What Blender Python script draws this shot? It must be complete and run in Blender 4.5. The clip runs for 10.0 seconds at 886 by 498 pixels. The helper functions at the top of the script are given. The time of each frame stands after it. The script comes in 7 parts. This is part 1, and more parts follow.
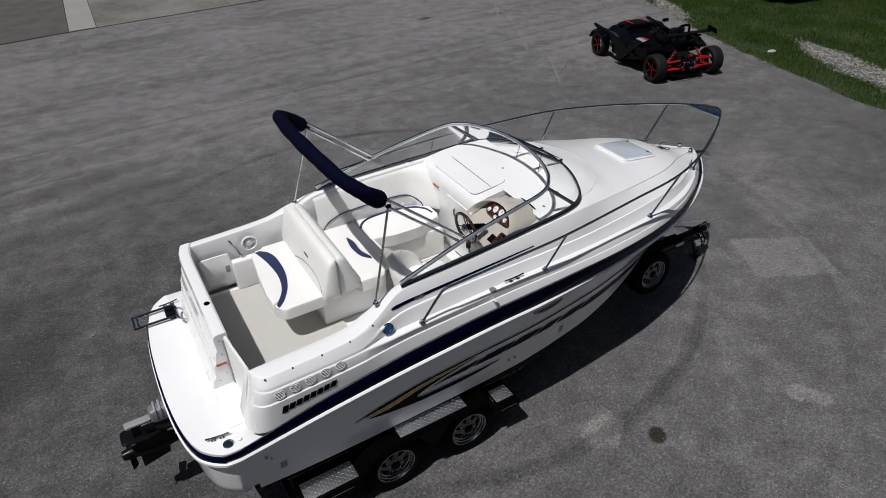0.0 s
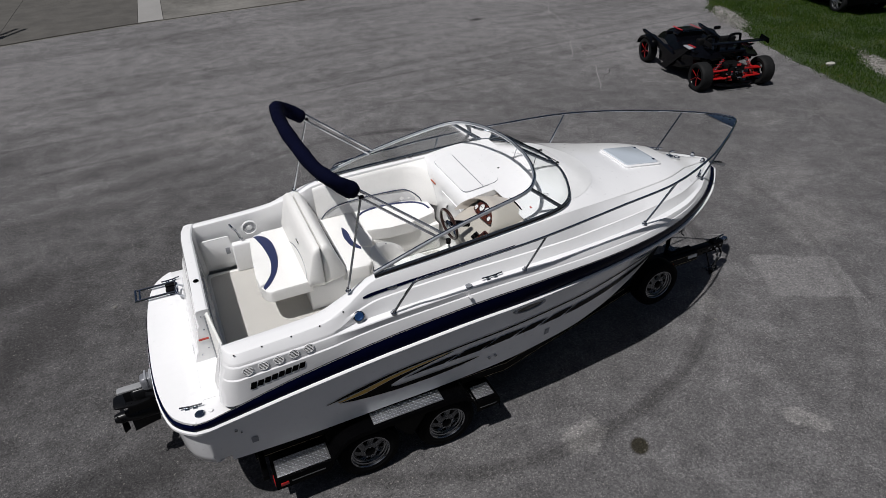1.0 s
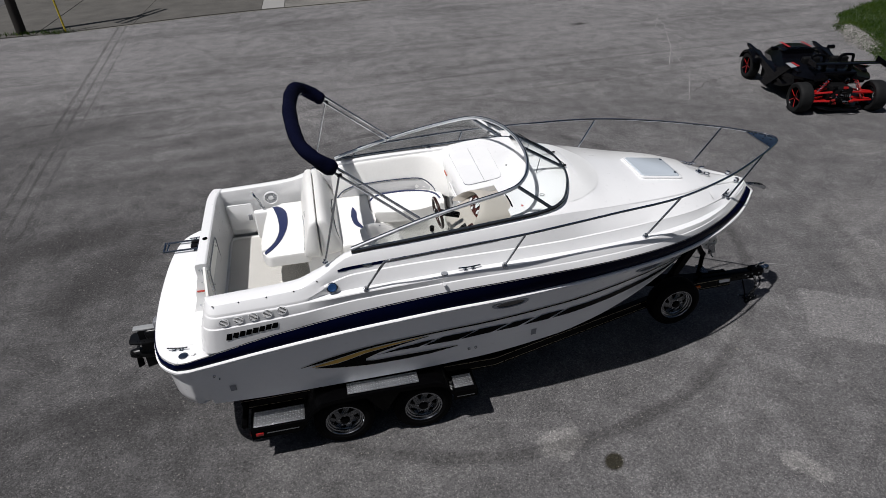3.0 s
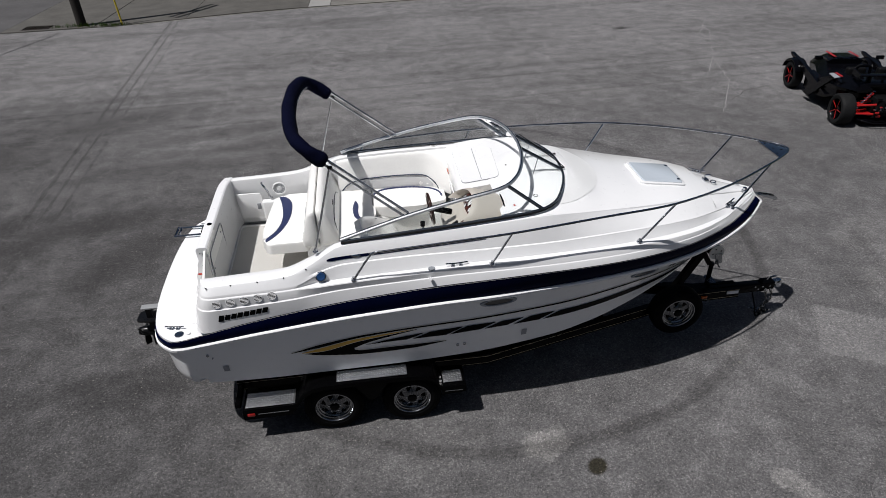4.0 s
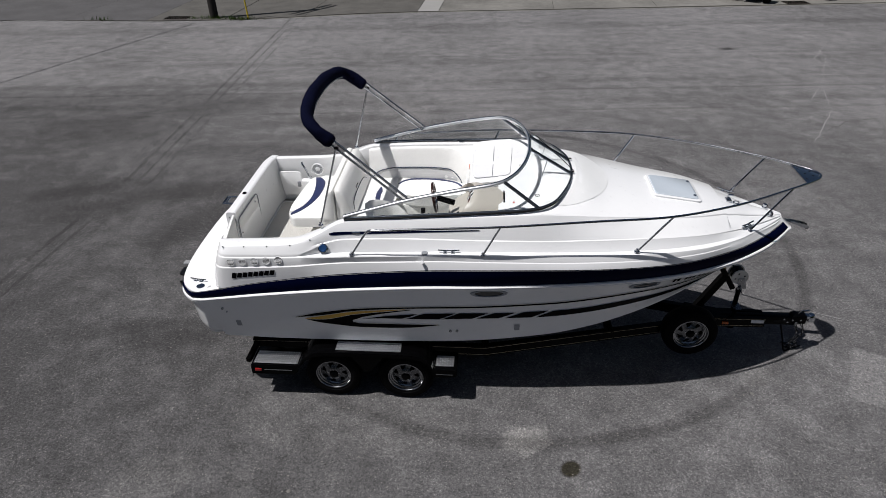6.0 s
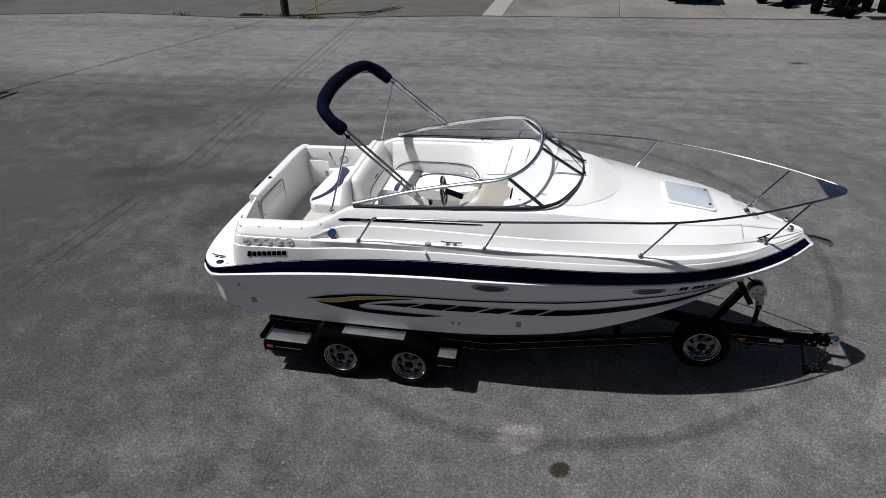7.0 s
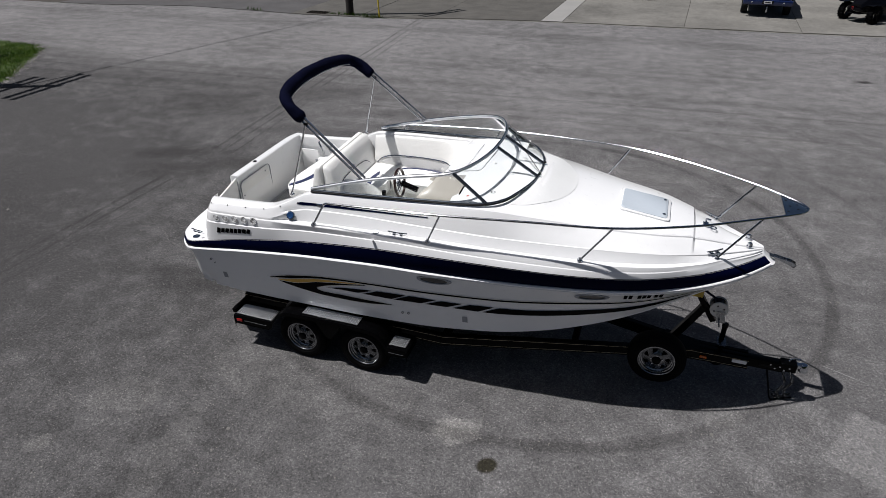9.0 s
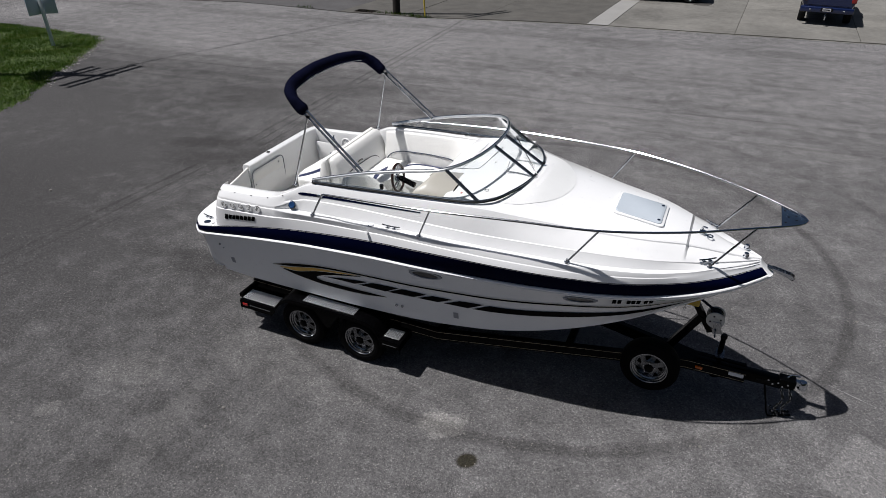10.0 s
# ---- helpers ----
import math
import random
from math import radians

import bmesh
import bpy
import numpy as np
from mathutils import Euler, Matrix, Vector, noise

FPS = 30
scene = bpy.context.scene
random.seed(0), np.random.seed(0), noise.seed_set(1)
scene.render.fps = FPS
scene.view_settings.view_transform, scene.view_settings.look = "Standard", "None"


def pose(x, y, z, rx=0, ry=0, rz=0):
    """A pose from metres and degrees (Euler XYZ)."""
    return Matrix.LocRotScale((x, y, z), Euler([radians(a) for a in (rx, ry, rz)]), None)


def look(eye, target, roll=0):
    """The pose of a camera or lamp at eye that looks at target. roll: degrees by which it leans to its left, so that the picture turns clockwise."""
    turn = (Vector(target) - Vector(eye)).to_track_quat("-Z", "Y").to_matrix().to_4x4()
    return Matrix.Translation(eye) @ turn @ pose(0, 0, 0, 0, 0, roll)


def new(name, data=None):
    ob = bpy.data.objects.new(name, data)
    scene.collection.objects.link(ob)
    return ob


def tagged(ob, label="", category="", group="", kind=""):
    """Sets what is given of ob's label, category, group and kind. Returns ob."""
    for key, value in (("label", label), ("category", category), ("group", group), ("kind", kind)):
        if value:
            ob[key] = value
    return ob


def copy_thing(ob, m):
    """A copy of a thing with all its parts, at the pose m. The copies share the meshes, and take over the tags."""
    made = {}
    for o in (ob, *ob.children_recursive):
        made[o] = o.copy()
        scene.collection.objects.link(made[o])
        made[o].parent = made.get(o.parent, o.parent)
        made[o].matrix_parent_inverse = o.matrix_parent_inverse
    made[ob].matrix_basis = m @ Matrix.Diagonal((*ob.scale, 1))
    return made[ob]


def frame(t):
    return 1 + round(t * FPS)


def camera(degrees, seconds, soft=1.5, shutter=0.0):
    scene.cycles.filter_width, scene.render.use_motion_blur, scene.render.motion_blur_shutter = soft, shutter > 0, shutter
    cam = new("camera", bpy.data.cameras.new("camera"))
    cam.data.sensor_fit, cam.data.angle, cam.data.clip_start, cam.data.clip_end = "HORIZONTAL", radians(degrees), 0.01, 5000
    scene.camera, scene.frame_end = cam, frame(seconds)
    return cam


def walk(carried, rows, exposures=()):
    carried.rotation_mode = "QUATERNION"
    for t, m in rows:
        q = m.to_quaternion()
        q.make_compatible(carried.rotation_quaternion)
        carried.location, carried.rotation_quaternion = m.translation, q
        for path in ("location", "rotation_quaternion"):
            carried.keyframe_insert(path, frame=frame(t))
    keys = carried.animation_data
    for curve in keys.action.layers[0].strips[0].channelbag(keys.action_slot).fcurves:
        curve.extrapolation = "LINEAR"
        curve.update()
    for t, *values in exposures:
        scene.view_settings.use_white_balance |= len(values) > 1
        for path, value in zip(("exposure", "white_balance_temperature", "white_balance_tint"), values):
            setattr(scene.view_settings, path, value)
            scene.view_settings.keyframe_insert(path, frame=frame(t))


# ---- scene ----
cam = camera(70.6, 10.0, soft=0.35)
PATH = [
    (0, (-1.781, -5.001, 5.617), (-1.008, -3.534, 4.5), -1.9),
    (0.5, (-1.47, -5.223, 5.604), (-0.775, -3.712, 4.492), -1.9),
    (1, (-1.185, -5.428, 5.605), (-0.574, -3.879, 4.496), -1.9),
    (1.5, (-0.895, -5.607, 5.59), (-0.369, -4.025, 4.485), -1.8),
    (2, (-0.618, -5.76, 5.579), (-0.171, -4.152, 4.476), -1.7),
    (2.5, (-0.349, -5.887, 5.572), (0.014, -4.256, 4.472), -1.6),
    (4, (0.44, -6.186, 5.567), (0.579, -4.515, 4.476), -1.5),
    (4.5, (0.737, -6.268, 5.557), (0.814, -4.591, 4.469), -1.4),
    (5, (1.043, -6.342, 5.541), (1.062, -4.662, 4.456), -1.3),
    (5.5, (1.306, -6.458, 5.542), (1.28, -4.766, 4.475), -1.1),
    (6, (1.562, -6.58, 5.53), (1.366, -4.894, 4.471), -1.0),
    (7.5, (2.561, -6.666, 5.442), (2.112, -5.014, 4.408), -0.5),
    (8, (2.9, -6.613, 5.427), (2.385, -4.979, 4.395), -0.4),
    (8.5, (3.234, -6.543, 5.425), (2.664, -4.927, 4.395), -0.3),
    (9, (3.578, -6.468, 5.434), (2.959, -4.869, 4.405), -0.2),
    (9.5, (3.882, -6.399, 5.438), (3.196, -4.826, 4.411), -0.1),
    (10, (4.179, -6.322, 5.426), (3.42, -4.782, 4.4), 0.0),
]
EXPOSURES = [(0.0, -0.24), (2.5, -0.07), (5.5, 0.06), (10.0, 0.20)]
walk(cam, [(t, look(eye, target, roll)) for t, eye, target, roll in PATH], EXPOSURES)

# ---- light ----
SUN_WAY = Vector((0.438, 0.205, -1.0)).normalized()
sky_world = bpy.data.worlds.new("sky")
sky_world.use_nodes = True
scene.world = sky_world
wn = sky_world.node_tree
sky = wn.nodes.new("ShaderNodeTexSky")
sky.sky_type = "NISHITA"
sky.sun_disc = False
sky.sun_elevation = math.asin(-SUN_WAY.z)
sky.sun_rotation = math.atan2(-SUN_WAY.x, -SUN_WAY.y)
sky.air_density, sky.dust_density = 0.9, 1.6
wn.links.new(sky.outputs[0], wn.nodes["Background"].inputs[0])
wn.nodes["Background"].inputs[1].default_value = 0.030
sun = new("sun", bpy.data.lights.new("sun", "SUN"))
sun.data.energy, sun.data.angle, sun.data.color = 4.3, radians(0.53), (0.99, 0.968, 0.967)
sun.matrix_world = look(-SUN_WAY * 40, (0, 0, 0))


# ---- materials ----
def node_mat(name, base, rough=0.5, metal=0.0, coat=0.0):
    m = bpy.data.materials.new(name)
    m.use_nodes = True
    b = m.node_tree.nodes["Principled BSDF"]
    b.inputs["Base Color"].default_value = (*base, 1)
    b.inputs["Roughness"].default_value = rough
    b.inputs["Metallic"].default_value = metal
    b.inputs["Coat Weight"].default_value = coat
    b.inputs["Coat Roughness"].default_value = 0.06
    return m, m.node_tree, b


def add(nt, kind, **ins):
    n = nt.nodes.new("ShaderNode" + kind)
    for k, v in ins.items():
        n.inputs[k.replace("_", " ")].default_value = v
    return n


def coords(nt, which="Object"):
    return nt.nodes.new("ShaderNodeTexCoord").outputs[which]


def noise_tex(nt, co, scale, detail=4, rough=0.55):
    n = add(nt, "TexNoise", Scale=scale, Detail=detail, Roughness=rough)
    nt.links.new(co, n.inputs["Vector"])
    return n.outputs["Fac"]


def ramp(nt, fac, stops):
    r = nt.nodes.new("ShaderNodeValToRGB")
    el = r.color_ramp.elements
    while len(el) < len(stops):
        el.new(0.5)
    for e, (p, c) in zip(el, stops):
        e.position = p
        e.color = (*c, 1) if len(c) == 3 else c
    nt.links.new(fac, r.inputs["Fac"])
    return r.outputs["Color"]


def mixed(nt, fac, a, b, mode="MIX"):
    m = nt.nodes.new("ShaderNodeMix")
    m.data_type, m.blend_type = "RGBA", mode
    for sock, v in ((m.inputs[0], fac), (m.inputs[6], a), (m.inputs[7], b)):
        if hasattr(v, "links"):
            nt.links.new(v, sock)
        else:
            sock.default_value = v if not isinstance(v, tuple) else (*v, 1)[:4]
    return m.outputs[2]


def calc(nt, op, a, b=0.0):
    m = nt.nodes.new("ShaderNodeMath")
    m.operation = op
    for sock, v in ((m.inputs[0], a), (m.inputs[1], b)):
        if hasattr(v, "links"):
            nt.links.new(v, sock)
        else:
            sock.default_value = v
    return m.outputs[0]


def bumped(nt, b, height, strength=0.3, dist=0.01):
    n = add(nt, "Bump", Strength=strength, Distance=dist)
    nt.links.new(height, n.inputs["Height"])
    nt.links.new(n.outputs["Normal"], b.inputs["Normal"])


def plain(name, base, rough=0.5, metal=0.0, coat=0.0, vary=0.12, scale=14.0, bump=0.0, fine=120.0, spec=0.5):
    """A surface with slight mottling at two scales."""
    m, nt, b = node_mat(name, base, rough, metal, coat)
    b.inputs["Specular IOR Level"].default_value = spec
    co = coords(nt)
    big, small = noise_tex(nt, co, scale * 0.25), noise_tex(nt, co, scale * 3)
    f = calc(nt, "ADD", calc(nt, "MULTIPLY", big, 0.6), calc(nt, "MULTIPLY", small, 0.4))
    lo = tuple(c * (1 - vary) for c in base)
    hi = tuple(min(1, c * (1 + vary)) for c in base)
    nt.links.new(ramp(nt, f, [(0.3, lo), (0.7, hi)]), b.inputs["Base Color"])
    r = calc(nt, "ADD", calc(nt, "MULTIPLY", small, 0.16), max(0.02, rough - 0.08))
    nt.links.new(r, b.inputs["Roughness"])
    if bump:
        bumped(nt, b, noise_tex(nt, co, fine, 2), bump, 0.004)
    return m


GELCOAT = plain("gelcoat_white", (0.83, 0.832, 0.832), 0.3, coat=1.0, vary=0.02, scale=5, spec=0.2)
NAVY = plain("gelcoat_navy", (0.0013, 0.0026, 0.017), 0.22, vary=0.2, spec=0.012)
VINYL = plain("vinyl_cream", (0.82, 0.815, 0.79), 0.45, vary=0.035, bump=0.12, fine=300)
VINYL_NAVY = plain("vinyl_navy", (0.02, 0.028, 0.085), 0.45, vary=0.1, bump=0.15, fine=300)
CANVAS = plain("canvas_navy", (0.0016, 0.0024, 0.0125), 0.9, vary=0.25, scale=20, bump=0.3, fine=500, spec=0.06)
TUBE = plain("bow_tube_steel", (0.58, 0.60, 0.63), 0.17, metal=0.9, vary=0.05)
STEEL = plain("polished_steel", (0.48, 0.50, 0.53), 0.12, metal=1.0, vary=0.05)
DARK_FRAME = plain("dark_frame", (0.13, 0.15, 0.175), 0.25, metal=0.9, vary=0.15)
BLACK = plain("black_paint", (0.0012, 0.0012, 0.0014), 0.16, vary=0.25, spec=0.06)
RUBBER = plain("tyre_rubber", (0.0025, 0.0025, 0.0028), 0.7, vary=0.3, bump=0.2, spec=0.05)
PLASTIC = plain("black_plastic", (0.0035, 0.0035, 0.004), 0.45, vary=0.2, spec=0.12)
GREY_PANEL = plain("grey_panel", (0.27, 0.28, 0.30), 0.4, vary=0.06)
SMOKE = plain("smoked_hatch", (0.50, 0.55, 0.60), 0.15, coat=0.5, vary=0.03)


# ---- mesh helpers ----
def mesh_of(name, verts, faces, material, smooth=30.0, mats=()):
    me = bpy.data.meshes.new(name)
    me.from_pydata([tuple(v) for v in verts], [], faces)
    me.materials.append(material)
    for m in mats:
        me.materials.append(m)
    if smooth:
        me.polygons.foreach_set("use_smooth", [True] * len(me.polygons))
        me.set_sharp_from_angle(angle=radians(smooth))
    me.update()
    return me


def put(name, me, parent=None, label=""):
    ob = new(name, me)
    if parent is not None:
        ob.parent = parent
    return tagged(ob, label)


def part(name, bm, material, parent=None, label="", smooth=30.0):
    """Links a bmesh as one mesh object under a thing or a part."""
    bmesh.ops.recalc_face_normals(bm, faces=bm.faces)
    me = bpy.data.meshes.new(name)
    bm.to_mesh(me)
    bm.free()
    me.materials.append(material)
    if smooth:
        me.polygons.foreach_set("use_smooth", [True] * len(me.polygons))
        me.set_sharp_from_angle(angle=radians(smooth))
    return put(name, me, parent, label)


def thing(name, label, category, m=None, group="", kind=""):
    """An empty that carries the parts of one thing."""
    ob = new(name)
    ob.empty_display_size = 0.2
    if m is not None:
        ob.matrix_world = m
    return tagged(ob, label, category, group, kind)


def box(bm, lo, hi, bevel=0.0, seg=2, m=None):
    x0, y0, z0 = lo
    x1, y1, z1 = hi
    co = [(x, y, z) for x in (x0, x1) for y in (y0, y1) for z in (z0, z1)]
    vs = [bm.verts.new((m @ Vector(c)) if m is not None else c) for c in co]
    fs = [bm.faces.new([vs[i] for i in f]) for f in ((0, 1, 3, 2), (4, 6, 7, 5), (0, 4, 5, 1), (2, 3, 7, 6), (0, 2, 6, 4), (1, 5, 7, 3))]
    if bevel:
        edges = list({e for f in fs for e in f.edges})
        bmesh.ops.bevel(bm, geom=edges, offset=bevel, segments=seg, affect="EDGES", profile=0.5)
    return bm


def boxed(lo, hi, bevel=0.0, seg=2, m=None):
    return box(bmesh.new(), lo, hi, bevel, seg, m)


def grid(bm, rows, close_u=False, close_v=False):
    """A skin over rows of points."""
    vs = [[bm.verts.new(p) for p in row] for row in rows]
    nu, nv = len(vs), len(vs[0])
    for i in range(nu if close_u else nu - 1):
        for j in range(nv if close_v else nv - 1):
            q = (vs[i][j], vs[(i + 1) % nu][j], vs[(i + 1) % nu][(j + 1) % nv], vs[i][(j + 1) % nv])
            if len({v for v in q}) == 4:
                bm.faces.new(q)
    return vs


def tube(bm, pts, r, sides=10, caps=True, taper=None):
    """A round bar swept along points. taper: one radius factor a point."""
    pts = [Vector(p) for p in pts]
    rows, up = [], None
    for i, p in enumerate(pts):
        a, b = pts[max(i - 1, 0)], pts[min(i + 1, len(pts) - 1)]
        d = (b - a).normalized()
        if up is None:
            up = d.orthogonal().normalized()
        up = (up - d * up.dot(d)).normalized()
        w = d.cross(up)
        k = r * (taper[i] if taper else 1)
        rows.append([p + (up * math.cos(2 * math.pi * j / sides) + w * math.sin(2 * math.pi * j / sides)) * k for j in range(sides)])
    vs = grid(bm, rows, close_v=True)
    if caps:
        bm.faces.new(vs[0][::-1])
        bm.faces.new(vs[-1])
    return bm


def tubed(pts, r, sides=10, caps=True, taper=None):
    return tube(bmesh.new(), pts, r, sides, caps, taper)


def spline(pts, n=8):
    """Catmull-Rom through the points, n steps a span."""
    pts = [Vector(p) for p in pts]
    out = []
    for i in range(len(pts) - 1):
        p0, p1, p2, p3 = pts[max(i - 1, 0)], pts[i], pts[i + 1], pts[min(i + 2, len(pts) - 1)]
        for k in range(n):
            t = k / n
            out.append(0.5 * ((2 * p1) + (p2 - p0) * t + (2 * p0 - 5 * p1 + 4 * p2 - p3) * t * t + (3 * p1 - p0 - 3 * p2 + p3) * t ** 3))
    out.append(pts[-1])
    return out


def lathe(bm, profile, m=None, sides=28, axis="y"):
    """Turns (radius, along) pairs about an axis."""
    rings = []
    for r, a in profile:
        row = []
        for j in range(sides):
            c, s = math.cos(2 * math.pi * j / sides) * r, math.sin(2 * math.pi * j / sides) * r
            p = Vector((c, a, s)) if axis == "y" else (Vector((c, s, a)) if axis == "z" else Vector((a, c, s)))
            row.append(m @ p if m is not None else p)
        rings.append([bm.verts.new(row[0])] if r == 0 else [bm.verts.new(p) for p in row])
    for u, v in zip(rings, rings[1:]):
        for j in range(sides):
            k = (j + 1) % sides
            q = [u[j % len(u)], u[k % len(u)], v[k % len(v)], v[j % len(v)]]
            q = [p for i, p in enumerate(q) if p not in q[:i]]
            if len(q) > 2:
                bm.faces.new(q)
    return bm


def lathed(profile, m=None, sides=28, axis="y"):
    return lathe(bmesh.new(), profile, m, sides, axis)


def prism(bm, outline, z0, z1, bevel=0.0, m=None, seg=2):
    """An upright slab with that plan."""
    lo = [bm.verts.new((m @ Vector((x, y, z0))) if m is not None else (x, y, z0)) for x, y in outline]
    hi = [bm.verts.new((m @ Vector((x, y, z1))) if m is not None else (x, y, z1)) for x, y in outline]
    n = len(lo)
    bm.faces.new(lo[::-1])
    top = bm.faces.new(hi)
    for i in range(n):
        bm.faces.new((lo[i], lo[(i + 1) % n], hi[(i + 1) % n], hi[i]))
    if bevel:
        bmesh.ops.bevel(bm, geom=list(top.edges), offset=bevel, segments=seg, affect="EDGES", profile=0.5)
    return bm


def prismed(outline, z0, z1, bevel=0.0, m=None, seg=2):
    return prism(bmesh.new(), outline, z0, z1, bevel, m, seg)


def rounded(pts, r, n=5):
    """A plan with its corners rounded."""
    out = []
    k = len(pts)
    for i in range(k):
        p, a, b = Vector(pts[i]), Vector(pts[i - 1]), Vector(pts[(i + 1) % k])
        da, db = (a - p), (b - p)
        ra = min(r, da.length * 0.45, db.length * 0.45)
        s, e = p + da.normalized() * ra, p + db.normalized() * ra
        for j in range(n + 1):
            t = j / n
            out.append(tuple((1 - t) ** 2 * s + 2 * t * (1 - t) * p + t * t * e))
    return out


def smooth_at(x, xs, ys):
    """A smooth curve through a table."""
    if x <= xs[0]:
        return ys[0]
    if x >= xs[-1]:
        return ys[-1]
    i = max(k for k in range(len(xs) - 1) if xs[k] <= x)
    h = xs[i + 1] - xs[i]

    def slope(k):
        if k == 0:
            return (ys[1] - ys[0]) / (xs[1] - xs[0])
        if k == len(xs) - 1:
            return (ys[-1] - ys[-2]) / (xs[-1] - xs[-2])
        a, b = (ys[k] - ys[k - 1]) / (xs[k] - xs[k - 1]), (ys[k + 1] - ys[k]) / (xs[k + 1] - xs[k])
        return 0 if a * b <= 0 else 2 * a * b / (a + b)

    t = (x - xs[i]) / h
    m0, m1 = slope(i) * h, slope(i + 1) * h
    return (2 * t ** 3 - 3 * t * t + 1) * ys[i] + (t ** 3 - 2 * t * t + t) * m0 + (-2 * t ** 3 + 3 * t * t) * ys[i + 1] + (t ** 3 - t * t) * m1


def both(points):
    """Starboard points and their mirror images."""
    return [points, [(x, -y, z) for x, y, z in points]]


RIG = pose(0, 0, 0, 0, 0, 2.0)


# ---- the boat's lines: stations along x, half breadths and heights ----
X_RUB = [-2.0, -1.8, -1.0, 0.0, 1.0, 2.0, 2.5, 3.0, 3.5, 4.0, 4.4, 4.66, 4.80]
B_RUB = [1.16, 1.22, 1.22, 1.225, 1.215, 1.14, 1.07, 0.98, 0.86, 0.67, 0.45, 0.235, 0.085]
Z_RUB = [1.42, 1.44, 1.545, 1.65, 1.70, 1.705, 1.70, 1.70, 1.715, 1.745, 1.79, 1.825, 1.845]
B_NAV = [1.16, 1.225, 1.215, 1.22, 1.23, 1.20, 1.145, 1.052, 0.905, 0.67, 0.41, 0.20, 0.075]
Z_NAV = [1.50, 1.535, 1.70, 1.845, 1.92, 1.933, 1.92, 1.904, 1.89, 1.895, 1.905, 1.915, 1.92]
X_LOW = X_RUB
B_LOW = [1.06, 1.10, 1.11, 1.10, 1.09, 1.0, 0.9, 0.75, 0.56, 0.33, 0.16, 0.06, 0.01]
Z_LOW = [0.84, 0.83, 0.81, 0.81, 0.84, 0.90, 0.96, 1.05, 1.18, 1.36, 1.55, 1.72, 1.83]
Z_KEEL = [0.60, 0.59, 0.57, 0.56, 0.56, 0.58, 0.63, 0.74, 0.93, 1.20, 1.47, 1.69, 1.81]
# deck: gunwale edge, ledge, moulding, coaming or trunk top
X_DK = [-1.66, -1.0, -0.7, -0.45, -0.15, 0.5, 1.0, 1.84, 2.3, 3.0, 3.6, 4.0, 4.4, 4.68, 4.80]
B_GUN = [1.205, 1.205, 1.205, 1.20, 1.198, 1.20, 1.20, 1.18, 1.14, 1.028, 0.850, 0.648, 0.38, 0.18, 0.066]
Z_GUN = [1.85, 1.88, 1.90, 1.925, 1.955, 1.988, 2.006, 2.0, 1.990, 1.968, 1.955, 1.952, 1.955, 1.95, 1.945]
B_LED = [1.202, 1.202, 1.20, 1.185, 1.182, 1.178, 1.170, 1.138, 1.095, 0.985, 0.815, 0.615, 0.355, 0.155, 0.055]
Z_LED = [1.975, 1.99, 2.0, 2.02, 2.04, 2.065, 2.078, 2.072, 2.06, 2.032, 2.008, 1.992, 1.985, 1.97, 1.965]
B_ST1 = [1.187, 1.19, 1.185, 1.145, 1.095, 1.078, 1.07, 1.04, 0.985, 0.865, 0.71, 0.52, 0.29, 0.115, 0.035]
Z_ST1 = [2.04, 2.065, 2.085, 2.124, 2.175, 2.19, 2.183, 2.17, 2.158, 2.13, 2.095, 2.055, 2.01, 1.985, 1.975]
B_TOP = [1.155, 1.165, 1.155, 1.10, 1.015, 0.985, 0.975, 0.93, 0.825, 0.66, 0.47, 0.28, 0.13, 0.05, 0.01]
Z_TOP = [2.08, 2.105, 2.13, 2.222, 2.345, 2.385, 2.40, 2.43, 2.37, 2.28, 2.19, 2.125, 2.035, 1.995, 1.98]
X_IN = [-1.66, -1.0, -0.7, -0.45, -0.15, 0.5, 1.0, 1.5]
B_IN = [0.985, 0.985, 0.985, 0.955, 0.925, 0.91, 0.90, 0.88]
SOLE = 1.46


def raked(x, z):
    """The deck's nose stands back from the rub rail below it."""
    return x - 0.10 * min(1.0, max(0.0, (x - 4.1) / 0.7)) * min(1.0, max(0.0, (z - 1.85) / 0.09))


def deck_z(x, table):
    return smooth_at(x, X_DK, table)


def trunk_lift(x):
    """The trunk's raised front edge, ending in a sharp step."""
    u = min(1.0, max(0.0, (x - 3.0) / 0.8))
    return 0.036 * u * u * (3 - 2 * u) * min(1.0, max(0.0, (3.985 - x) / 0.025))


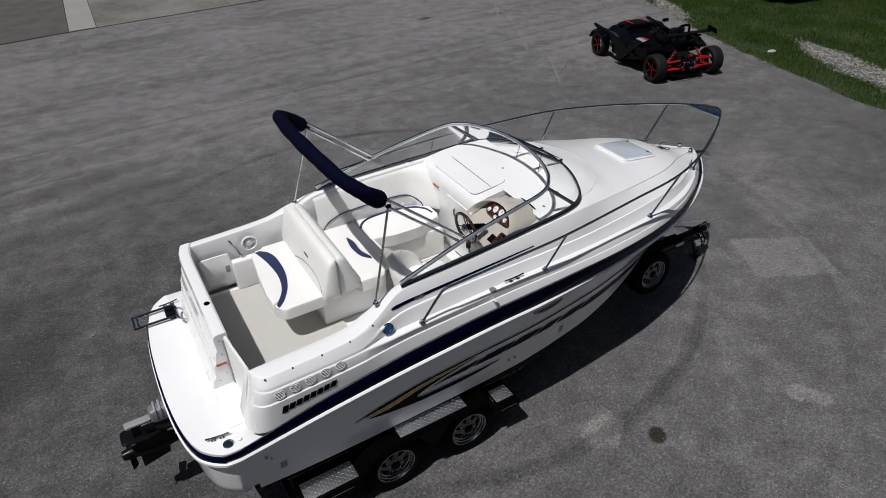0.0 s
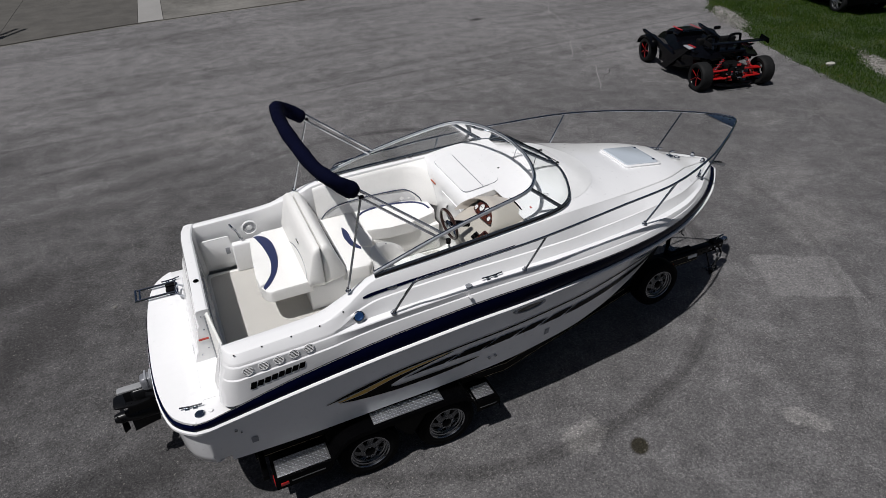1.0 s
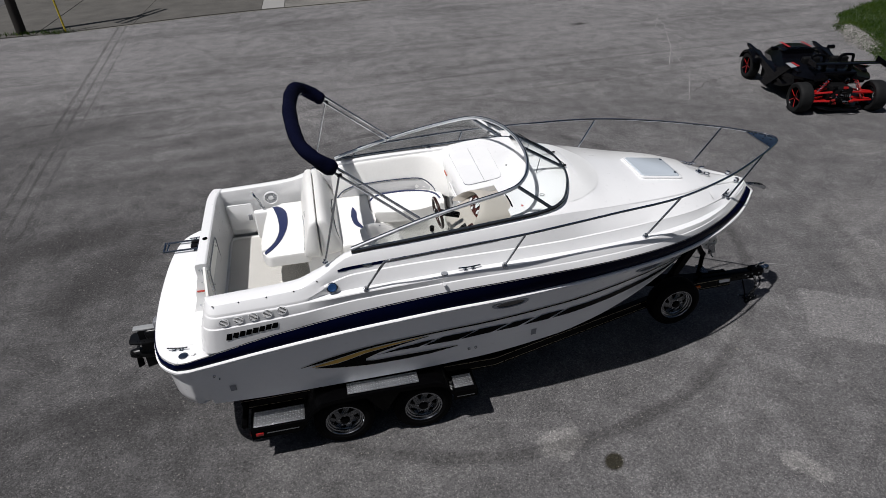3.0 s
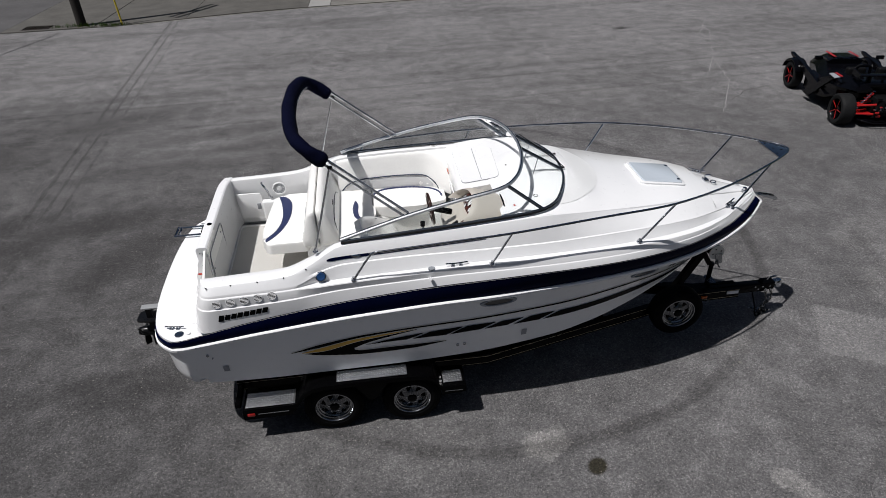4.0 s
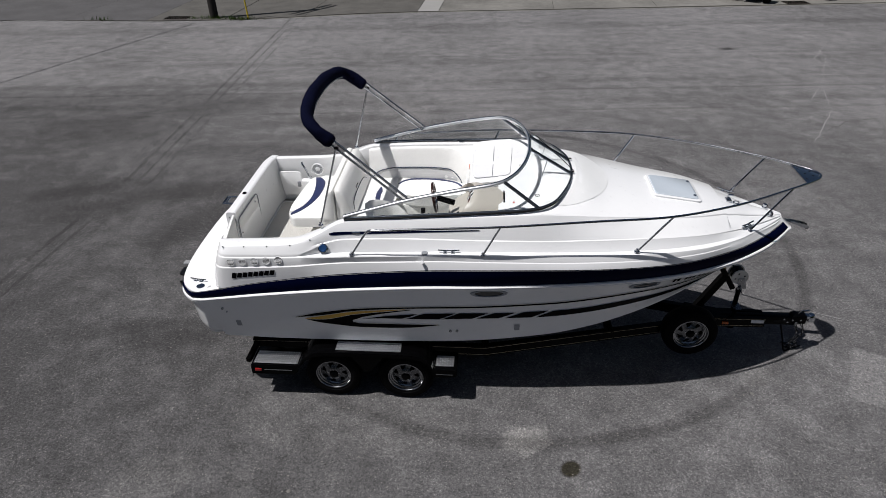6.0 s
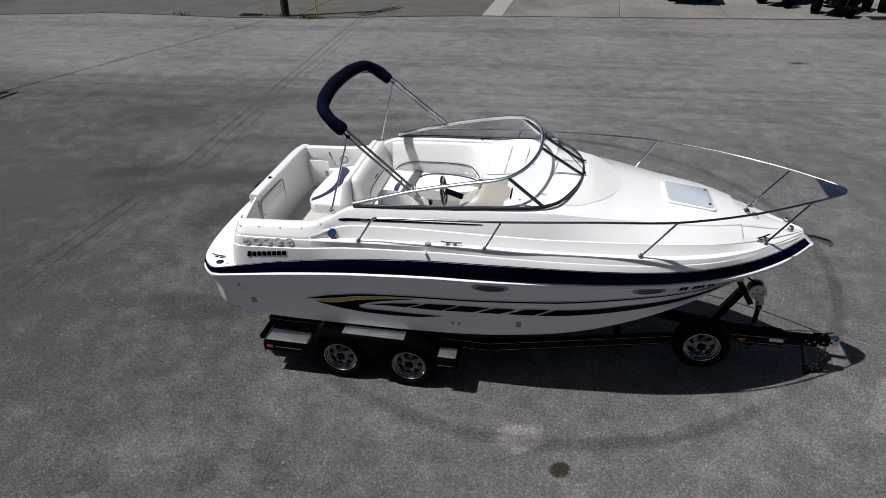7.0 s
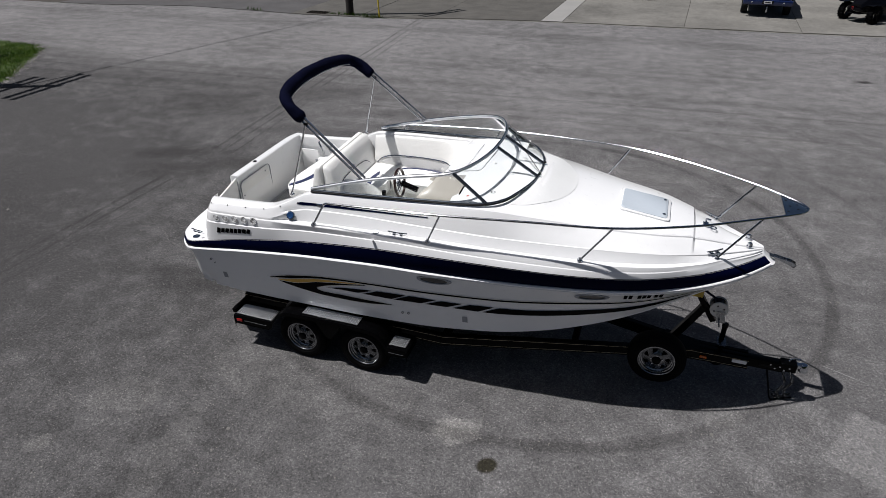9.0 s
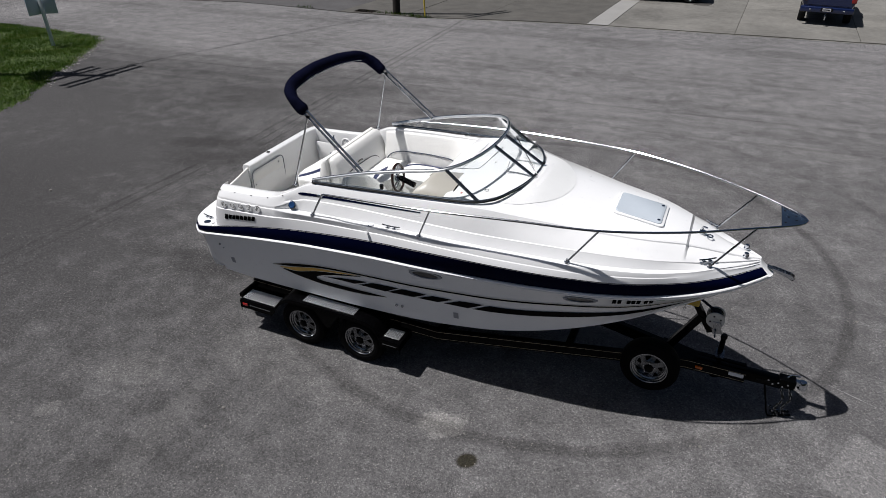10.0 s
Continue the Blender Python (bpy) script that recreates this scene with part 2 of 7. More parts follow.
def station(x):
    """Half section from the stripe's top inwards; the quarter is rounded in plan."""
    tuck = 0.0
    if x < -1.48:
        tuck = 0.16 * (1 - math.sqrt(max(0.0, 1 - ((-1.48 - x) / 0.181) ** 2)))
    f = lambda b, z: (deck_z(x, b) - tuck, deck_z(x, z))
    nav = (smooth_at(x, X_RUB, B_NAV) - tuck, smooth_at(x, X_RUB, Z_NAV))
    gun, led, st1, top = f(B_GUN, Z_GUN), f(B_LED, Z_LED), f(B_ST1, Z_ST1), f(B_TOP, Z_TOP)
    k = min(1.0, top[0] / 0.4)
    top = (top[0] + trunk_lift(x) * 1.2, top[1] + trunk_lift(x))
    # the quarter: two low ridges under a rounded shoulder
    wall, q = led[0] - 0.010, min(1.0, max(0.0, (-0.42 - x) / 0.2))
    aft = [nav, (gun[0] + 0.014, nav[1] * 0.4 + gun[1] * 0.6), (gun[0] + 0.012, gun[1] - 0.004), (gun[0] + 0.001, gun[1] + 0.006), (led[0] + 0.003, led[1] - 0.008), (led[0], led[1] - 0.001), (wall, led[1] + 0.008), (wall - 0.003, led[1] + 0.03)]
    aft += [(wall - 0.006 - d, led[1] + 0.036 + (top[1] - led[1] - 0.036) * u) for d, u in ((0, 0), (0.018, 0.40), (0.040, 0.84), (0.046, 0.94), (0.054, 0.985), (0.070, 1.0))]
    out = [nav, ((nav[0] + gun[0]) / 2 + 0.004 * k, (nav[1] + gun[1]) / 2), (gun[0] + 0.005 * k, gun[1] - 0.004), (gun[0] - 0.004 * k, gun[1] + 0.003)]
    out += [(led[0] + 0.022 * k, led[1] - 0.014), (led[0] + 0.016 * k, led[1] - 0.004), (led[0] - 0.045 * k, led[1] + 0.004)]
    out += [(st1[0] + 0.008 * k, st1[1] - 0.012), (st1[0] + 0.003 * k, st1[1]), (st1[0] - 0.012 * k, st1[1] + 0.005)]
    mid = ((st1[0] + top[0]) / 2 + 0.006 * k, (st1[1] + top[1]) / 2)
    out += [mid, (top[0] + 0.012 * k, top[1] - 0.018), (top[0] + 0.004 * k, top[1] - 0.005), (top[0] - 0.012 * k, top[1])]
    return [(a[0] * q + b[0] * (1 - q), a[1] * q + b[1] * (1 - q)) for a, b in zip(aft, out)]


def hull_half(x, z):
    """Half breadth of the topside at a height."""
    br, zr = smooth_at(x, X_RUB, B_RUB), smooth_at(x, X_RUB, Z_RUB)
    bl, zl = smooth_at(x, X_LOW, B_LOW), smooth_at(x, X_LOW, Z_LOW)
    bow = smooth_at(x, [1.0, 3.5, 4.84], [0.0, 0.05, 0.0])
    return float(np.interp(z, [zl, zl + (zr - zl) * 0.3, zl + (zr - zl) * 0.65, zr], [bl, bl + (br - bl) * 0.35 - bow * 0.5, bl + (br - bl) * 0.7 - bow * 0.6, br]))


def side_half(x, z):
    """Half breadth of the deck side at a height."""
    s = station(x)
    return float(np.interp(z, [p[1] for p in s], [p[0] for p in s]))


boat = thing("motorboat", "white and navy fibreglass cuddy cabin motorboat resting on a trailer", "boat", RIG @ pose(0, 0, 0.02, 1.1, 0, 0))

# hull shell below the rub rail
bm = bmesh.new()
rows = []
XS = [-1.87] + [-1.8 + 0.1 * i for i in range(65)] + [4.73, 4.77, 4.80]
for x in XS[2:]:
    br, zr = smooth_at(x, X_RUB, B_RUB), smooth_at(x, X_RUB, Z_RUB)
    bl, zl = smooth_at(x, X_LOW, B_LOW), smooth_at(x, X_LOW, Z_LOW)
    zk = smooth_at(x, X_LOW, Z_KEEL)
    k = min(1, bl / 0.3)
    half = [(0, zk), (bl * 0.36, zk * 0.63 + zl * 0.37 - 0.012), (bl * 0.38, zk * 0.62 + zl * 0.38 - 0.03 * k), (bl * 0.68, zk * 0.3 + zl * 0.7 - 0.03), (bl - 0.06 * k, zl - 0.02), (bl, zl - 0.004), (bl, zl + 0.012)]
    half += [(hull_half(x, zl + (zr - zl) * q), zl + (zr - zl) * q) for q in (0.15, 0.3, 0.48, 0.65, 0.82)] + [(br, zr)]
    rows.append([(x, -b, z) for b, z in half[::-1]] + [(x, b, z) for b, z in half[1:]])
vs = grid(bm, rows)
bm.faces.new(vs[0])
hull = part("hull", bm, GELCOAT, boat, "glossy white fibreglass hull", 25)


def on_hull(x, z, off=0.004):
    return (x, -(hull_half(x, z) + off), z)


OUTLINE = plain("decal_silver", (0.80, 0.77, 0.68), 0.3, vary=0.06)


def ribbon(name, xs, tops, lows, material, n=40, off=0.006, label=""):
    """A painted swoosh that lies on the starboard topside."""
    bm = bmesh.new()
    rows = []
    for i in range(n + 1):
        x = xs[0] + (xs[-1] - xs[0]) * i / n
        zt, zb = smooth_at(x, xs, tops), smooth_at(x, xs, lows)
        rows.append([on_hull(x, zb + (zt - zb) * q, off) for q in (0, 0.5, 1)])
    grid(bm, rows)
    swoosh = part(name, bm, material, hull, label)
    bm = bmesh.new()
    rows = []
    for i in range(n + 1):
        x = xs[0] + 0.01 + (xs[-1] - xs[0] - 0.02) * i / n
        zt, zb = smooth_at(x, xs, tops) + 0.007, smooth_at(x, xs, lows) - 0.007
        rows.append([on_hull(x, zb + (zt - zb) * q, off - 0.0015) for q in (0, 0.5, 1)])
    grid(bm, rows)
    part("outline", bm, OUTLINE, swoosh)
    return swoosh


DECAL_BLACK = plain("decal_black", (0.0022, 0.0022, 0.0026), 0.2, vary=0.2, spec=0.03)
DECAL_GOLD = plain("decal_gold", (0.66, 0.39, 0.045), 0.3, coat=0.3, vary=0.12)
ribbon("swoosh", [-0.79, -0.5, -0.01, 0.46, 0.95, 1.4, 1.83, 2.28, 2.88, 3.45, 3.95, 4.25], [1.178, 1.262, 1.345, 1.377, 1.398, 1.408, 1.414, 1.425, 1.455, 1.475, 1.53, 1.60], [1.174, 1.218, 1.318, 1.356, 1.376, 1.386, 1.392, 1.402, 1.432, 1.455, 1.515, 1.594], DECAL_BLACK, 60)
ribbon("swoosh", [-0.68, -0.5, -0.1, 0.46], [1.166, 1.206, 1.295, 1.350], [1.160, 1.160, 1.255, 1.343], DECAL_GOLD, off=0.009, label="gold swoosh on the hull side")
ribbon("swoosh", [-0.66, -0.52, -0.35, -0.14], [1.147, 1.150, 1.185, 1.240], [1.143, 1.105, 1.075, 1.048], DECAL_BLACK)
ribbon("swoosh", [-0.14, 0.0, 0.2, 0.52], [1.240, 1.270, 1.302, 1.342], [1.155, 1.215, 1.268, 1.335], DECAL_BLACK)
ribbon("swoosh", [-0.14, -0.05, 0.2, 0.5, 0.83], [1.125, 1.104, 1.106, 1.104, 1.108], [1.048, 1.042, 1.040, 1.052, 1.102], DECAL_BLACK)
SW_X = [0.02, 0.25, 0.78, 1.15, 1.4, 1.7, 1.95, 2.28, 2.88, 3.45, 3.8, 4.1]
SW_T = [1.19, 1.235, 1.288, 1.302, 1.296, 1.290, 1.295, 1.290, 1.325, 1.365, 1.42, 1.50]
SW_B = [1.186, 1.196, 1.198, 1.215, 1.214, 1.206, 1.200, 1.205, 1.240, 1.300, 1.375, 1.492]
for a, c in ((0.02, 0.66), (0.50, 1.08), (0.90, 1.44), (1.28, 1.74), (1.60, 2.10), (1.94, 4.1)):
    bm = bmesh.new()
    rows = []
    for i in range(25):
        u = i / 24
        row = []
        for q in (0, 0.5, 1):
            x = a + (c - a) * u + 0.20 * q * (1 - u) * (0 if a < 0.1 else 1) - 0.185 * (1 - q) * u * (0 if c > 4 else 1) - 0.04 - (0 if c > 4 else 0.022 * u)
            zt, zb = smooth_at(x, SW_X, SW_T), smooth_at(x, SW_X, SW_B)
            row.append(on_hull(x, zb + (zt - zb) * q, 0.007))
        rows.append(row)
    grid(bm, rows)
    part("swoosh", bm, DECAL_BLACK, hull)

# oval portlights in the topside
RIM = plain("portlight_rim", (0.32, 0.34, 0.37), 0.3, metal=0.4, vary=0.1)
DARK_PANE = plain("dark_pane", (0.015, 0.017, 0.02), 0.08, coat=0.6, vary=0.2)
for cx, cz, rx, rz in ((1.375, 1.60, 0.20, 0.050), (3.06, 1.572, 0.18, 0.046)):
    bm = bmesh.new()
    rows = []
    for kx, off in ((1.0, 0.002), (0.96, 0.016), (0.80, 0.016), (0.74, 0.004)):
        rows.append([on_hull(cx + rx * kx * math.cos(a), cz + rz * kx * math.sin(a), off) for a in [2 * math.pi * j / 32 for j in range(32)]])
    grid(bm, rows, close_v=True)
    port = part("portlight", bm, RIM, hull, "oval grey rimmed portlight")
    bm = bmesh.new()
    ring = [bm.verts.new(on_hull(cx + rx * 0.78 * math.cos(2 * math.pi * j / 32), cz + rz * 0.76 * math.sin(2 * math.pi * j / 32), 0.007)) for j in range(32)]
    bm.faces.new(ring)
    part("pane", bm, DARK_PANE, port, smooth=0)
# drain fittings, small badges and registration bars on the topside
for x, z, r in ((0.955, 1.015, 0.016), (1.03, 1.02, 0.016), (-1.60, 1.29, 0.014), (-1.56, 1.24, 0.008)):
    p = on_hull(x, z)
    part("drain", lathed([(r, 0.004), (r, -0.012), (r * 0.6, -0.014), (r * 0.5, -0.004)], pose(*p), 16), STEEL, hull)
for x, z in ((-1.47, 1.05), (1.70, 1.045)):
    bm = bmesh.new()
    grid(bm, [[on_hull(x + dx, z + dz, 0.005) for dz in (-0.045, 0.045)] for dx in (-0.03, 0.0, 0.03)])
    part("badge", bm, GREY_PANEL, hull, "small grey shield badge")
for i, (x, w) in enumerate(((3.375, 0.036), (3.425, 0.036), (3.515, 0.036), (3.562, 0.036), (3.609, 0.036), (3.68, 0.036), (3.728, 0.036))):
    bm = bmesh.new()
    zc = 1.603
    grid(bm, [[on_hull(x + dx + 0.015 * q, zc + 0.06 * (2 * q - 1), 0.011) for q in (0, 0.5, 1)] for dx in (0, w)])
    part("marking_bar", bm, DECAL_BLACK, hull)
bm = bmesh.new()
grid(bm, [[on_hull(x, z, 0.009) for z in (1.60, 1.63, 1.66)] for x in (3.80, 3.84, 3.88)])
part("sticker", bm, plain("sticker_green", (0.12, 0.24, 0.15), 0.5), hull, "small green sticker")

# navy band and white rub rail
PIN = plain("pin_silver", (0.5, 0.5, 0.5), 0.35, vary=0.05)
for side in (-1, 1):
    bm, bp = bmesh.new(), bmesh.new()
    rows, pins = [], []
    for x in ([-1.915, -1.895] + XS if side < 0 else [q for q in XS if q > -1.35]):
        br, zr = smooth_at(x, X_RUB, B_RUB), smooth_at(x, X_RUB, Z_RUB)
        bn, zn = smooth_at(x, X_RUB, B_NAV), smooth_at(x, X_RUB, Z_NAV)
        at = lambda k, o=0.0: (raked(x, zr + (zn - zr) * k), side * (br + (bn - br) * k + 0.012 * math.sin(math.pi * k) + o), zr + (zn - zr) * k)
        rows.append([at(k) for k in (0, 0.25, 0.5, 0.75, 1)])
        pins.append([at(0.945, 0.003), at(0.965, 0.003)])
    grid(bm, rows)
    band = part("hull_band", bm, NAVY, boat, "glossy navy blue band along the sheer")
    grid(bp, pins)
    part("pinstripe", bp, PIN, band)
    bm = bmesh.new()
    rows = []
    for x in XS:
        br, zr = smooth_at(x, X_RUB, B_RUB), smooth_at(x, X_RUB, Z_RUB)
        rows.append([(x + (0.03 if x > 4.8 else 0), side * (br + o), zr + z) for o, z in ((-0.01, -0.048), (0.020, -0.044), (0.024, -0.03), (0.018, -0.026), (0.026, -0.022), (0.028, -0.008), (0.018, 0.002), (-0.01, 0.004))])
    grid(bm, rows)
    part("rub_rail", bm, GELCOAT, boat, "white moulded rub rail", 20)

# deck sides; the starboard quarter leans forward towards its top
def leaned(side, x, z):
    if side > 0 or x > 0:
        return raked(x, z)
    return x + 0.13 * min(1.0, max(0.0, (z - 1.66) / 0.42)) * min(1.0, max(0.0, (-1.22 - x) / 0.42))


XD = sorted([3.945, 3.96, 3.985] + [-1.66, -1.655, -1.645, -1.63, -1.6, -1.56, -1.5, -1.4, -1.2, -1.0, -0.9, -0.8, -0.74, -0.68, -0.62, -0.56, -0.5, -0.44, -0.38, -0.3, -0.22, -0.15] + [0.05 + 0.15 * i for i in range(31)] + [4.66, 4.74, 4.77, 4.80])
sides = []
for side in (-1, 1):
    bm = bmesh.new()
    vs = grid(bm, [[(leaned(side, x, z), side * b, z) for b, z in station(x)] for x in XD])
    tail = [bm.verts.new((leaned(side, -1.66, z), side * 0.90, z)) for z in (2.08, 1.90, 1.66, 1.50)]
    bm.faces.new(vs[0] + tail)
    sides.append(part("deck_side", bm, GELCOAT, boat, "white moulded side deck with stepped mouldings", 22))

# coaming top and cockpit side liner
XC = [x for x in XD if x <= 1.56]
LINER = plain("liner_cream", (0.81, 0.805, 0.775), 0.38, vary=0.03)
for side in (-1, 1):
    bm = bmesh.new()
    rows = []
    for x in XC:
        b, z = station(x)[-1]
        yi = smooth_at(x, X_IN, B_IN) + (0.065 * min(1, max(0, (-0.4 - x) / 0.2)) if side > 0 else -0.02 * min(1, max(0, (-0.4 - x) / 0.2)))
        yi = min(yi, b - 0.02)
        rows.append([(x, side * b, z), (x, side * (yi * 0.5 + b * 0.5), z + 0.004), (x, side * (yi + 0.02), z), (x, side * (yi + 0.005), z - 0.006), (x, side * yi, z - 0.022), (x, side * (yi + 0.012), z - 0.2), (x, side * (yi + 0.03), SOLE)])
        rows[-1] = [(leaned(side, px, pz), py, pz) for px, py, pz in rows[-1]]
    vs = grid(bm, rows)
    part("coaming", bm, GELCOAT, boat, "white cockpit coaming and side liner", 35)

# foredeck crown, in front of the windshield, and the trunk's step
bm = bmesh.new()
rows = []
C_X = [1.2, 1.84, 2.1, 2.3, 2.6, 3.0, 3.6, 3.93, 3.99, 4.4, 4.7, 4.80]
C_Z = [2.44, 2.50, 2.53, 2.53, 2.43, 2.35, 2.235, 2.165, 2.15, 2.05, 2.0, 1.985]
for x in [1.45 + 0.075 * i for i in range(33)] + [3.92, 3.945, 3.96, 3.9725, 3.985, 4.05] + [4.12 + 0.08 * i for i in range(8)] + [4.74, 4.80]:
    b, z = station(x)[-1]
    zc = smooth_at(x, C_X, C_Z) + trunk_lift(x)
    rows.append([(raked(x, z), k / 8 * b, z + (zc - z) * (1 - abs(k / 8) ** 2.4)) for k in range(-8, 9)])
grid(bm, rows)
part("foredeck", bm, GELCOAT, boat, "smooth crowned white foredeck", 25)
NONSKID = plain("nonskid_white", (0.72, 0.725, 0.72), 0.6, vary=0.03, bump=0.35, fine=420)


def crown_z(x, y):
    b, z = station(x)[-1]
    zc = smooth_at(x, C_X, C_Z) + trunk_lift(x)
    return z + (zc - z) * (1 - min(1, abs(y) / max(b, 0.01)) ** 2.4)


# textured collar round the windshield
bm = bmesh.new()
rows = []
for i in range(41):
    a = -math.pi * 0.5 + math.pi * i / 40
    row = []
    for q in (0.0, 0.33, 0.66, 1.0):
        x, y = 1.92 + (0.40 + 0.36 * q) * math.cos(a), (0.70 + 0.07 * q) * math.sin(a) * (1 + 0.12 * (1 - math.cos(a)) * 0)
        row.append((x, y, crown_z(x, y) + 0.003))
    rows.append(row)
grid(bm, rows)
part("collar", bm, NONSKID, boat, "finely textured white collar in front of the windshield")

# foredeck hatch
def deck_slab(x0, x1, y0, y1, r, lift, thick, n=5):
    """A rounded slab that follows the foredeck's crown."""
    bm = bmesh.new()
    plan = rounded([(x0, y0), (x1, y0), (x1, y1), (x0, y1)], r, n)
    top = [bm.verts.new((x, y, crown_z(x, y) + lift + thick)) for x, y in plan]
    inn = [bm.verts.new((x + ((x0 + x1) / 2 - x) * 0.03, y * 0.96 + (y0 + y1) * 0.02, crown_z(x, y) + lift + thick + 0.006)) for x, y in plan]
    low = [bm.verts.new((x, y, crown_z(x, y) + lift - 0.02)) for x, y in plan]
    k = len(plan)
    for i in range(k):
        j = (i + 1) % k
        bm.faces.new((low[i], low[j], top[j], top[i]))
        bm.faces.new((top[i], top[j], inn[j], inn[i]))
    bm.faces.new(inn)
    return bm


hatch = part("deck_hatch", deck_slab(3.16, 3.705, -0.265, 0.265, 0.06, 0.0, 0.018), GELCOAT, boat, "foredeck hatch with a white frame")
part("pane", deck_slab(3.19, 3.675, -0.235, 0.235, 0.045, 0.020, 0.006), SMOKE, hatch, "pale grey smoked hatch pane")
for y in (-0.17, 0.17):
    part("latch", lathed([(0.017, 0), (0.017, 0.008), (0.010, 0.011), (0.0, 0.011)], pose(3.64, y, crown_z(3.64, y) + 0.028), 14, "z"), STEEL, hatch)

# swim platform
half_edge = [(p[0], p[1]) for p in spline([(-2.19, 0, 0), (-2.185, 0.3, 0), (-2.165, 0.6, 0), (-2.125, 0.85, 0), (-2.068, 1.02, 0), (-2.0, 1.11, 0), (-1.935, 1.165, 0), (-1.885, 1.196, 0)], 5)]
edge = [(x, -y) for x, y in half_edge[::-1]] + half_edge[1:]
plan = edge + [(-1.55, 1.2), (-1.55, -1.2)]
part("swim_platform", prismed(plan, 1.44, 1.515, 0.025), GELCOAT, boat, "white moulded swim platform across the stern")
flank = [(-1.86, 0.005), (-1.8, 0.004), (-1.7, 0.001), (-1.6, -0.004)]


def wrapped(levels):
    """Rows round the stern that run on along both quarters, close to the topsides."""
    rise = lambda x, z: z + (smooth_at(x, X_RUB, Z_RUB) - 1.432) * max(0.0, (z - 1.28) / 0.15)
    port = [[(x + d, hull_half(x + d, z) + b + max(0, s) * 1.3 - 1.6 * max(0.0, 0.9 - z), rise(x, z)) for d, s, z in levels] for x, b in flank]
    rows = [[(x + d, y * (1 + s), z) for d, s, z in levels] for x, y in edge]
    return [[(x, -y, z) for x, y, z in r] for r in port[::-1]] + rows + port


bm = bmesh.new()
grid(bm, [[(x - 0.004 + d, y * (1 + s), z) for d, s, z in ((0, 0, 1.492), (-0.014, 0.008, 1.475), (-0.014, 0.008, 1.43), (0.0, 0, 1.41))] for x, y in edge])
part("hull_band", bm, NAVY, boat, "navy band round the swim platform")
bm = bmesh.new()
grid(bm, wrapped(((0.0, 0, 1.43), (-0.03, 0.018, 1.42), (-0.03, 0.018, 1.395), (0.01, -0.006, 1.385), (0.02, -0.018, 1.28), (0.025, -0.026, 1.2), (0.035, -0.038, 1.0), (0.05, -0.055, 0.89), (0.085, -0.09, 0.84), (0.28, -0.20, 0.80))))
part("stern", bm, GELCOAT, boat, "white hull extension under the swim platform", 40)

# transom wall with stepped outer mouldings
def transom_rows(y0, y1, n=14):
    rows = []
    for i in range(n + 1):
        y = y0 + (y1 - y0) * i / n
        c = 0.05 * (1 - min(1, max(0, (1.12 - y) / 0.25)) ** 0.5) if y > 0.87 else 0
        rows.append([(x + c, y, z) for x, z in ((-1.80, 1.51), (-1.765, 1.62), (-1.745, 1.64), (-1.735, 1.76), (-1.715, 1.785), (-1.695, 1.90), (-1.675, 1.925), (-1.678, 2.06), (-1.668, 2.09), (-1.645, 2.098), (-1.575, 2.098), (-1.56, 2.086), (-1.555, 1.9), (-1.53, SOLE))])
    return rows


bm = bmesh.new()
vs = grid(bm, transom_rows(-0.45, 1.12))
for end in (vs[0], vs[-1]):
    bm.faces.new(end)
transom = part("transom", bm, GELCOAT, boat, "white moulded transom wall behind the cockpit", 25)
part("gate_panel", prismed(rounded([(-0.42, 1.50), (0.22, 1.50), (0.22, 1.98), (-0.42, 1.98)], 0.07), 0, 0.014, 0.006, pose(-1.565, 0, 0, 90, 0, 90) @ pose(0, 0, 0)), LINER, transom, "cream rounded gate panel")
bm = bmesh.new()
tube(bm, [(-1.548, y, z) for y, z in rounded([(-0.44, 1.49), (0.24, 1.49), (0.24, 2.0), (-0.44, 2.0)], 0.08)] + [(-1.548, -0.44, 1.75)], 0.006, 6)
part("gate_seal", bm, GREY_PANEL, transom)
for y, z in ((-0.40, 1.80), (0.12, 1.93)):
    part("snap", lathed([(0.012, 0), (0.012, 0.006), (0.0, 0.008)], pose(-1.545, y, z), 10, "x"), STEEL, transom)
# walk-through beside the transom: a sill and a thin gate set back from the end wall
part("walkway_sill", boxed((-1.80, -0.95, 1.38), (-1.55, -0.445, 1.522), 0.008), GELCOAT, boat, "white sill of the walk-through")
bm = bmesh.new()
vs = grid(bm, [[(x0 - t, y, 1.50), (x0 - t, y, top - 0.02), (x0 - 0.6 * t, y, top), (x0 + 0.6 * t, y, top), (x0 + t, y, top - 0.02), (x0 + t, y, SOLE)] for x0, y, top, t in ((-1.585, -0.462, 2.07, 0.018), (-1.565, -0.62, 2.05, 0.018), (-1.54, -0.80, 2.03, 0.018), (-1.52, -0.94, 2.02, 0.018))])
for end in (vs[0], vs[-1]):
    bm.faces.new(end)
gate = part("boarding_gate", bm, LINER, boat, "cream walk-through gate beside the transom", 30)
part("gate_seal", tubed([(-1.608, -0.472, 2.05), (-1.606, -0.472, 1.53)], 0.008, 6), GREY_PANEL, gate, "grey seal along the gate's edge")
part("hinge", tubed([(-1.56, -0.475, 2.03), (-1.56, -0.475, 1.5)], 0.009, 6), STEEL, gate, "polished piano hinge")
for x, z in ((-1.64, 2.03), (-1.645, 1.88), (-1.65, 1.66), (-1.72, 1.60)):
    part("screw", lathed([(0.008, 0), (0.007, 0.004), (0, 0.005)], pose(x, -0.45, z, 90, 0, 0), 8, "z"), STEEL, transom)
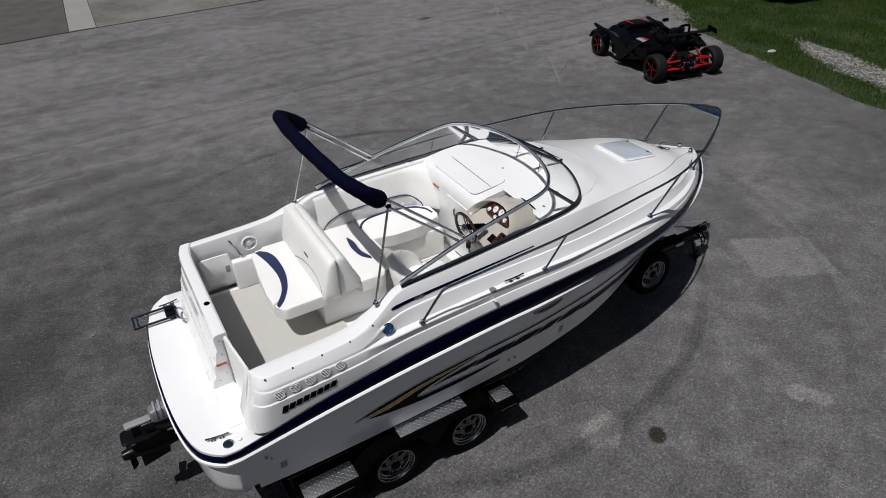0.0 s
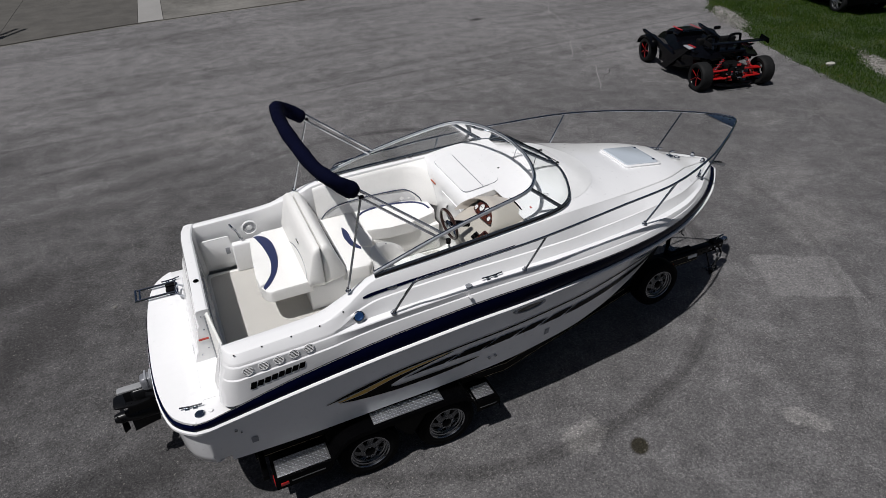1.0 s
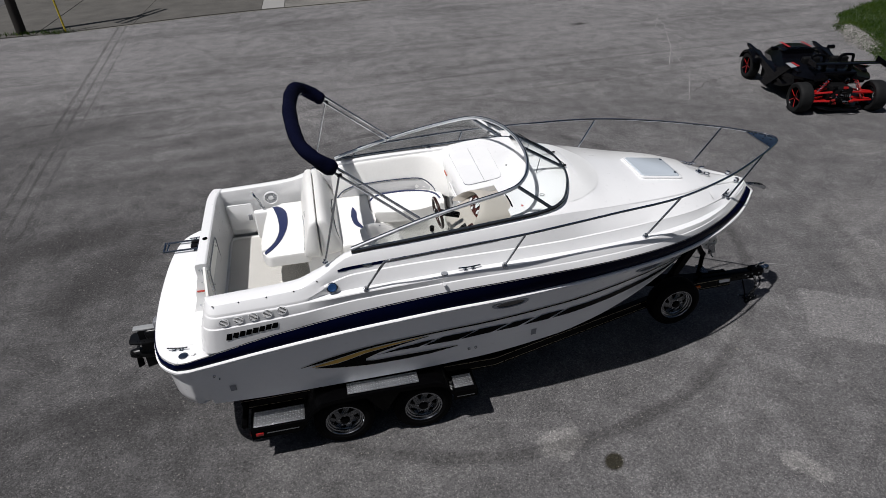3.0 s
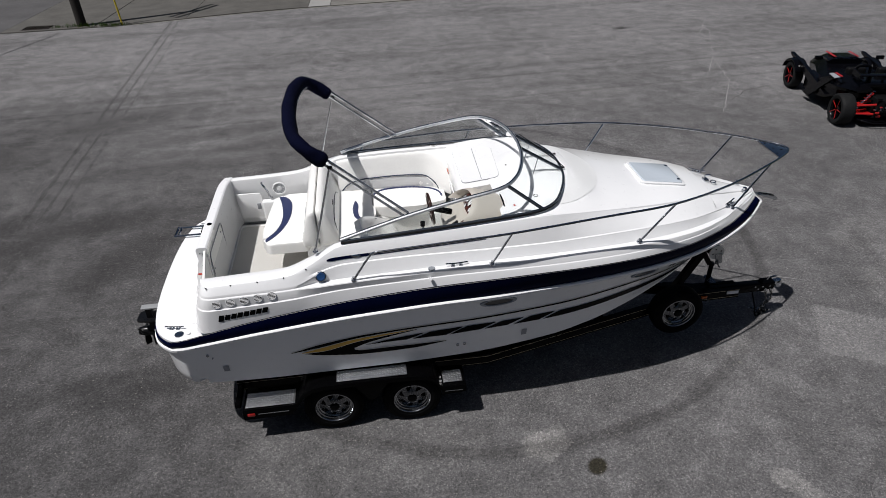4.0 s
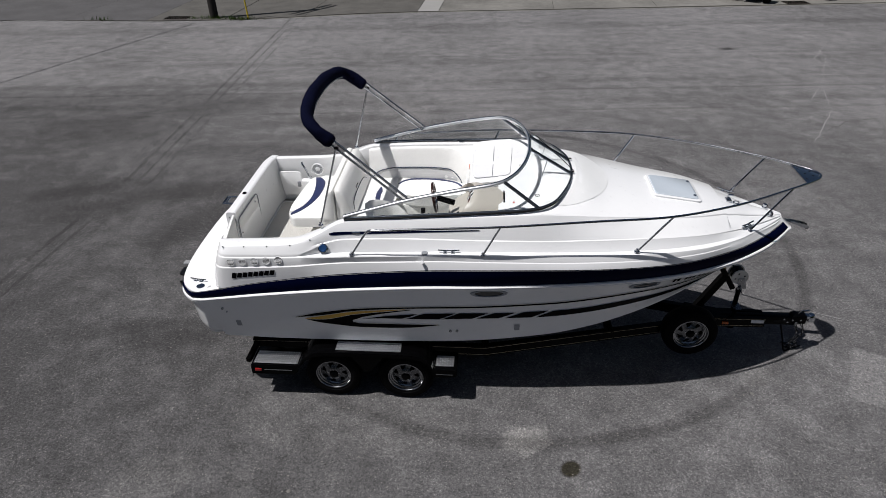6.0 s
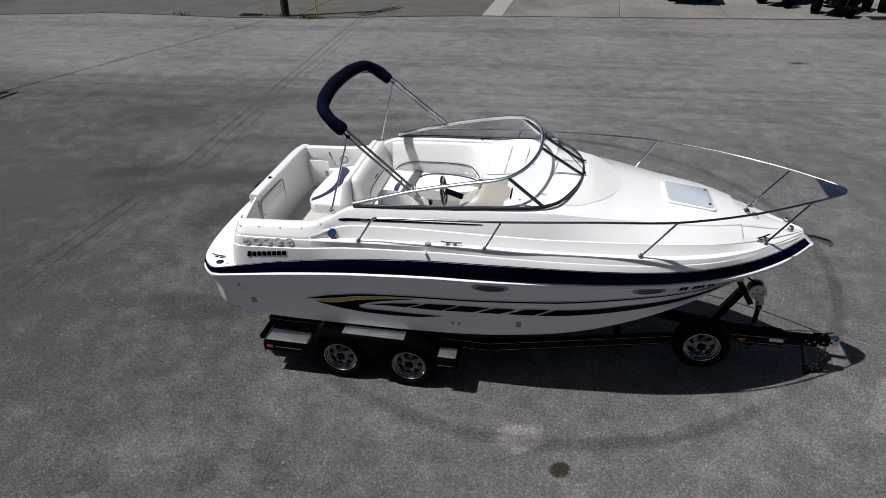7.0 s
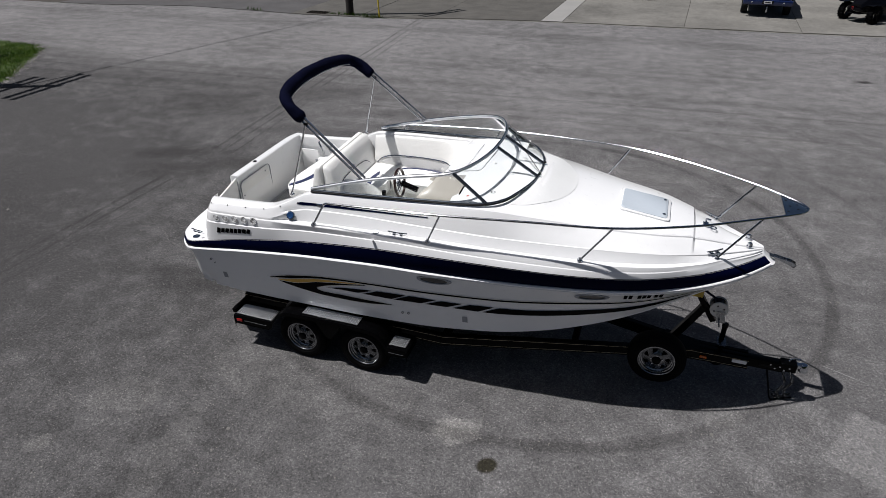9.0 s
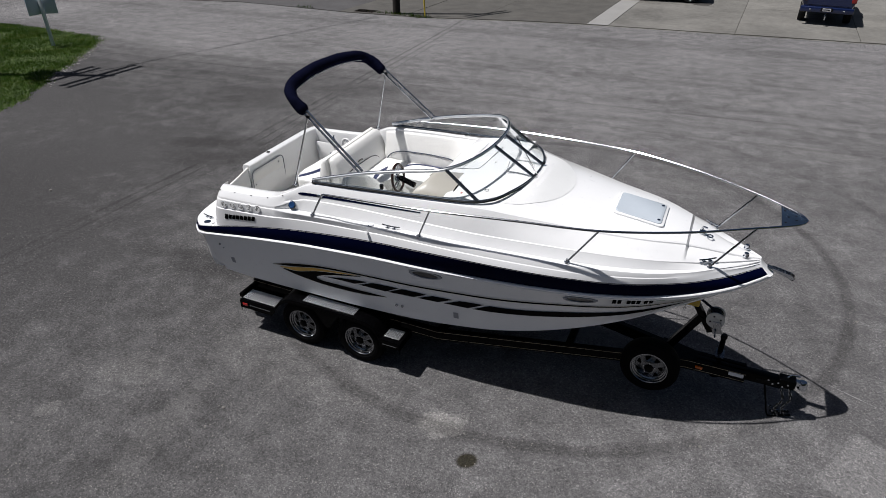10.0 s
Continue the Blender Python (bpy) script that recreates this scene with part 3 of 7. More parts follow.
part("label_strip", boxed((-1.715, -0.455, 1.765), (-1.625, -0.449, 1.785)), plain("label_red", (0.5, 0.06, 0.04), 0.5), transom, "small red and white warning label")
part("label_strip", boxed((-1.715, -0.455, 1.745), (-1.625, -0.449, 1.762)), LINER, transom)
part("filler_cap", lathed([(0.026, 0), (0.026, 0.006), (0.02, 0.009), (0.0, 0.009)], pose(-1.61, 0.02, 2.099), 20, "z"), BLACK, transom, "black filler cap")
# badge bars on the platform by the transom
for k in range(4):
    part("marking_bar", boxed((-1.802, -0.30 + 0.035 * k, 1.517), (-1.74, -0.28 + 0.035 * k, 1.5185)), GREY_PANEL, transom)

# cockpit sole with carpet
part("cockpit_sole", boxed((-1.6, -1.02, 1.36), (1.2, 1.02, SOLE - 0.006)), LINER, boat)
CARPET, ct, cb = node_mat("carpet_speckled", (0.45, 0.43, 0.39), 0.95)
co = coords(ct)
sp = noise_tex(ct, co, 92, 4, 0.85)
ct.links.new(ramp(ct, sp, [(0.40, (0.22, 0.215, 0.20)), (0.5, (0.50, 0.49, 0.46)), (0.60, (0.74, 0.72, 0.68))]), cb.inputs["Base Color"])
bumped(ct, cb, sp, 0.5, 0.006)
part("carpet", prismed(rounded([(-1.50, -0.93), (-0.42, -0.93), (-0.42, 0.95), (-1.50, 0.95)], 0.06), SOLE - 0.004, SOLE + 0.008, 0.004), CARPET, boat, "speckled grey and cream snap-in carpet")
part("carpet", prismed(rounded([(0.0, -0.90), (1.05, -0.90), (1.05, 0.33), (0.0, 0.33)], 0.05), SOLE - 0.004, SOLE + 0.008, 0.004), CARPET, boat, "speckled grey and cream snap-in carpet")

# ---- windshield ----
WS_LO = spline([(-0.15, -0.99, 2.375), (0.5, -0.975, 2.41), (1.2, -0.945, 2.445), (1.75, -0.90, 2.47), (2.0, -0.79, 2.49), (2.15, -0.55, 2.515), (2.24, -0.28, 2.53), (2.265, 0, 2.535)], 6)
WS_HI = spline([(-0.15, -0.985, 2.39), (0.5, -0.955, 2.575), (1.0, -0.935, 2.685), (1.41, -0.90, 2.755), (1.59, -0.77, 2.788), (1.70, -0.55, 2.808), (1.765, -0.28, 2.822), (1.785, 0, 2.828)], 6)
mirror = lambda pts: [(x, -y, z) for x, y, z in pts]
lo_all = [tuple(p) for p in WS_LO] + mirror(WS_LO)[::-1][1:]
hi_all = [tuple(p) for p in WS_HI] + mirror(WS_HI)[::-1][1:]
FRAME = plain("bright_frame", (0.74, 0.76, 0.78), 0.36, metal=0.95, vary=0.06)
windshield = part("windshield", tubed(hi_all, 0.019), FRAME, boat, "wraparound windshield in a polished metal frame")
part("frame_cap", tubed([(x, y, z + 0.017) for x, y, z in hi_all], 0.007, 6), STEEL, windshield)
part("sill_frame", tubed(lo_all, 0.013), DARK_FRAME, windshield)
part("sill_gasket", tubed([(x, y * 1.012 + 0, z - 0.012) for x, y, z in lo_all], 0.011, 6), PLASTIC, windshield)
GLASS = bpy.data.materials.new("clear_glass")
GLASS.use_nodes = True
gt = GLASS.node_tree
gt.nodes.remove(gt.nodes["Principled BSDF"])
clear, gloss, gm, fr = (gt.nodes.new("ShaderNode" + k) for k in ("BsdfTransparent", "BsdfGlossy", "MixShader", "Fresnel"))
clear.inputs[0].default_value = (0.93, 0.96, 0.96, 1)
gloss.inputs["Roughness"].default_value = 0.02
fr.inputs["IOR"].default_value = 1.45
gt.links.new(fr.outputs[0], gm.inputs[0])
gt.links.new(clear.outputs[0], gm.inputs[1])
gt.links.new(gloss.outputs[0], gm.inputs[2])
gt.links.new(gm.outputs[0], gt.nodes["Material Output"].inputs[0])
n_lo, cuts = len(lo_all), (0, 20, 38, 46, 64, 84)
marks = [0] + [min(range(n_lo), key=lambda i: abs(lo_all[i][0] - x) + abs(lo_all[i][1] - y)) for x, y in ((1.84, -0.88), (2.25, -0.17), (2.25, 0.17), (1.84, 0.88))] + [n_lo - 1]
for a, b in zip(marks, marks[1:]):
    bm = bmesh.new()
    grid(bm, [[lo_all[i], hi_all[i]] for i in range(a, b + 1)])
    part("pane", bm, GLASS, windshield, "clear curved glass pane").visible_shadow = False
for i in marks[1:-1]:
    part("mullion", tubed([lo_all[i], hi_all[i]], 0.019, 8), DARK_FRAME, windshield)
for i in range(4, n_lo - 4, 4):
    for line, r in ((lo_all, 0.013), (hi_all, 0.019)):
        x, y, z = line[i]
        part("screw", lathed([(0.0055, 0), (0.0055, 0.004), (0.0, 0.005)], pose(x, y, z + r), 8, "z"), STEEL, windshield)
# vent window catches, stay and wiper
for s in (-1, 1):
    part("catch", boxed((2.255, s * 0.17 - 0.014, 2.548), (2.285, s * 0.17 + 0.014, 2.562), 0.004), PLASTIC, windshield)
    part("stay", tubed([(1.98, s * 0.18, 2.70), (1.93, s * 0.20, 2.50)], 0.005, 6), STEEL, windshield)
part("wiper", tubed(spline([(2.28, -0.13, 2.55), (2.10, 0.05, 2.66), (1.88, 0.30, 2.77)], 4), 0.005, 6), BLACK, windshield, "black wiper arm")

part("badge", lathed([(0.026, 0), (0.026, 0.003), (0.020, 0.003), (0.020, 0.0)], pose(1.86, -0.60, crown_z(1.86, -0.60) + 0.001), 18, "z"), DARK_PANE, boat, "small round dark badge")
part("sticker", boxed((1.60, -0.73, crown_z(1.62, -0.74) + 0.001), (1.62, -0.70, crown_z(1.62, -0.74) + 0.004)), plain("sticker_red", (0.4, 0.08, 0.07), 0.5), boat, "small red sticker")

# ---- folded bimini ----
BIM = [(-0.20, -0.885, 3.165), (-0.36, -0.865, 3.29), (-0.47, -0.73, 3.375), (-0.52, -0.4, 3.415), (-0.535, 0, 3.425), (-0.52, 0.4, 3.405), (-0.465, 0.73, 3.36), (-0.36, 0.865, 3.275), (-0.20, 0.885, 3.15)]
arch = spline(BIM, 8)
bm = bmesh.new()
rows, sides_n = [], 16
fat = [0.72, 0.86] + [1 + 0.022 * math.sin(i * 1.9) + 0.03 * math.sin(i * 0.7 + 1) + 0.02 * math.sin(i * 0.31) for i in range(len(arch) - 4)] + [0.86, 0.72]
for i, p in enumerate(arch):
    d = (arch[min(i + 1, len(arch) - 1)] - arch[max(i - 1, 0)]).normalized()
    u = Vector((-0.62, 0, 0.78))
    u = (u - d * u.dot(d)).normalized()
    w = d.cross(u)
    rows.append([p + (u * math.cos(a) * 0.073 + w * math.sin(a) * 0.06) * fat[i] * (1 + 0.025 * math.sin(3 * a + i * 0.35) + 0.018 * math.sin(5 * a - i * 0.6) + 0.012 * math.sin(7 * a - i * 1.7)) for a in [2 * math.pi * j / sides_n for j in range(sides_n)]])
vs = grid(bm, rows, close_v=True)
bm.faces.new(vs[0])
bm.faces.new(vs[-1])
bimini = part("bimini_top", bm, CANVAS, boat, "folded bimini in a creased navy canvas boot", 60)
part("boot_zip", tubed([p + Vector((0.055, 0, -0.05)) for p in arch[4:-4]], 0.006, 6), plain("zip_white", (0.6, 0.6, 0.6), 0.6), bimini)
for s in (-1, 1):
    for k in (-1, 1):
        part("bow_tube", tubed([(0.50 + 0.016 * k, s * 0.945, 2.585 + 0.02 * k), (-0.25 + 0.016 * k, s * 0.885, 3.21 + 0.02 * k)], 0.0135, 8), TUBE, bimini)
    part("strut", tubed([(-0.17, s * 0.90, 3.12), (-0.40, s * 1.0, 2.30)], 0.0105, 8), TUBE, bimini)
    part("strut_base", lathed([(0.026, 0), (0.026, 0.008), (0.014, 0.014), (0.014, 0.035), (0, 0.038)], pose(-0.40, s * 1.0, 2.288), 14, "z"), STEEL, bimini)
    part("jaw", boxed((-0.19, s * 0.90 - 0.012, 3.108), (-0.145, s * 0.90 + 0.012, 3.135), 0.005), PLASTIC, bimini)
    part("jaw", boxed((0.485, s * 0.95 - 0.011, 2.56), (0.53, s * 0.95 + 0.011, 2.59), 0.005), PLASTIC, bimini)

# ---- bow rail ----
rail_half = spline([(-0.06, -1.18, 2.05), (0.09, -1.212, 2.295), (0.15, -1.23, 2.37), (0.28, -1.24, 2.388), (0.9, -1.244, 2.426), (1.5, -1.232, 2.455), (2.4, -1.143, 2.488), (3.17, -1.035, 2.50), (3.9, -0.76, 2.505), (4.5, -0.42, 2.505), (4.8, -0.22, 2.495), (4.95, -0.1, 2.49), (5.0, 0, 2.488)], 6)
rail_all = [tuple(p) for p in rail_half] + mirror(rail_half)[::-1][1:]
bow_rail = part("bow_rail", tubed(rail_all, 0.0122), STEEL, boat, "polished steel bow rail")
feet = [((-0.06, 1.18, 2.05), None), ((1.3, 1.165, 2.075), (1.47, 1.233, 2.453)), ((2.89, 0.985, 2.05), (3.17, 1.04, 2.50)), ((4.22, 0.42, 1.995), (4.55, 0.40, 2.505))]
for s in (-1, 1):
    for b, t in feet:
        if t:
            part("stanchion", tubed([(b[0], s * b[1], b[2]), (t[0], s * t[1], t[2])], 0.011, 8), STEEL, bow_rail)
        part("foot", lathed([(0.03, -0.01), (0.03, 0.006), (0.016, 0.012), (0.014, 0.03), (0.0, 0.03)], pose(b[0], s * b[1], b[2]), 14, "z"), STEEL, bow_rail)
plate = part("bow_plate", prismed([(4.765, -0.24), (4.95, -0.09), (4.985, 0), (4.95, 0.09), (4.765, 0.24)], 2.478, 2.494, 0.003), STEEL, bow_rail, "polished steel plate in the rail's tip")
# flat dark discs stand in for the holes through the plate
for x, y in ((4.80, -0.13), (4.80, 0.13), (4.83, 0.0), (4.90, -0.05), (4.90, 0.05)):
    part("rivet", lathed([(0.011, 0), (0.011, 0.002), (0.0, 0.003)], pose(x, y, 2.494), 10, "z"), DARK_PANE, plate)
# blunt white stem that closes the bow
bm = bmesh.new()
rows = []
for j in range(13):
    a = -math.pi / 2 + math.pi * j / 12
    rows.append([(raked(4.79, z) + k * math.cos(a), b * math.sin(a), z) for b, k, z in ((0.0, 0.0, 1.76), (0.08, 0.03, 1.79), (0.095, 0.055, 1.80), (0.11, 0.065, 1.81), (0.11, 0.065, 1.835), (0.088, 0.045, 1.845), (0.08, 0.035, 1.92), (0.068, 0.03, 1.955), (0.03, 0.015, 1.985), (0.0, 0.0, 1.988))])
grid(bm, rows)
part("stem", bm, GELCOAT, boat, "white moulded stem", 40)


def cleat(m, size=0.2, name="cleat", parent=None):
    bm = bmesh.new()
    h = 0.022
    tube(bm, spline([(-size / 2, 0, h + 0.006), (-size / 4, 0, h + 0.002), (0, 0, h), (size / 4, 0, h + 0.002), (size / 2, 0, h + 0.006)], 3), 0.008, 8, True, None)
    for x in (-size * 0.18, size * 0.18):
        tube(bm, [(x, 0, -0.005), (x, 0, h)], 0.009, 8)
        box(bm, (x - 0.02, -0.018, -0.003), (x + 0.02, 0.018, 0.005), 0.003)
    bm.transform(m)
    return part(name, bm, STEEL, parent or boat, "polished steel cleat")


for s in (-1, 1):
    cleat(pose(0.95, s * 1.145, 2.083, 0, 0, -2 * s), 0.22)
    cleat(pose(4.19, s * 0.40, 2.045, 0, 0, -36 * s), 0.19)
    cleat(pose(-1.90, s * 1.0, 1.517, 0, 0, 8 * s), 0.19)
part("deck_filler", lathed([(0.036, 0), (0.036, 0.006), (0.03, 0.01), (0, 0.01)], pose(0.70, -1.155, 2.072), 22, "z"), STEEL, boat, "polished deck filler cap")
part("fender_knob", lathed([(0.013, 0), (0.013, 0.025), (0.018, 0.028), (0.018, 0.042), (0.0, 0.045)], pose(0.68, -1.205, 1.995, 60, 0, 0), 14, "z"), GELCOAT, boat)
BLUE_CAP = plain("blue_cap", (0.02, 0.07, 0.2), 0.3, metal=0.3, vary=0.2)
cap = part("fuel_cap", lathed([(0.052, 0), (0.052, 0.008), (0.045, 0.012), (0.04, 0.012)], pose(-0.37, -(side_half(-0.37, 2.095) + 0.002), 2.095, 66, 0, 0), 26, "z"), STEEL, boat, "polished fuel filler ring")
part("cap_disc", lathed([(0.040, 0.006), (0.040, 0.014), (0.028, 0.015), (0.024, 0.011), (0.0, 0.011)], pose(-0.37, -(side_half(-0.37, 2.095) + 0.002), 2.095, 66, 0, 0), 22, "z"), BLUE_CAP, cap, "blue filler cap disc")
part("platform_cap", lathed([(0.045, 0), (0.045, 0.006), (0.036, 0.01), (0.0, 0.008)], pose(-1.84, -1.10, 1.516), 22, "z"), STEEL, boat, "polished platform filler cap")
part("platform_cap", lathed([(0.02, 0), (0.02, 0.012), (0.012, 0.016), (0.0, 0.016)], pose(-1.75, -1.10, 1.516), 16, "z"), GELCOAT, boat)
# five louvred vents, name bars and canvas snaps on the starboard quarter
VENT_GAP = plain("vent_gap_dark", (0.03, 0.03, 0.03), 0.5, vary=0.1)
for k in range(5):
    x, z = -1.375 + 0.131 * k, 1.925 + 0.011 * k
    m = pose(x, -(side_half(x, z) + 0.001), z, 84, 0, 0)
    vent = part("vent", lathed([(0.046, 0), (0.045, 0.003), (0.042, 0.0045), (0.0385, 0.002)], m, 24, "z"), GELCOAT, boat, "round white louvred vent")
    # near-black disc: the shade between the louvres is put into its colour
    part("backing", lathed([(0.039, 0.0), (0.039, 0.001), (0.0, 0.001)], m, 20, "z"), VENT_GAP, vent)
    for j in range(5):
        yy = (j - 2) * 0.0145
        w = math.sqrt(0.038 ** 2 - yy ** 2)
        part("louvre", boxed((-w, yy - 0.0035, 0.001), (w, yy + 0.001, 0.0045), 0.0, m=m), GELCOAT, vent)
for k in range(8):
    x = -1.395 + 0.0605 * k
    z = 1.764 + 0.0078 * k
    bm = bmesh.new()
    h = 0.031 if k else 0.037
    grid(bm, [[(x + dx + 0.02 * q, -(side_half(x + dx, z + h * (2 * q - 1)) + 0.004), z + h * (2 * q - 1)) for q in (0, 0.5, 1)] for dx in (0, 0.051)])
    part("marking_bar", bm, DECAL_BLACK, sides[0])
for x in (-1.45, -1.22, -0.97, -0.72, -0.5):
    b, z = station(x)[-3]
    part("snap", lathed([(0.007, -0.004), (0.007, 0.004), (0.0, 0.006)], pose(x, -(b + 0.003), z - 0.004, 50, 0, 0), 10, "z"), BLACK, sides[0])
# thin navy accent line with a small silver badge
bm = bmesh.new()
rows = []
for i in range(31):
    x = -0.30 + 1.56 * i / 30
    zc = 2.235 + 0.05 * i / 30
    w = 0.016 * (1 - 0.68 * i / 30) * min(1, (i + 0.7) / 1.5)
    rows.append([(x, -(side_half(x, z) + 0.004), z) for z in (zc - w, zc, zc + w)])
grid(bm, rows)
part("accent_line", bm, NAVY, sides[0], "thin navy accent line")
part("badge", lathed([(0.034, 0), (0.034, 0.004), (0.02, 0.006), (0, 0.006)], pose(-0.02, -(side_half(-0.02, 2.245) + 0.004), 2.245, 70, 0, 0) @ Matrix.Diagonal((1.4, 0.42, 1, 1)), 20, "z"), STEEL, sides[0], "small silver badge")

# bow fittings
for s in (-1, 1):
    lamp = part("bow_light", lathed([(0.03, 0), (0.03, 0.012), (0.022, 0.018), (0.022, 0.045), (0.0, 0.052)], pose(4.55, s * 0.09, 2.008), 14, "z"), STEEL, boat, "small polished bow light")
    part("lens", boxed((4.555, s * 0.09 - 0.016, 2.02), (4.578, s * 0.09 + 0.016, 2.045), 0.006), DARK_PANE, lamp)
horn = part("chain_stopper", boxed((4.06, -0.02, 2.13), (4.12, 0.06, 2.155), 0.008), STEEL, boat, "polished chain stopper on the foredeck")
part("lever", tubed(spline([(4.08, 0.03, 2.15), (4.09, 0.02, 2.20), (4.13, 0.0, 2.205)], 3), 0.012, 8), STEEL, horn)
part("ring", tubed([(4.17 + 0.03 * math.cos(a), -0.02 + 0.03 * math.sin(a), 2.128) for a in [2 * math.pi * j / 14 for j in range(15)]], 0.007, 6), STEEL, horn)
RM = pose(4.78, 0, 1.905, 0, 17, 0)
roller = part("anchor_roller", boxed((0, -0.03, -0.006), (0.27, 0.03, 0.004), 0.003, m=RM), DARK_FRAME, boat, "steel anchor roller at the stem")
for s in (-1, 1):
    part("cheek", prismed([(0.05, -0.006), (0.27, -0.02), (0.29, 0.012), (0.24, 0.026), (0.05, 0.012)], s * 0.031 - 0.003, s * 0.031 + 0.003, 0, RM @ Matrix(((1, 0, 0, 0), (0, 0, 1, 0), (0, 1, 0, 0), (0, 0, 0, 1)))), STEEL, roller)
part("sheave", lathed([(0.026, -0.028), (0.014, 0), (0.026, 0.028)], RM @ pose(0.265, 0, -0.004), 14), PLASTIC, roller)

# boarding ladder and handles on the platform
ladder = part("boarding_ladder", tubed([(-1.85, 0.93, 1.548), (-2.27, 0.93, 1.548)], 0.014, 8), STEEL, boat, "folded telescopic boarding ladder with black grips")
part("rail_tube", tubed([(-1.85, 0.74, 1.548), (-2.27, 0.74, 1.548)], 0.014, 8), STEEL, ladder)
part("rung", tubed([(-2.26, 0.73, 1.548), (-2.26, 0.94, 1.548)], 0.014, 8), STEEL, ladder)
part("rung", tubed([(-2.22, 0.74, 1.548), (-2.22, 0.93, 1.548)], 0.012, 8), STEEL, ladder)
part("mount", boxed((-1.93, 0.72, 1.516), (-1.84, 0.95, 1.53), 0.006), STEEL, ladder)
for y in (0.79, 0.875):
    part("grip", boxed((-1.96, y - 0.03, 1.53), (-1.86, y + 0.03, 1.575), 0.012), PLASTIC, ladder)
grab = spline([(-1.74, 0.80, 1.52), (-1.82, 0.795, 1.585), (-1.85, 0.77, 1.595), (-1.86, 0.70, 1.60), (-1.85, 0.63, 1.595), (-1.82, 0.605, 1.585), (-1.74, 0.60, 1.52)], 4)
part("grab_handle", tubed(grab, 0.011, 8), STEEL, boat, "polished grab handle")


# ---- cockpit ----
# aft-facing sun seat with its own back, and the lounge's back behind it
seat_base = part("seat_base", boxed((-0.60, -0.12, SOLE), (0.10, 0.97, 1.80), 0.02), GELCOAT, boat, "white moulded seat base")
aft_plan = rounded([(-0.55, -0.20), (-0.55, 0.93), (-0.90, 0.93), (-0.975, 0.85), (-1.03, 0.45), (-1.06, 0.08), (-1.05, -0.12), (-0.99, -0.20)], 0.06, 4)
aft_seat = part("aft_seat", prismed(aft_plan, 1.775, 1.902, 0.03, None, 3), VINYL, boat, "cream vinyl aft-facing bench with navy trim", 50)
aft_curve = [(-0.955, 0.86), (-0.90, 0.62), (-0.875, 0.32), (-0.922, 0.078), (-1.03, -0.10)]
fore_curve = [(-1.02, -0.145), (-0.935, -0.045), (-0.84, 0.15), (-0.785, 0.42), (-0.80, 0.73), (-0.90, 0.865)]
flat = lambda pts, n=5: [(p[0], p[1]) for p in spline([(x, y, 0) for x, y in pts], n)]
bolster = [(-0.965, 0.86), (-1.0, 0.80), (-1.04, 0.45), (-1.068, 0.08), (-1.06, -0.10)] + flat(aft_curve)[::-1][1:-1]
part("bolster", prismed(rounded(bolster, 0.012, 2), 1.79, 1.917, 0.016, None, 2), VINYL, aft_seat, "cream rolled seat edge", 50)
part("trim_band", prismed(flat(aft_curve) + flat(fore_curve), 1.88, 1.911, 0.006), VINYL_NAVY, aft_seat, "navy vinyl crescent trim")
part("locker_step", boxed((-1.19, 0.915, SOLE), (-0.72, 1.0, 1.83), 0.025, 3), GELCOAT, boat, "white moulded step under the speaker", 40)


def back_wedge(name, prof, y0, y1, label, pinch=0.03):
    """A padded back: an x-z profile carried across the boat, its end rounded."""
    bm = bmesh.new()
    cx, cz = sum(p[0] for p in prof) / len(prof), sum(p[1] for p in prof) / len(prof)
    rows = []
    for y, k in ((y0, 0.72), (y0 + 0.012, 0.9), (y0 + 0.04, 1.0), (y0 + 0.3, 1.0), ((y0 + y1) / 2, 1.0), (y1 - 0.04, 1.0), (y1, 0.9)):
        rows.append([(cx + (x - cx) * k, y, cz + (z - cz) * k) for x, z in prof])
    vs = grid(bm, rows, close_v=True)
    bm.faces.new(vs[0])
    bm.faces.new(vs[-1])
    return part(name, bm, VINYL, boat, label, 50)


aft_back = back_wedge("aft_backrest", [(-0.60, 1.86), (-0.615, 1.92), (-0.545, 2.22), (-0.52, 2.285), (-0.49, 2.305), (-0.452, 2.30), (-0.445, 2.27), (-0.445, 1.83)], -0.27, 0.985, "cream vinyl backrest of the aft bench")
fwd_back = back_wedge("lounge_backrest", [(-0.437, 1.83), (-0.437, 2.27), (-0.43, 2.30), (-0.395, 2.305), (-0.36, 2.285), (-0.32, 2.22), (-0.215, 1.95), (-0.22, 1.86)], -0.24, 0.96, "cream vinyl backrest of the lounge")
part("piping", tubed(spline([(-0.612, 0.55, 1.93), (-0.598, 0.35, 2.0), (-0.588, 0.10, 2.03), (-0.592, -0.1, 2.0), (-0.612, -0.2, 1.93)], 5), 0.006, 6), GREY_PANEL, aft_back)
part("piping", tubed(spline([(-0.226, 0.72, 1.96), (-0.255, 0.6, 2.05), (-0.262, 0.25, 2.075), (-0.255, -0.05, 2.06), (-0.228, -0.16, 1.97)], 5), 0.006, 6), plain("piping_dark", (0.03, 0.035, 0.05), 0.5), fwd_back)
for p, s in ((aft_back, -1), (fwd_back, 1)):
    for k in range(4):
        x, z = (-0.5725, 2.10) if s < 0 else (-0.2765, 2.11)
        part("marking_bar", boxed((-0.001, 0.30 - 0.03 * k, -0.01), (0.001, 0.32 - 0.03 * k, 0.01), m=pose(x + 0.003 * s, 0, z, 0, 13 * -s if s < 0 else -21, 0)), PLASTIC, p)
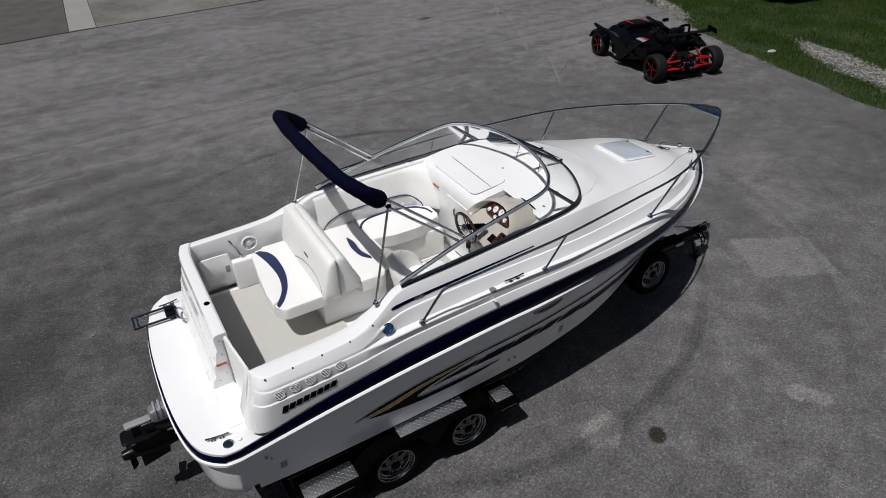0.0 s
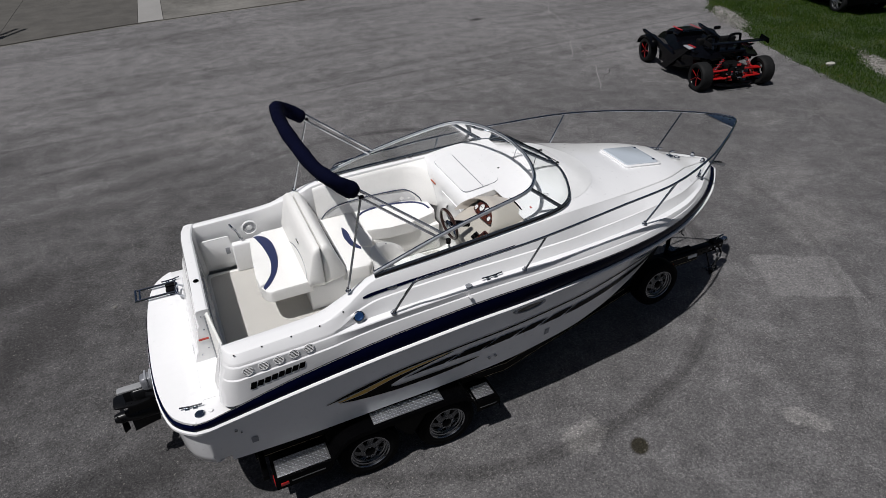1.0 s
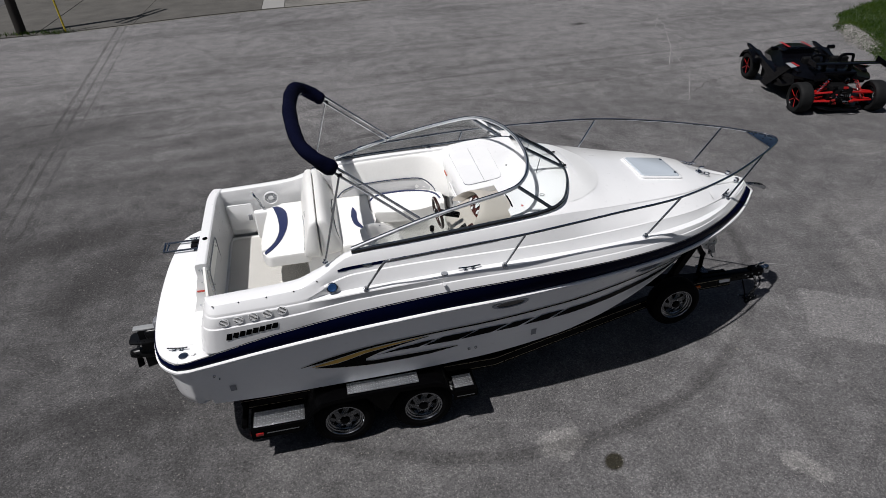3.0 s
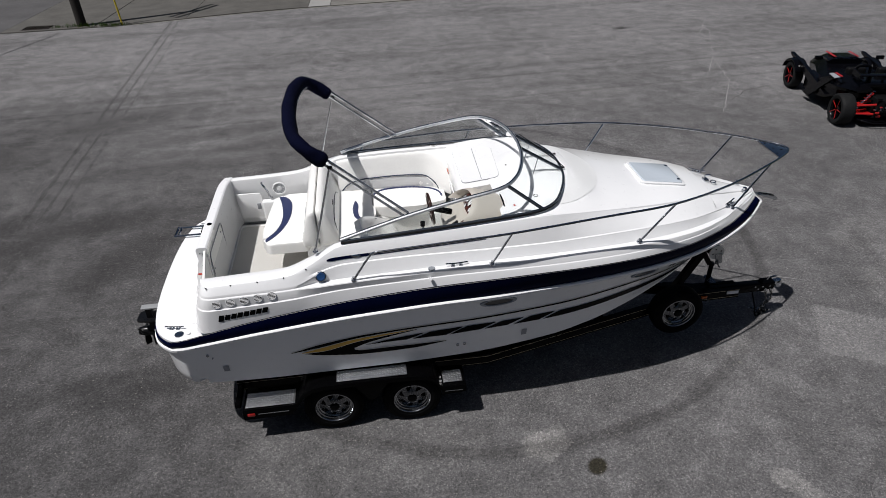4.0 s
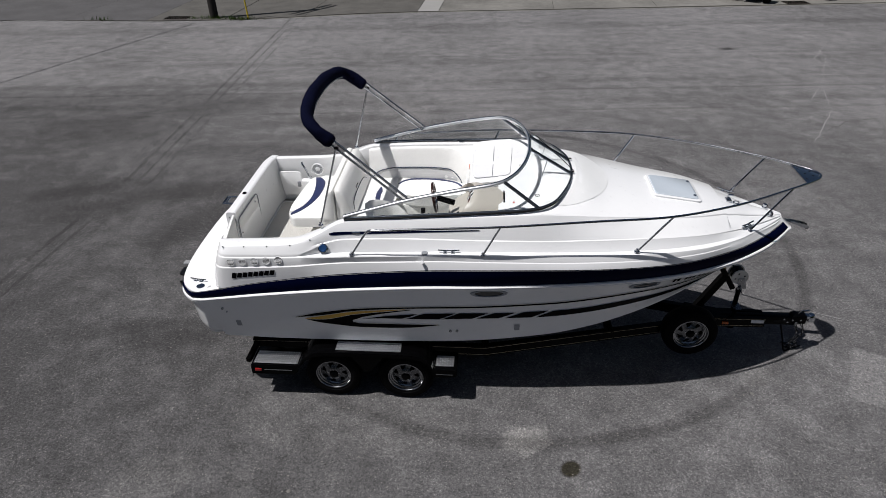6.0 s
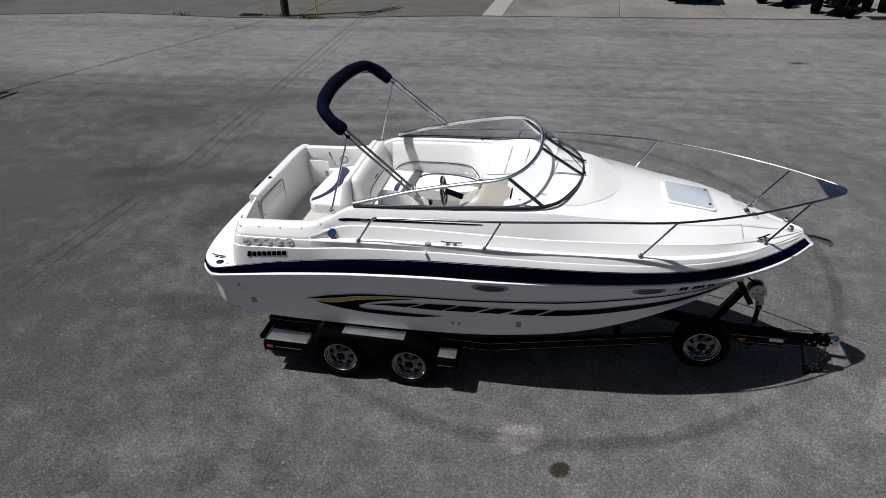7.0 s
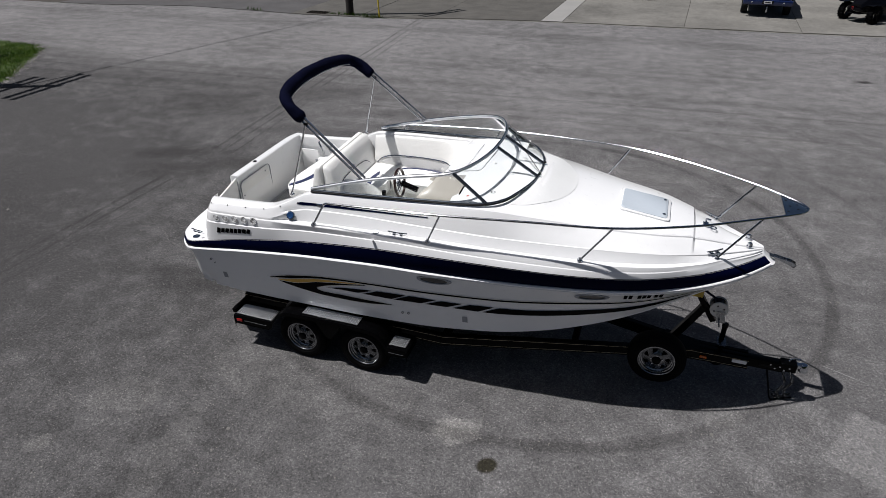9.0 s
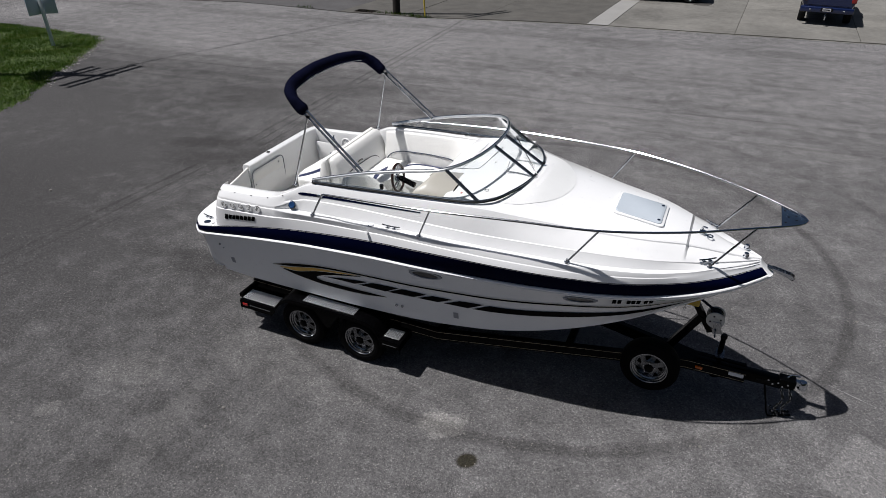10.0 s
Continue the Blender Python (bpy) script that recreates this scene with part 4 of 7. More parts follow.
# panel beside the bench and the moulded pocket by the walkway
part("side_pocket", boxed((-0.55, -0.96, SOLE), (-0.30, -0.80, 1.86), 0.03), GELCOAT, boat)

# L-shaped lounge, port and across
lounge_base = part("lounge_base", boxed((0.06, 0.36, SOLE), (1.08, 0.93, 1.80), 0.02), LINER, boat, "cream moulded lounge base")
cross_plan = rounded([(-0.24, -0.22), (0.05, -0.24), (0.17, 0.10), (0.17, 0.93), (-0.24, 0.93)], 0.06, 4)
cross = part("lounge_cushion", prismed(cross_plan, 1.80, 1.935, 0.03, None, 3), VINYL, boat, "cream vinyl lounge cushion with a navy edge", 50)
port_plan = rounded([(0.18, 0.40), (0.45, 0.33), (0.75, 0.33), (1.06, 0.42), (1.06, 0.93), (0.18, 0.93)], 0.05, 4)
port_cushion = part("lounge_cushion", prismed(port_plan, 1.80, 1.935, 0.03, None, 3), VINYL, boat, "cream vinyl lounge cushion with a navy edge", 50)
part("trim_band", tubed(spline([(0.19, 0.66, 1.93), (0.24, 0.735, 1.934), (0.36, 0.795, 1.935), (0.62, 0.805, 1.935), (0.87, 0.745, 1.935), (0.99, 0.64, 1.934), (1.02, 0.52, 1.93)], 6), 0.014, 8), VINYL_NAVY, port_cushion, "navy vinyl trim")
cross_trim = flat([(-0.03, 0.56), (-0.056, 0.42), (-0.06, 0.32), (-0.035, 0.17), (0.04, 0.07)]) + flat([(0.05, 0.10), (0.012, 0.20), (0.0, 0.304), (0.006, 0.44), (-0.02, 0.555)])
part("trim_band", prismed(cross_trim, 1.90, 1.944, 0.006), VINYL_NAVY, cross, "navy vinyl crescent trim")
part("bolster", prismed(rounded([(0.05, 0.09), (0.15, 0.06), (0.21, 0.20), (0.20, 0.40), (0.08, 0.52), (0.012, 0.44), (0.006, 0.304), (0.018, 0.20)], 0.04, 4), 1.80, 1.95, 0.025, None, 3), VINYL, cross)
bm = bmesh.new()
rows = []
for i in range(15):
    x = -0.22 + 1.36 * i / 14
    y = smooth_at(x, X_IN, B_IN)
    zt = deck_z(x, Z_TOP)
    cv = 0.16 * max(0, (x - 0.75) / 0.31) ** 2
    rows.append([(x, y + 0.012, zt - 0.026), (x, y - 0.008 - cv * 0.3, zt - 0.034), (x, y - 0.024 - cv * 0.5, zt - 0.065), (x, y - 0.05 - cv * 0.7, zt - 0.16), (x, y - 0.075 - cv, zt - 0.28), (x, y - 0.095 - cv, 1.98), (x, y - 0.09 - cv, 1.92)])
grid(bm, rows)
side_back = part("side_backrest", bm, VINYL, boat, "cream vinyl padded side backrest", 60)


def on_back(x, z):
    y = smooth_at(x, X_IN, B_IN)
    cv = 0.16 * max(0, (x - 0.75) / 0.31) ** 2
    zt = deck_z(x, Z_TOP)
    return (x, float(np.interp(z, [1.92, 1.98, zt - 0.28, zt - 0.16], [y - 0.09 - cv, y - 0.095 - cv, y - 0.075 - cv, y - 0.05 - cv * 0.7])) - 0.005, z)


part("piping", tubed(spline([on_back(x, z) for x, z in ((-0.18, 1.94), (-0.10, 2.02), (0.05, 2.07), (0.3, 2.09), (0.6, 2.095), (0.85, 2.08), (0.97, 2.0), (1.0, 1.94))], 5), 0.007, 6), plain("piping_navy", (0.04, 0.05, 0.08), 0.5), side_back)
bm = bmesh.new()
inset = []
for i in range(15):
    x = -0.12 + 1.06 * i / 14
    top = smooth_at(x, [-0.12, 0.05, 0.3, 0.6, 0.85, 0.94], [1.98, 2.05, 2.072, 2.077, 2.062, 1.99])
    inset.append([Vector(on_back(x, z)) + Vector((0, 0.001, 0)) for z in (1.945, (1.945 + top) / 2, top)])
grid(bm, inset)
part("inset", bm, plain("vinyl_grey", (0.56, 0.56, 0.56), 0.5, vary=0.05, bump=0.2, fine=260), side_back, "pale grey vinyl inset")

# starboard helm bucket seat, turned a little inboard
HS = pose(0.33, -0.52, SOLE, 0, 0, -6)
helm_seat = part("helm_seat", prismed(rounded([(-0.20, -0.24), (0.22, -0.25), (0.27, 0), (0.22, 0.25), (-0.20, 0.24)], 0.08, 4), 0.34, 0.48, 0.035, HS, 3), VINYL, boat, "cream vinyl bucket helm seat", 50)
bm = bmesh.new()
rows = []
for i in range(17):
    a = math.radians(70 + 220 * i / 16)
    k = 1 - abs(i - 8) / 8
    h = 0.48 + 0.36 * (k ** 0.55)
    rin = Vector((0.20 * math.cos(a), 0.235 * math.sin(a), 0))
    rou = Vector((0.285 * math.cos(a), 0.30 * math.sin(a), 0))
    lean = Vector((-0.06 * k, 0, 0))
    rows.append([HS @ p for p in (Vector((*rou.xy, 0.36)), Vector((*(rou * 1.06 + lean * 0.5).xy, 0.36 + (h - 0.36) * 0.5)), Vector((*(rou * 1.04 + lean).xy, h - 0.03)), Vector((*((rin + rou) / 2 + lean).xy, h + 0.015)), Vector((*(rin + lean).xy, h - 0.02)), Vector((*(rin * 0.98 + lean * 0.4).xy, 0.5)), Vector((*rin.xy, 0.40)))])
vs = grid(bm, rows)
bm.faces.new(vs[0])
bm.faces.new(vs[-1])
part("shell", bm, VINYL, helm_seat, "rounded cream backrest", 60)
part("pedestal", lathed([(0.16, 0), (0.16, 0.02), (0.04, 0.03), (0.04, 0.35)], HS, 18, "z"), STEEL, helm_seat)
part("bolster", prismed(rounded([(0.08, -0.22), (0.25, -0.22), (0.27, 0), (0.25, 0.22), (0.08, 0.22)], 0.06, 4), 0.44, 0.515, 0.03, HS, 3), VINYL, helm_seat)
part("badge", lathed([(0.03, 0), (0.03, 0.003), (0, 0.003)], HS @ pose(-0.16, 0.20, 0.70, 0, 90, -40), 14, "z"), GREY_PANEL, helm_seat)

# port console with the cabin door, top lid and dash shelf
bm = bmesh.new()
prof = [(1.20, SOLE), (1.145, 1.9), (1.105, 2.28), (1.115, 2.36), (1.155, 2.405), (1.25, 2.43), (1.45, 2.455), (1.65, 2.475), (1.95, 2.49)]
rows = [[(x, y, z) for x, z in prof] for y in (-0.24, -0.2, 0.2, 0.6, 0.80, 0.92)]
vs = grid(bm, rows)
edge_end = [bm.verts.new((x, -0.24, SOLE)) for x in (1.95,)]
bm.faces.new(vs[0] + edge_end)
console = part("console", bm, GELCOAT, boat, "white moulded console with a cabin door", 35)
part("cabin_door", prismed(rounded([(-0.19, 1.50), (0.30, 1.50), (0.30, 2.27), (-0.19, 2.27)], 0.03), 0, 0.012, 0.004, pose(1.178, 0, 0) @ pose(0, 0, 0, 90, 0, 90) @ pose(0, 0, 0)), GELCOAT, console, "white sliding cabin door").matrix_basis = Matrix.Translation((1.1, 0, 1.9)) @ Matrix.Rotation(radians(-6.5), 4, "Y") @ Matrix.Translation((-1.178 + 0.02, 0, -1.9))
part("door_latch", tubed([(1.088, 0.14, 2.16), (1.075, 0.14, 2.13), (1.088, 0.14, 2.06)], 0.009, 6), STEEL, console)
part("warning_label", boxed((1.095, 0.50, 2.235), (1.104, 0.62, 2.25)), plain("label_orange", (0.4, 0.1, 0.05), 0.5), console)
bm = bmesh.new()
lid_plan = rounded([(1.17, -0.13), (1.58, -0.13), (1.62, 0.66), (1.17, 0.72)], 0.09, 5)
lid_z = lambda x: smooth_at(x, [1.115, 1.155, 1.25, 1.45, 1.65], [2.36, 2.405, 2.43, 2.455, 2.475])
top = [bm.verts.new((x, y, lid_z(x) + 0.014)) for x, y in lid_plan]
low = [bm.verts.new((x, y, lid_z(x) - 0.004)) for x, y in lid_plan]
for i in range(len(top)):
    bm.faces.new((low[i], low[(i + 1) % len(top)], top[(i + 1) % len(top)], top[i]))
bmesh.ops.triangle_fill(bm, edges=[e for e in bm.edges if all(v in top for v in e.verts)], use_beauty=True)
lid = part("sliding_lid", bm, GELCOAT, console, "white companionway lid", 35)
part("lid_seam", tubed([(1.38, -0.12, lid_z(1.38) + 0.016), (1.40, 0.68, lid_z(1.4) + 0.016)], 0.0025, 5), GREY_PANEL, lid)
part("lid_seam", tubed([(x, y, lid_z(x) + 0.008) for x, y in lid_plan], 0.004, 5), GREY_PANEL, lid)
part("lock", lathed([(0.012, 0), (0.012, 0.004), (0, 0.004)], pose(1.70, 0.12, 2.483), 12, "z"), BLACK, console)
part("cup_holder", lathed([(0.045, -0.02), (0.045, 0.004), (0.038, 0.006), (0.036, -0.03), (0, -0.03)], pose(0.98, 0.965, 2.405), 20, "z"), LINER, boat, "cream recessed cup holder")

# helm pod: hooded shell over a burl gauge panel
POD = plain("pod_beige", (0.47, 0.435, 0.385), 0.4, vary=0.04, bump=0.1)
BURL, bt, bb = node_mat("burl_wood", (0.08, 0.02, 0.012), 0.15, coat=0.6)
bt.links.new(ramp(bt, noise_tex(bt, coords(bt), 40, 6, 0.7), [(0.3, (0.02, 0.006, 0.005)), (0.6, (0.10, 0.025, 0.014)), (0.8, (0.2, 0.06, 0.03))]), bb.inputs["Base Color"])
bm = bmesh.new()
rows = []
for i in range(15):
    u = i / 14
    x = 1.03 + 0.47 * u
    r = 0.325 * (1 - 0.25 * u ** 2.2)
    h = (0.215 - 0.11 * u ** 1.5) * (0.9 + 0.1 * min(1, u * 5))
    rows.append([(x - 0.04 * (1 - u) + 0.20 * math.sin(a) * (1 - u) ** 1.5, -0.56 + r * math.cos(a), 2.335 + (0.02 * u) + h * math.sin(a)) for a in [math.pi * j / 20 for j in range(21)]])
vs = grid(bm, rows)
bm.faces.new(vs[-1])
shell = part("helm_pod", bm, POD, boat, "beige hooded helm pod", 60)
part("pod_seal", tubed([Vector(p) + Vector((0.01, 0, 0)) for p in rows[-1]], 0.009, 6), BLACK, shell)
bm = bmesh.new()
inner = [(x + 0.02, -0.56 + (y + 0.56) * 0.94, 2.335 + (z - 2.335) * 0.92) for x, y, z in rows[0]]
deep = [(x + 0.12, -0.56 + (y + 0.56) * 0.86, 2.335 + (z - 2.335) * 0.84) for x, y, z in rows[0]]
grid(bm, [rows[0], inner, deep])
part("hood_lining", bm, POD, shell, smooth=50)
# sloped dash under the hood
bm = bmesh.new()
rows = []
for y in (-0.92, -0.86, -0.6, -0.3, -0.25):
    e = 0.03 if abs(y + 0.585) > 0.3 else 0
    rows.append([(x + e, y, z) for x, z in ((1.05, SOLE), (0.98, 1.95), (0.90, 2.14), (0.905, 2.19), (0.95, 2.235), (1.06, 2.31), (1.15, 2.36), (1.30, 2.38), (1.50, 2.40))])
vs = grid(bm, rows)
dash = part("helm_dash", bm, POD, boat, "beige sloped helm dash", 40)
PANEL_M = pose(1.17, -0.565, 2.43, 0, -50, 0)
panel = part("gauge_panel", prismed(rounded([(-0.055, -0.19), (0.075, -0.12), (0.085, 0.02), (0.075, 0.13), (-0.055, 0.19), (-0.07, 0)], 0.04, 4), -0.004, 0.006, 0.003, PANEL_M), BURL, dash, "dark burl gauge panel")
DIAL = plain("dial_white", (0.72, 0.72, 0.70), 0.3, vary=0.03)
for gx, gy, r in ((0.025, -0.035, 0.042), (0.02, 0.055, 0.040), (-0.015, 0.135, 0.027), (-0.015, -0.125, 0.027), (-0.045, 0.01, 0.024)):
    g = part("gauge", lathed([(r, 0.006), (r, 0.016), (r * 0.88, 0.018), (r * 0.86, 0.011)], PANEL_M @ pose(gx, gy, 0), 20, "z"), STEEL, panel)
    g2 = part("dial", lathed([(r * 0.87, 0.008), (r * 0.87, 0.012), (0, 0.012)], PANEL_M @ pose(gx, gy, 0), 20, "z"), DIAL, panel)
    part("needle", boxed((-0.002, -0.002, 0.012), (r * 0.7, 0.002, 0.0135), m=PANEL_M @ pose(gx, gy, 0, 0, 0, 40 + 900 * gy)), plain("needle_dark", (0.05, 0.02, 0.02), 0.5), panel)
SW = pose(1.03, -0.80, 2.30, 0, -35, 0)
part("switch_panel", prismed(rounded([(-0.07, -0.06), (0.07, -0.06), (0.07, 0.06), (-0.07, 0.06)], 0.015), 0, 0.008, 0.003, SW), BURL, dash)
for k in range(4):
    part("switch", boxed((-0.055 + 0.03 * k, -0.03, 0.008), (-0.035 + 0.03 * k, 0.03, 0.018), 0.003, m=SW), BLACK, dash)
part("compass_pad", prismed(rounded([(-0.04, -0.04), (0.04, -0.04), (0.04, 0.04), (-0.04, 0.04)], 0.01), 0, 0.006, 0.002, pose(1.0, -0.70, 2.275, 0, -35, 0)), BLACK, dash)
# steering wheel with a wooden rim
WM = pose(0.765, -0.59, 2.42, 0, 82, 4)
WOODRIM = plain("wheel_wood", (0.03, 0.012, 0.008), 0.2, coat=0.3, vary=0.35, scale=60)
rim_pts = [WM @ Vector((0.155 * math.cos(a), 0.155 * math.sin(a), 0)) for a in [2 * math.pi * j / 36 for j in range(37)]]
steer = part("steering_wheel", tubed(rim_pts, 0.0155, 10, False), WOODRIM, boat, "wooden rimmed steering wheel with polished spokes", 60)
for a in (90, 210, 330):
    d = radians(a + 90)
    bm = bmesh.new()
    n = Vector((-math.sin(d), math.cos(d), 0))
    c = Vector((math.cos(d), math.sin(d), 0))
    for k in (-1, 1):
        tube(bm, [WM @ (c * 0.035 + n * 0.018 * k + Vector((0, 0, 0.02))), WM @ (c * 0.15 + n * 0.024 * k)], 0.007, 6)
    part("spoke", bm, STEEL, steer)
part("boss", lathed([(0.045, 0), (0.045, 0.02), (0.03, 0.032), (0, 0.034)], WM @ pose(0, 0, 0.0, 180, 0, 0), 18, "z"), STEEL, steer)
part("column", tubed([WM @ Vector((0, 0, 0.02)), Vector((0.98, -0.585, 2.36))], 0.032, 12), BLACK, steer)
# throttle box on the starboard side
throttle = part("throttle", boxed((0.58, -0.90, 2.10), (0.72, -0.86, 2.22), 0.012), PLASTIC, boat, "black throttle lever")
part("lever", tubed([(0.65, -0.85, 2.17), (0.67, -0.82, 2.27), (0.66, -0.80, 2.36)], 0.011, 8), STEEL, throttle)
part("knob", lathed([(0.0, -0.02), (0.022, -0.015), (0.024, 0.03), (0.0, 0.04)], pose(0.66, -0.80, 2.37), 12, "z"), PLASTIC, throttle)

# aft port side: speaker, storage door, grab handle
spk = part("speaker", lathed([(0.085, 0), (0.085, 0.012), (0.075, 0.018), (0.07, 0.01), (0.03, 0.006), (0.028, 0.014), (0, 0.018)], pose(-0.96, 0.995, 1.965, 90, 0, 0), 28, "z"), GELCOAT, boat, "round white cockpit speaker")
for r in (0.04, 0.052, 0.064):
    part("ring", tubed([(-0.96 + r * math.cos(a), 0.985, 1.965 + r * math.sin(a)) for a in [2 * math.pi * j / 24 for j in range(25)]], 0.003, 5), GREY_PANEL, spk)
door = part("storage_door", prismed(rounded([(-1.46, 1.58), (-1.16, 1.58), (-1.20, 1.92), (-1.50, 1.92)], 0.03), -0.005, 0.012, 0.005, pose(0, 0.993, 0, 90, 0, 0)), GELCOAT, boat, "white storage door in the cockpit side")
part("latch", boxed((-1.26, 0.972, 1.70), (-1.215, 0.984, 1.78), 0.004), GREY_PANEL, door)
part("grab_handle", tubed(spline([(-1.16, 0.985, 2.06), (-1.15, 0.955, 2.05), (-1.10, 0.945, 1.96), (-1.08, 0.955, 1.87), (-1.06, 0.985, 1.85)], 5), 0.012, 8), STEEL, boat, "polished grab handle")

# ---- sterndrive ----
DRIVE = plain("drive_charcoal", (0.005, 0.0052, 0.006), 0.3, vary=0.25, spec=0.2)
drive = part("sterndrive", boxed((-2.52, -0.07, 0.80), (-2.02, 0.07, 0.94), 0.04, 3), DRIVE, boat, "charcoal sterndrive leg with a bronze-grey propeller", 50)
DRIVE_GREY = plain("drive_grey", (0.16, 0.165, 0.18), 0.35, vary=0.15)
part("cap", prismed(rounded([(-2.63, -0.04), (-2.40, -0.04), (-2.40, 0.04), (-2.63, 0.04)], 0.015), 0.935, 0.955, 0.006), plain("drive_pale", (0.26, 0.265, 0.27), 0.4, vary=0.12), drive, "pale grey rear cap")
part("housing", boxed((-2.40, -0.065, 0.86), (-2.10, 0.065, 1.05), 0.035, 3), DRIVE_GREY, drive, "grey upper gear housing")
part("trim_ram", tubed([(-2.02, -0.13, 0.80), (-2.38, -0.11, 0.90)], 0.026, 10), DRIVE, drive)
part("trim_ram", tubed([(-2.02, 0.13, 0.80), (-2.38, 0.11, 0.90)], 0.026, 10), DRIVE, drive)
part("leg", prismed([(-2.60, 0.40), (-2.34, 0.46), (-2.28, 0.94), (-2.58, 0.94)], -0.045, 0.045, 0.02, Matrix(((1, 0, 0, 0), (0, 0, 1, 0), (0, 1, 0, 0), (0, 0, 0, 1)))), DRIVE, drive)
part("plate", prismed(rounded([(-2.70, -0.09), (-2.5, -0.12), (-2.18, -0.07), (-2.18, 0.07), (-2.5, 0.12), (-2.70, 0.09)], 0.04), 0.80, 0.818, 0.004), DRIVE, drive)
part("torpedo", lathed([(0.0, 0.32), (0.05, 0.24), (0.075, 0.1), (0.075, -0.1), (0.06, -0.2), (0, -0.22)], pose(-2.44, 0, 0.60, 0, 0, 0) @ pose(0, 0, 0, 0, 0, 180), 18, "x"), DRIVE, drive)
prop = part("propeller", lathed([(0.06, -0.06), (0.062, 0.0), (0.045, 0.07), (0, 0.08)], pose(-2.67, 0, 0.60, 0, 0, 180), 18, "x"), DRIVE, drive)
for k in range(3):
    bm = bmesh.new()
    a0 = 2 * math.pi * k / 3 + 0.4
    rows = []
    for i in range(7):
        r = 0.05 + 0.14 * i / 6
        w = 0.10 + 0.16 * math.sin(math.pi * min(1, i / 6 * 0.8 + 0.15))
        rows.append([(-2.67 + 0.05 * (q - 0.5), r * math.cos(a0 + w * 2.2 * (q - 0.5)), 0.60 + r * math.sin(a0 + w * 2.2 * (q - 0.5))) for q in (0, 0.33, 0.66, 1)])
    grid(bm, rows)
    part("blade", bm, DRIVE, prop)

for k in range(5):
    part("rib", boxed((-2.35 + 0.046 * k, -0.07, 0.96), (-2.33 + 0.046 * k, 0.07, 1.062), 0.003), GREY_PANEL, drive)
drive.matrix_basis = pose(0.02, 0, 0.12)

# ---- the trailer ----
trailer = thing("boat_trailer", "black tandem axle boat trailer with diamond plate steps", "trailer", RIG)
ALLOY = plain("wheel_silver", (0.30, 0.31, 0.32), 0.25, metal=0.8, vary=0.08)
PLATE, pt, pb = node_mat("diamond_plate", (0.72, 0.73, 0.74), 0.27, 0.95)
pco = coords(pt)
mapn = pt.nodes.new("ShaderNodeMapping")
mapn.inputs["Rotation"].default_value = (0, 0, radians(45))
pt.links.new(pco, mapn.inputs[0])
pt.links.new(ramp(pt, noise_tex(pt, pco, 9, 3), [(0.3, (0.46, 0.47, 0.48)), (0.7, (0.64, 0.65, 0.66))]), pb.inputs["Base Color"])
TREAD = plain("tread_bright", (0.85, 0.86, 0.87), 0.3, metal=0.9, vary=0.05)
CHROME = plain("wheel_chrome", (0.32, 0.33, 0.345), 0.2, metal=1.0, vary=0.06)
DISC = plain("wheel_disc", (0.15, 0.155, 0.165), 0.26, metal=1.0, vary=0.1)
GOLD_LINE = plain("gold_pinstripe", (0.42, 0.36, 0.24), 0.4, vary=0.1)
AMBER = plain("amber_lens", (0.6, 0.12, 0.01), 0.2, coat=0.4)
RED = plain("red_lens", (0.3, 0.01, 0.01), 0.2, coat=0.4)


def wheel(m, parent, name="wheel"):
    """Tyre, bright rim with seven slanted slots, black hub; its outer face looks along -y."""
    tyre = part(name, lathed([(0.205, -0.085), (0.215, -0.1), (0.235, -0.105), (0.238, -0.109), (0.27, -0.109), (0.274, -0.105), (0.30, -0.1), (0.322, -0.085), (0.331, -0.06), (0.334, -0.02), (0.334, 0.02), (0.331, 0.06), (0.322, 0.085), (0.30, 0.1), (0.25, 0.104), (0.205, 0.085)], m, 40), RUBBER, parent, "black trailer tyre on a bright slotted rim", 25)
    part("rim", lathed([(0.214, -0.088), (0.209, -0.099), (0.201, -0.101), (0.196, -0.094), (0.192, -0.072), (0.183, -0.068), (0.178, -0.050), (0.168, -0.044), (0.160, 0.06), (0.2, 0.085)], m, 40), CHROME, tyre, "bright stepped wheel rim", 25)
    bm = bmesh.new()
    rings = []
    for r, y, half, turn in ((0.172, -0.040, 0.23, 0.0), (0.150, -0.048, 0.23, 0.0), (0.098, -0.064, 0.10, 0.16), (0.078, -0.078, 0.10, 0.16), (0.054, -0.080, 0.10, 0.16)):
        ring = []
        for k in range(7):
            a = 2 * math.pi * k / 7 + turn
            for d in (-half, 0.0, half, math.pi / 7):
                ring.append(bm.verts.new(m @ Vector((r * math.cos(a + d), y, r * math.sin(a + d)))))
        rings.append(ring)
    for i, (u, v) in enumerate(zip(rings, rings[1:])):
        for j in range(28):
            if not (i == 1 and j % 4 < 2):
                bm.faces.new((u[j], u[(j + 1) % 28], v[(j + 1) % 28], v[j]))
    part("disc", bm, DISC, tyre, "bright wheel disc with slanted slots", 40)
    # flat black disc whose colour gives the shade seen through the slots
    part("brake_drum", lathed([(0.165, -0.012), (0.0, -0.012)], m, 24), BLACK, tyre)
    part("hub", lathed([(0.056, -0.076), (0.05, -0.080), (0.046, -0.098), (0.032, -0.108), (0.0, -0.110)], m, 20), BLACK, tyre, "black hub cap", 40)
    for k in range(5):
        a = 2 * math.pi * k / 5 + 0.3
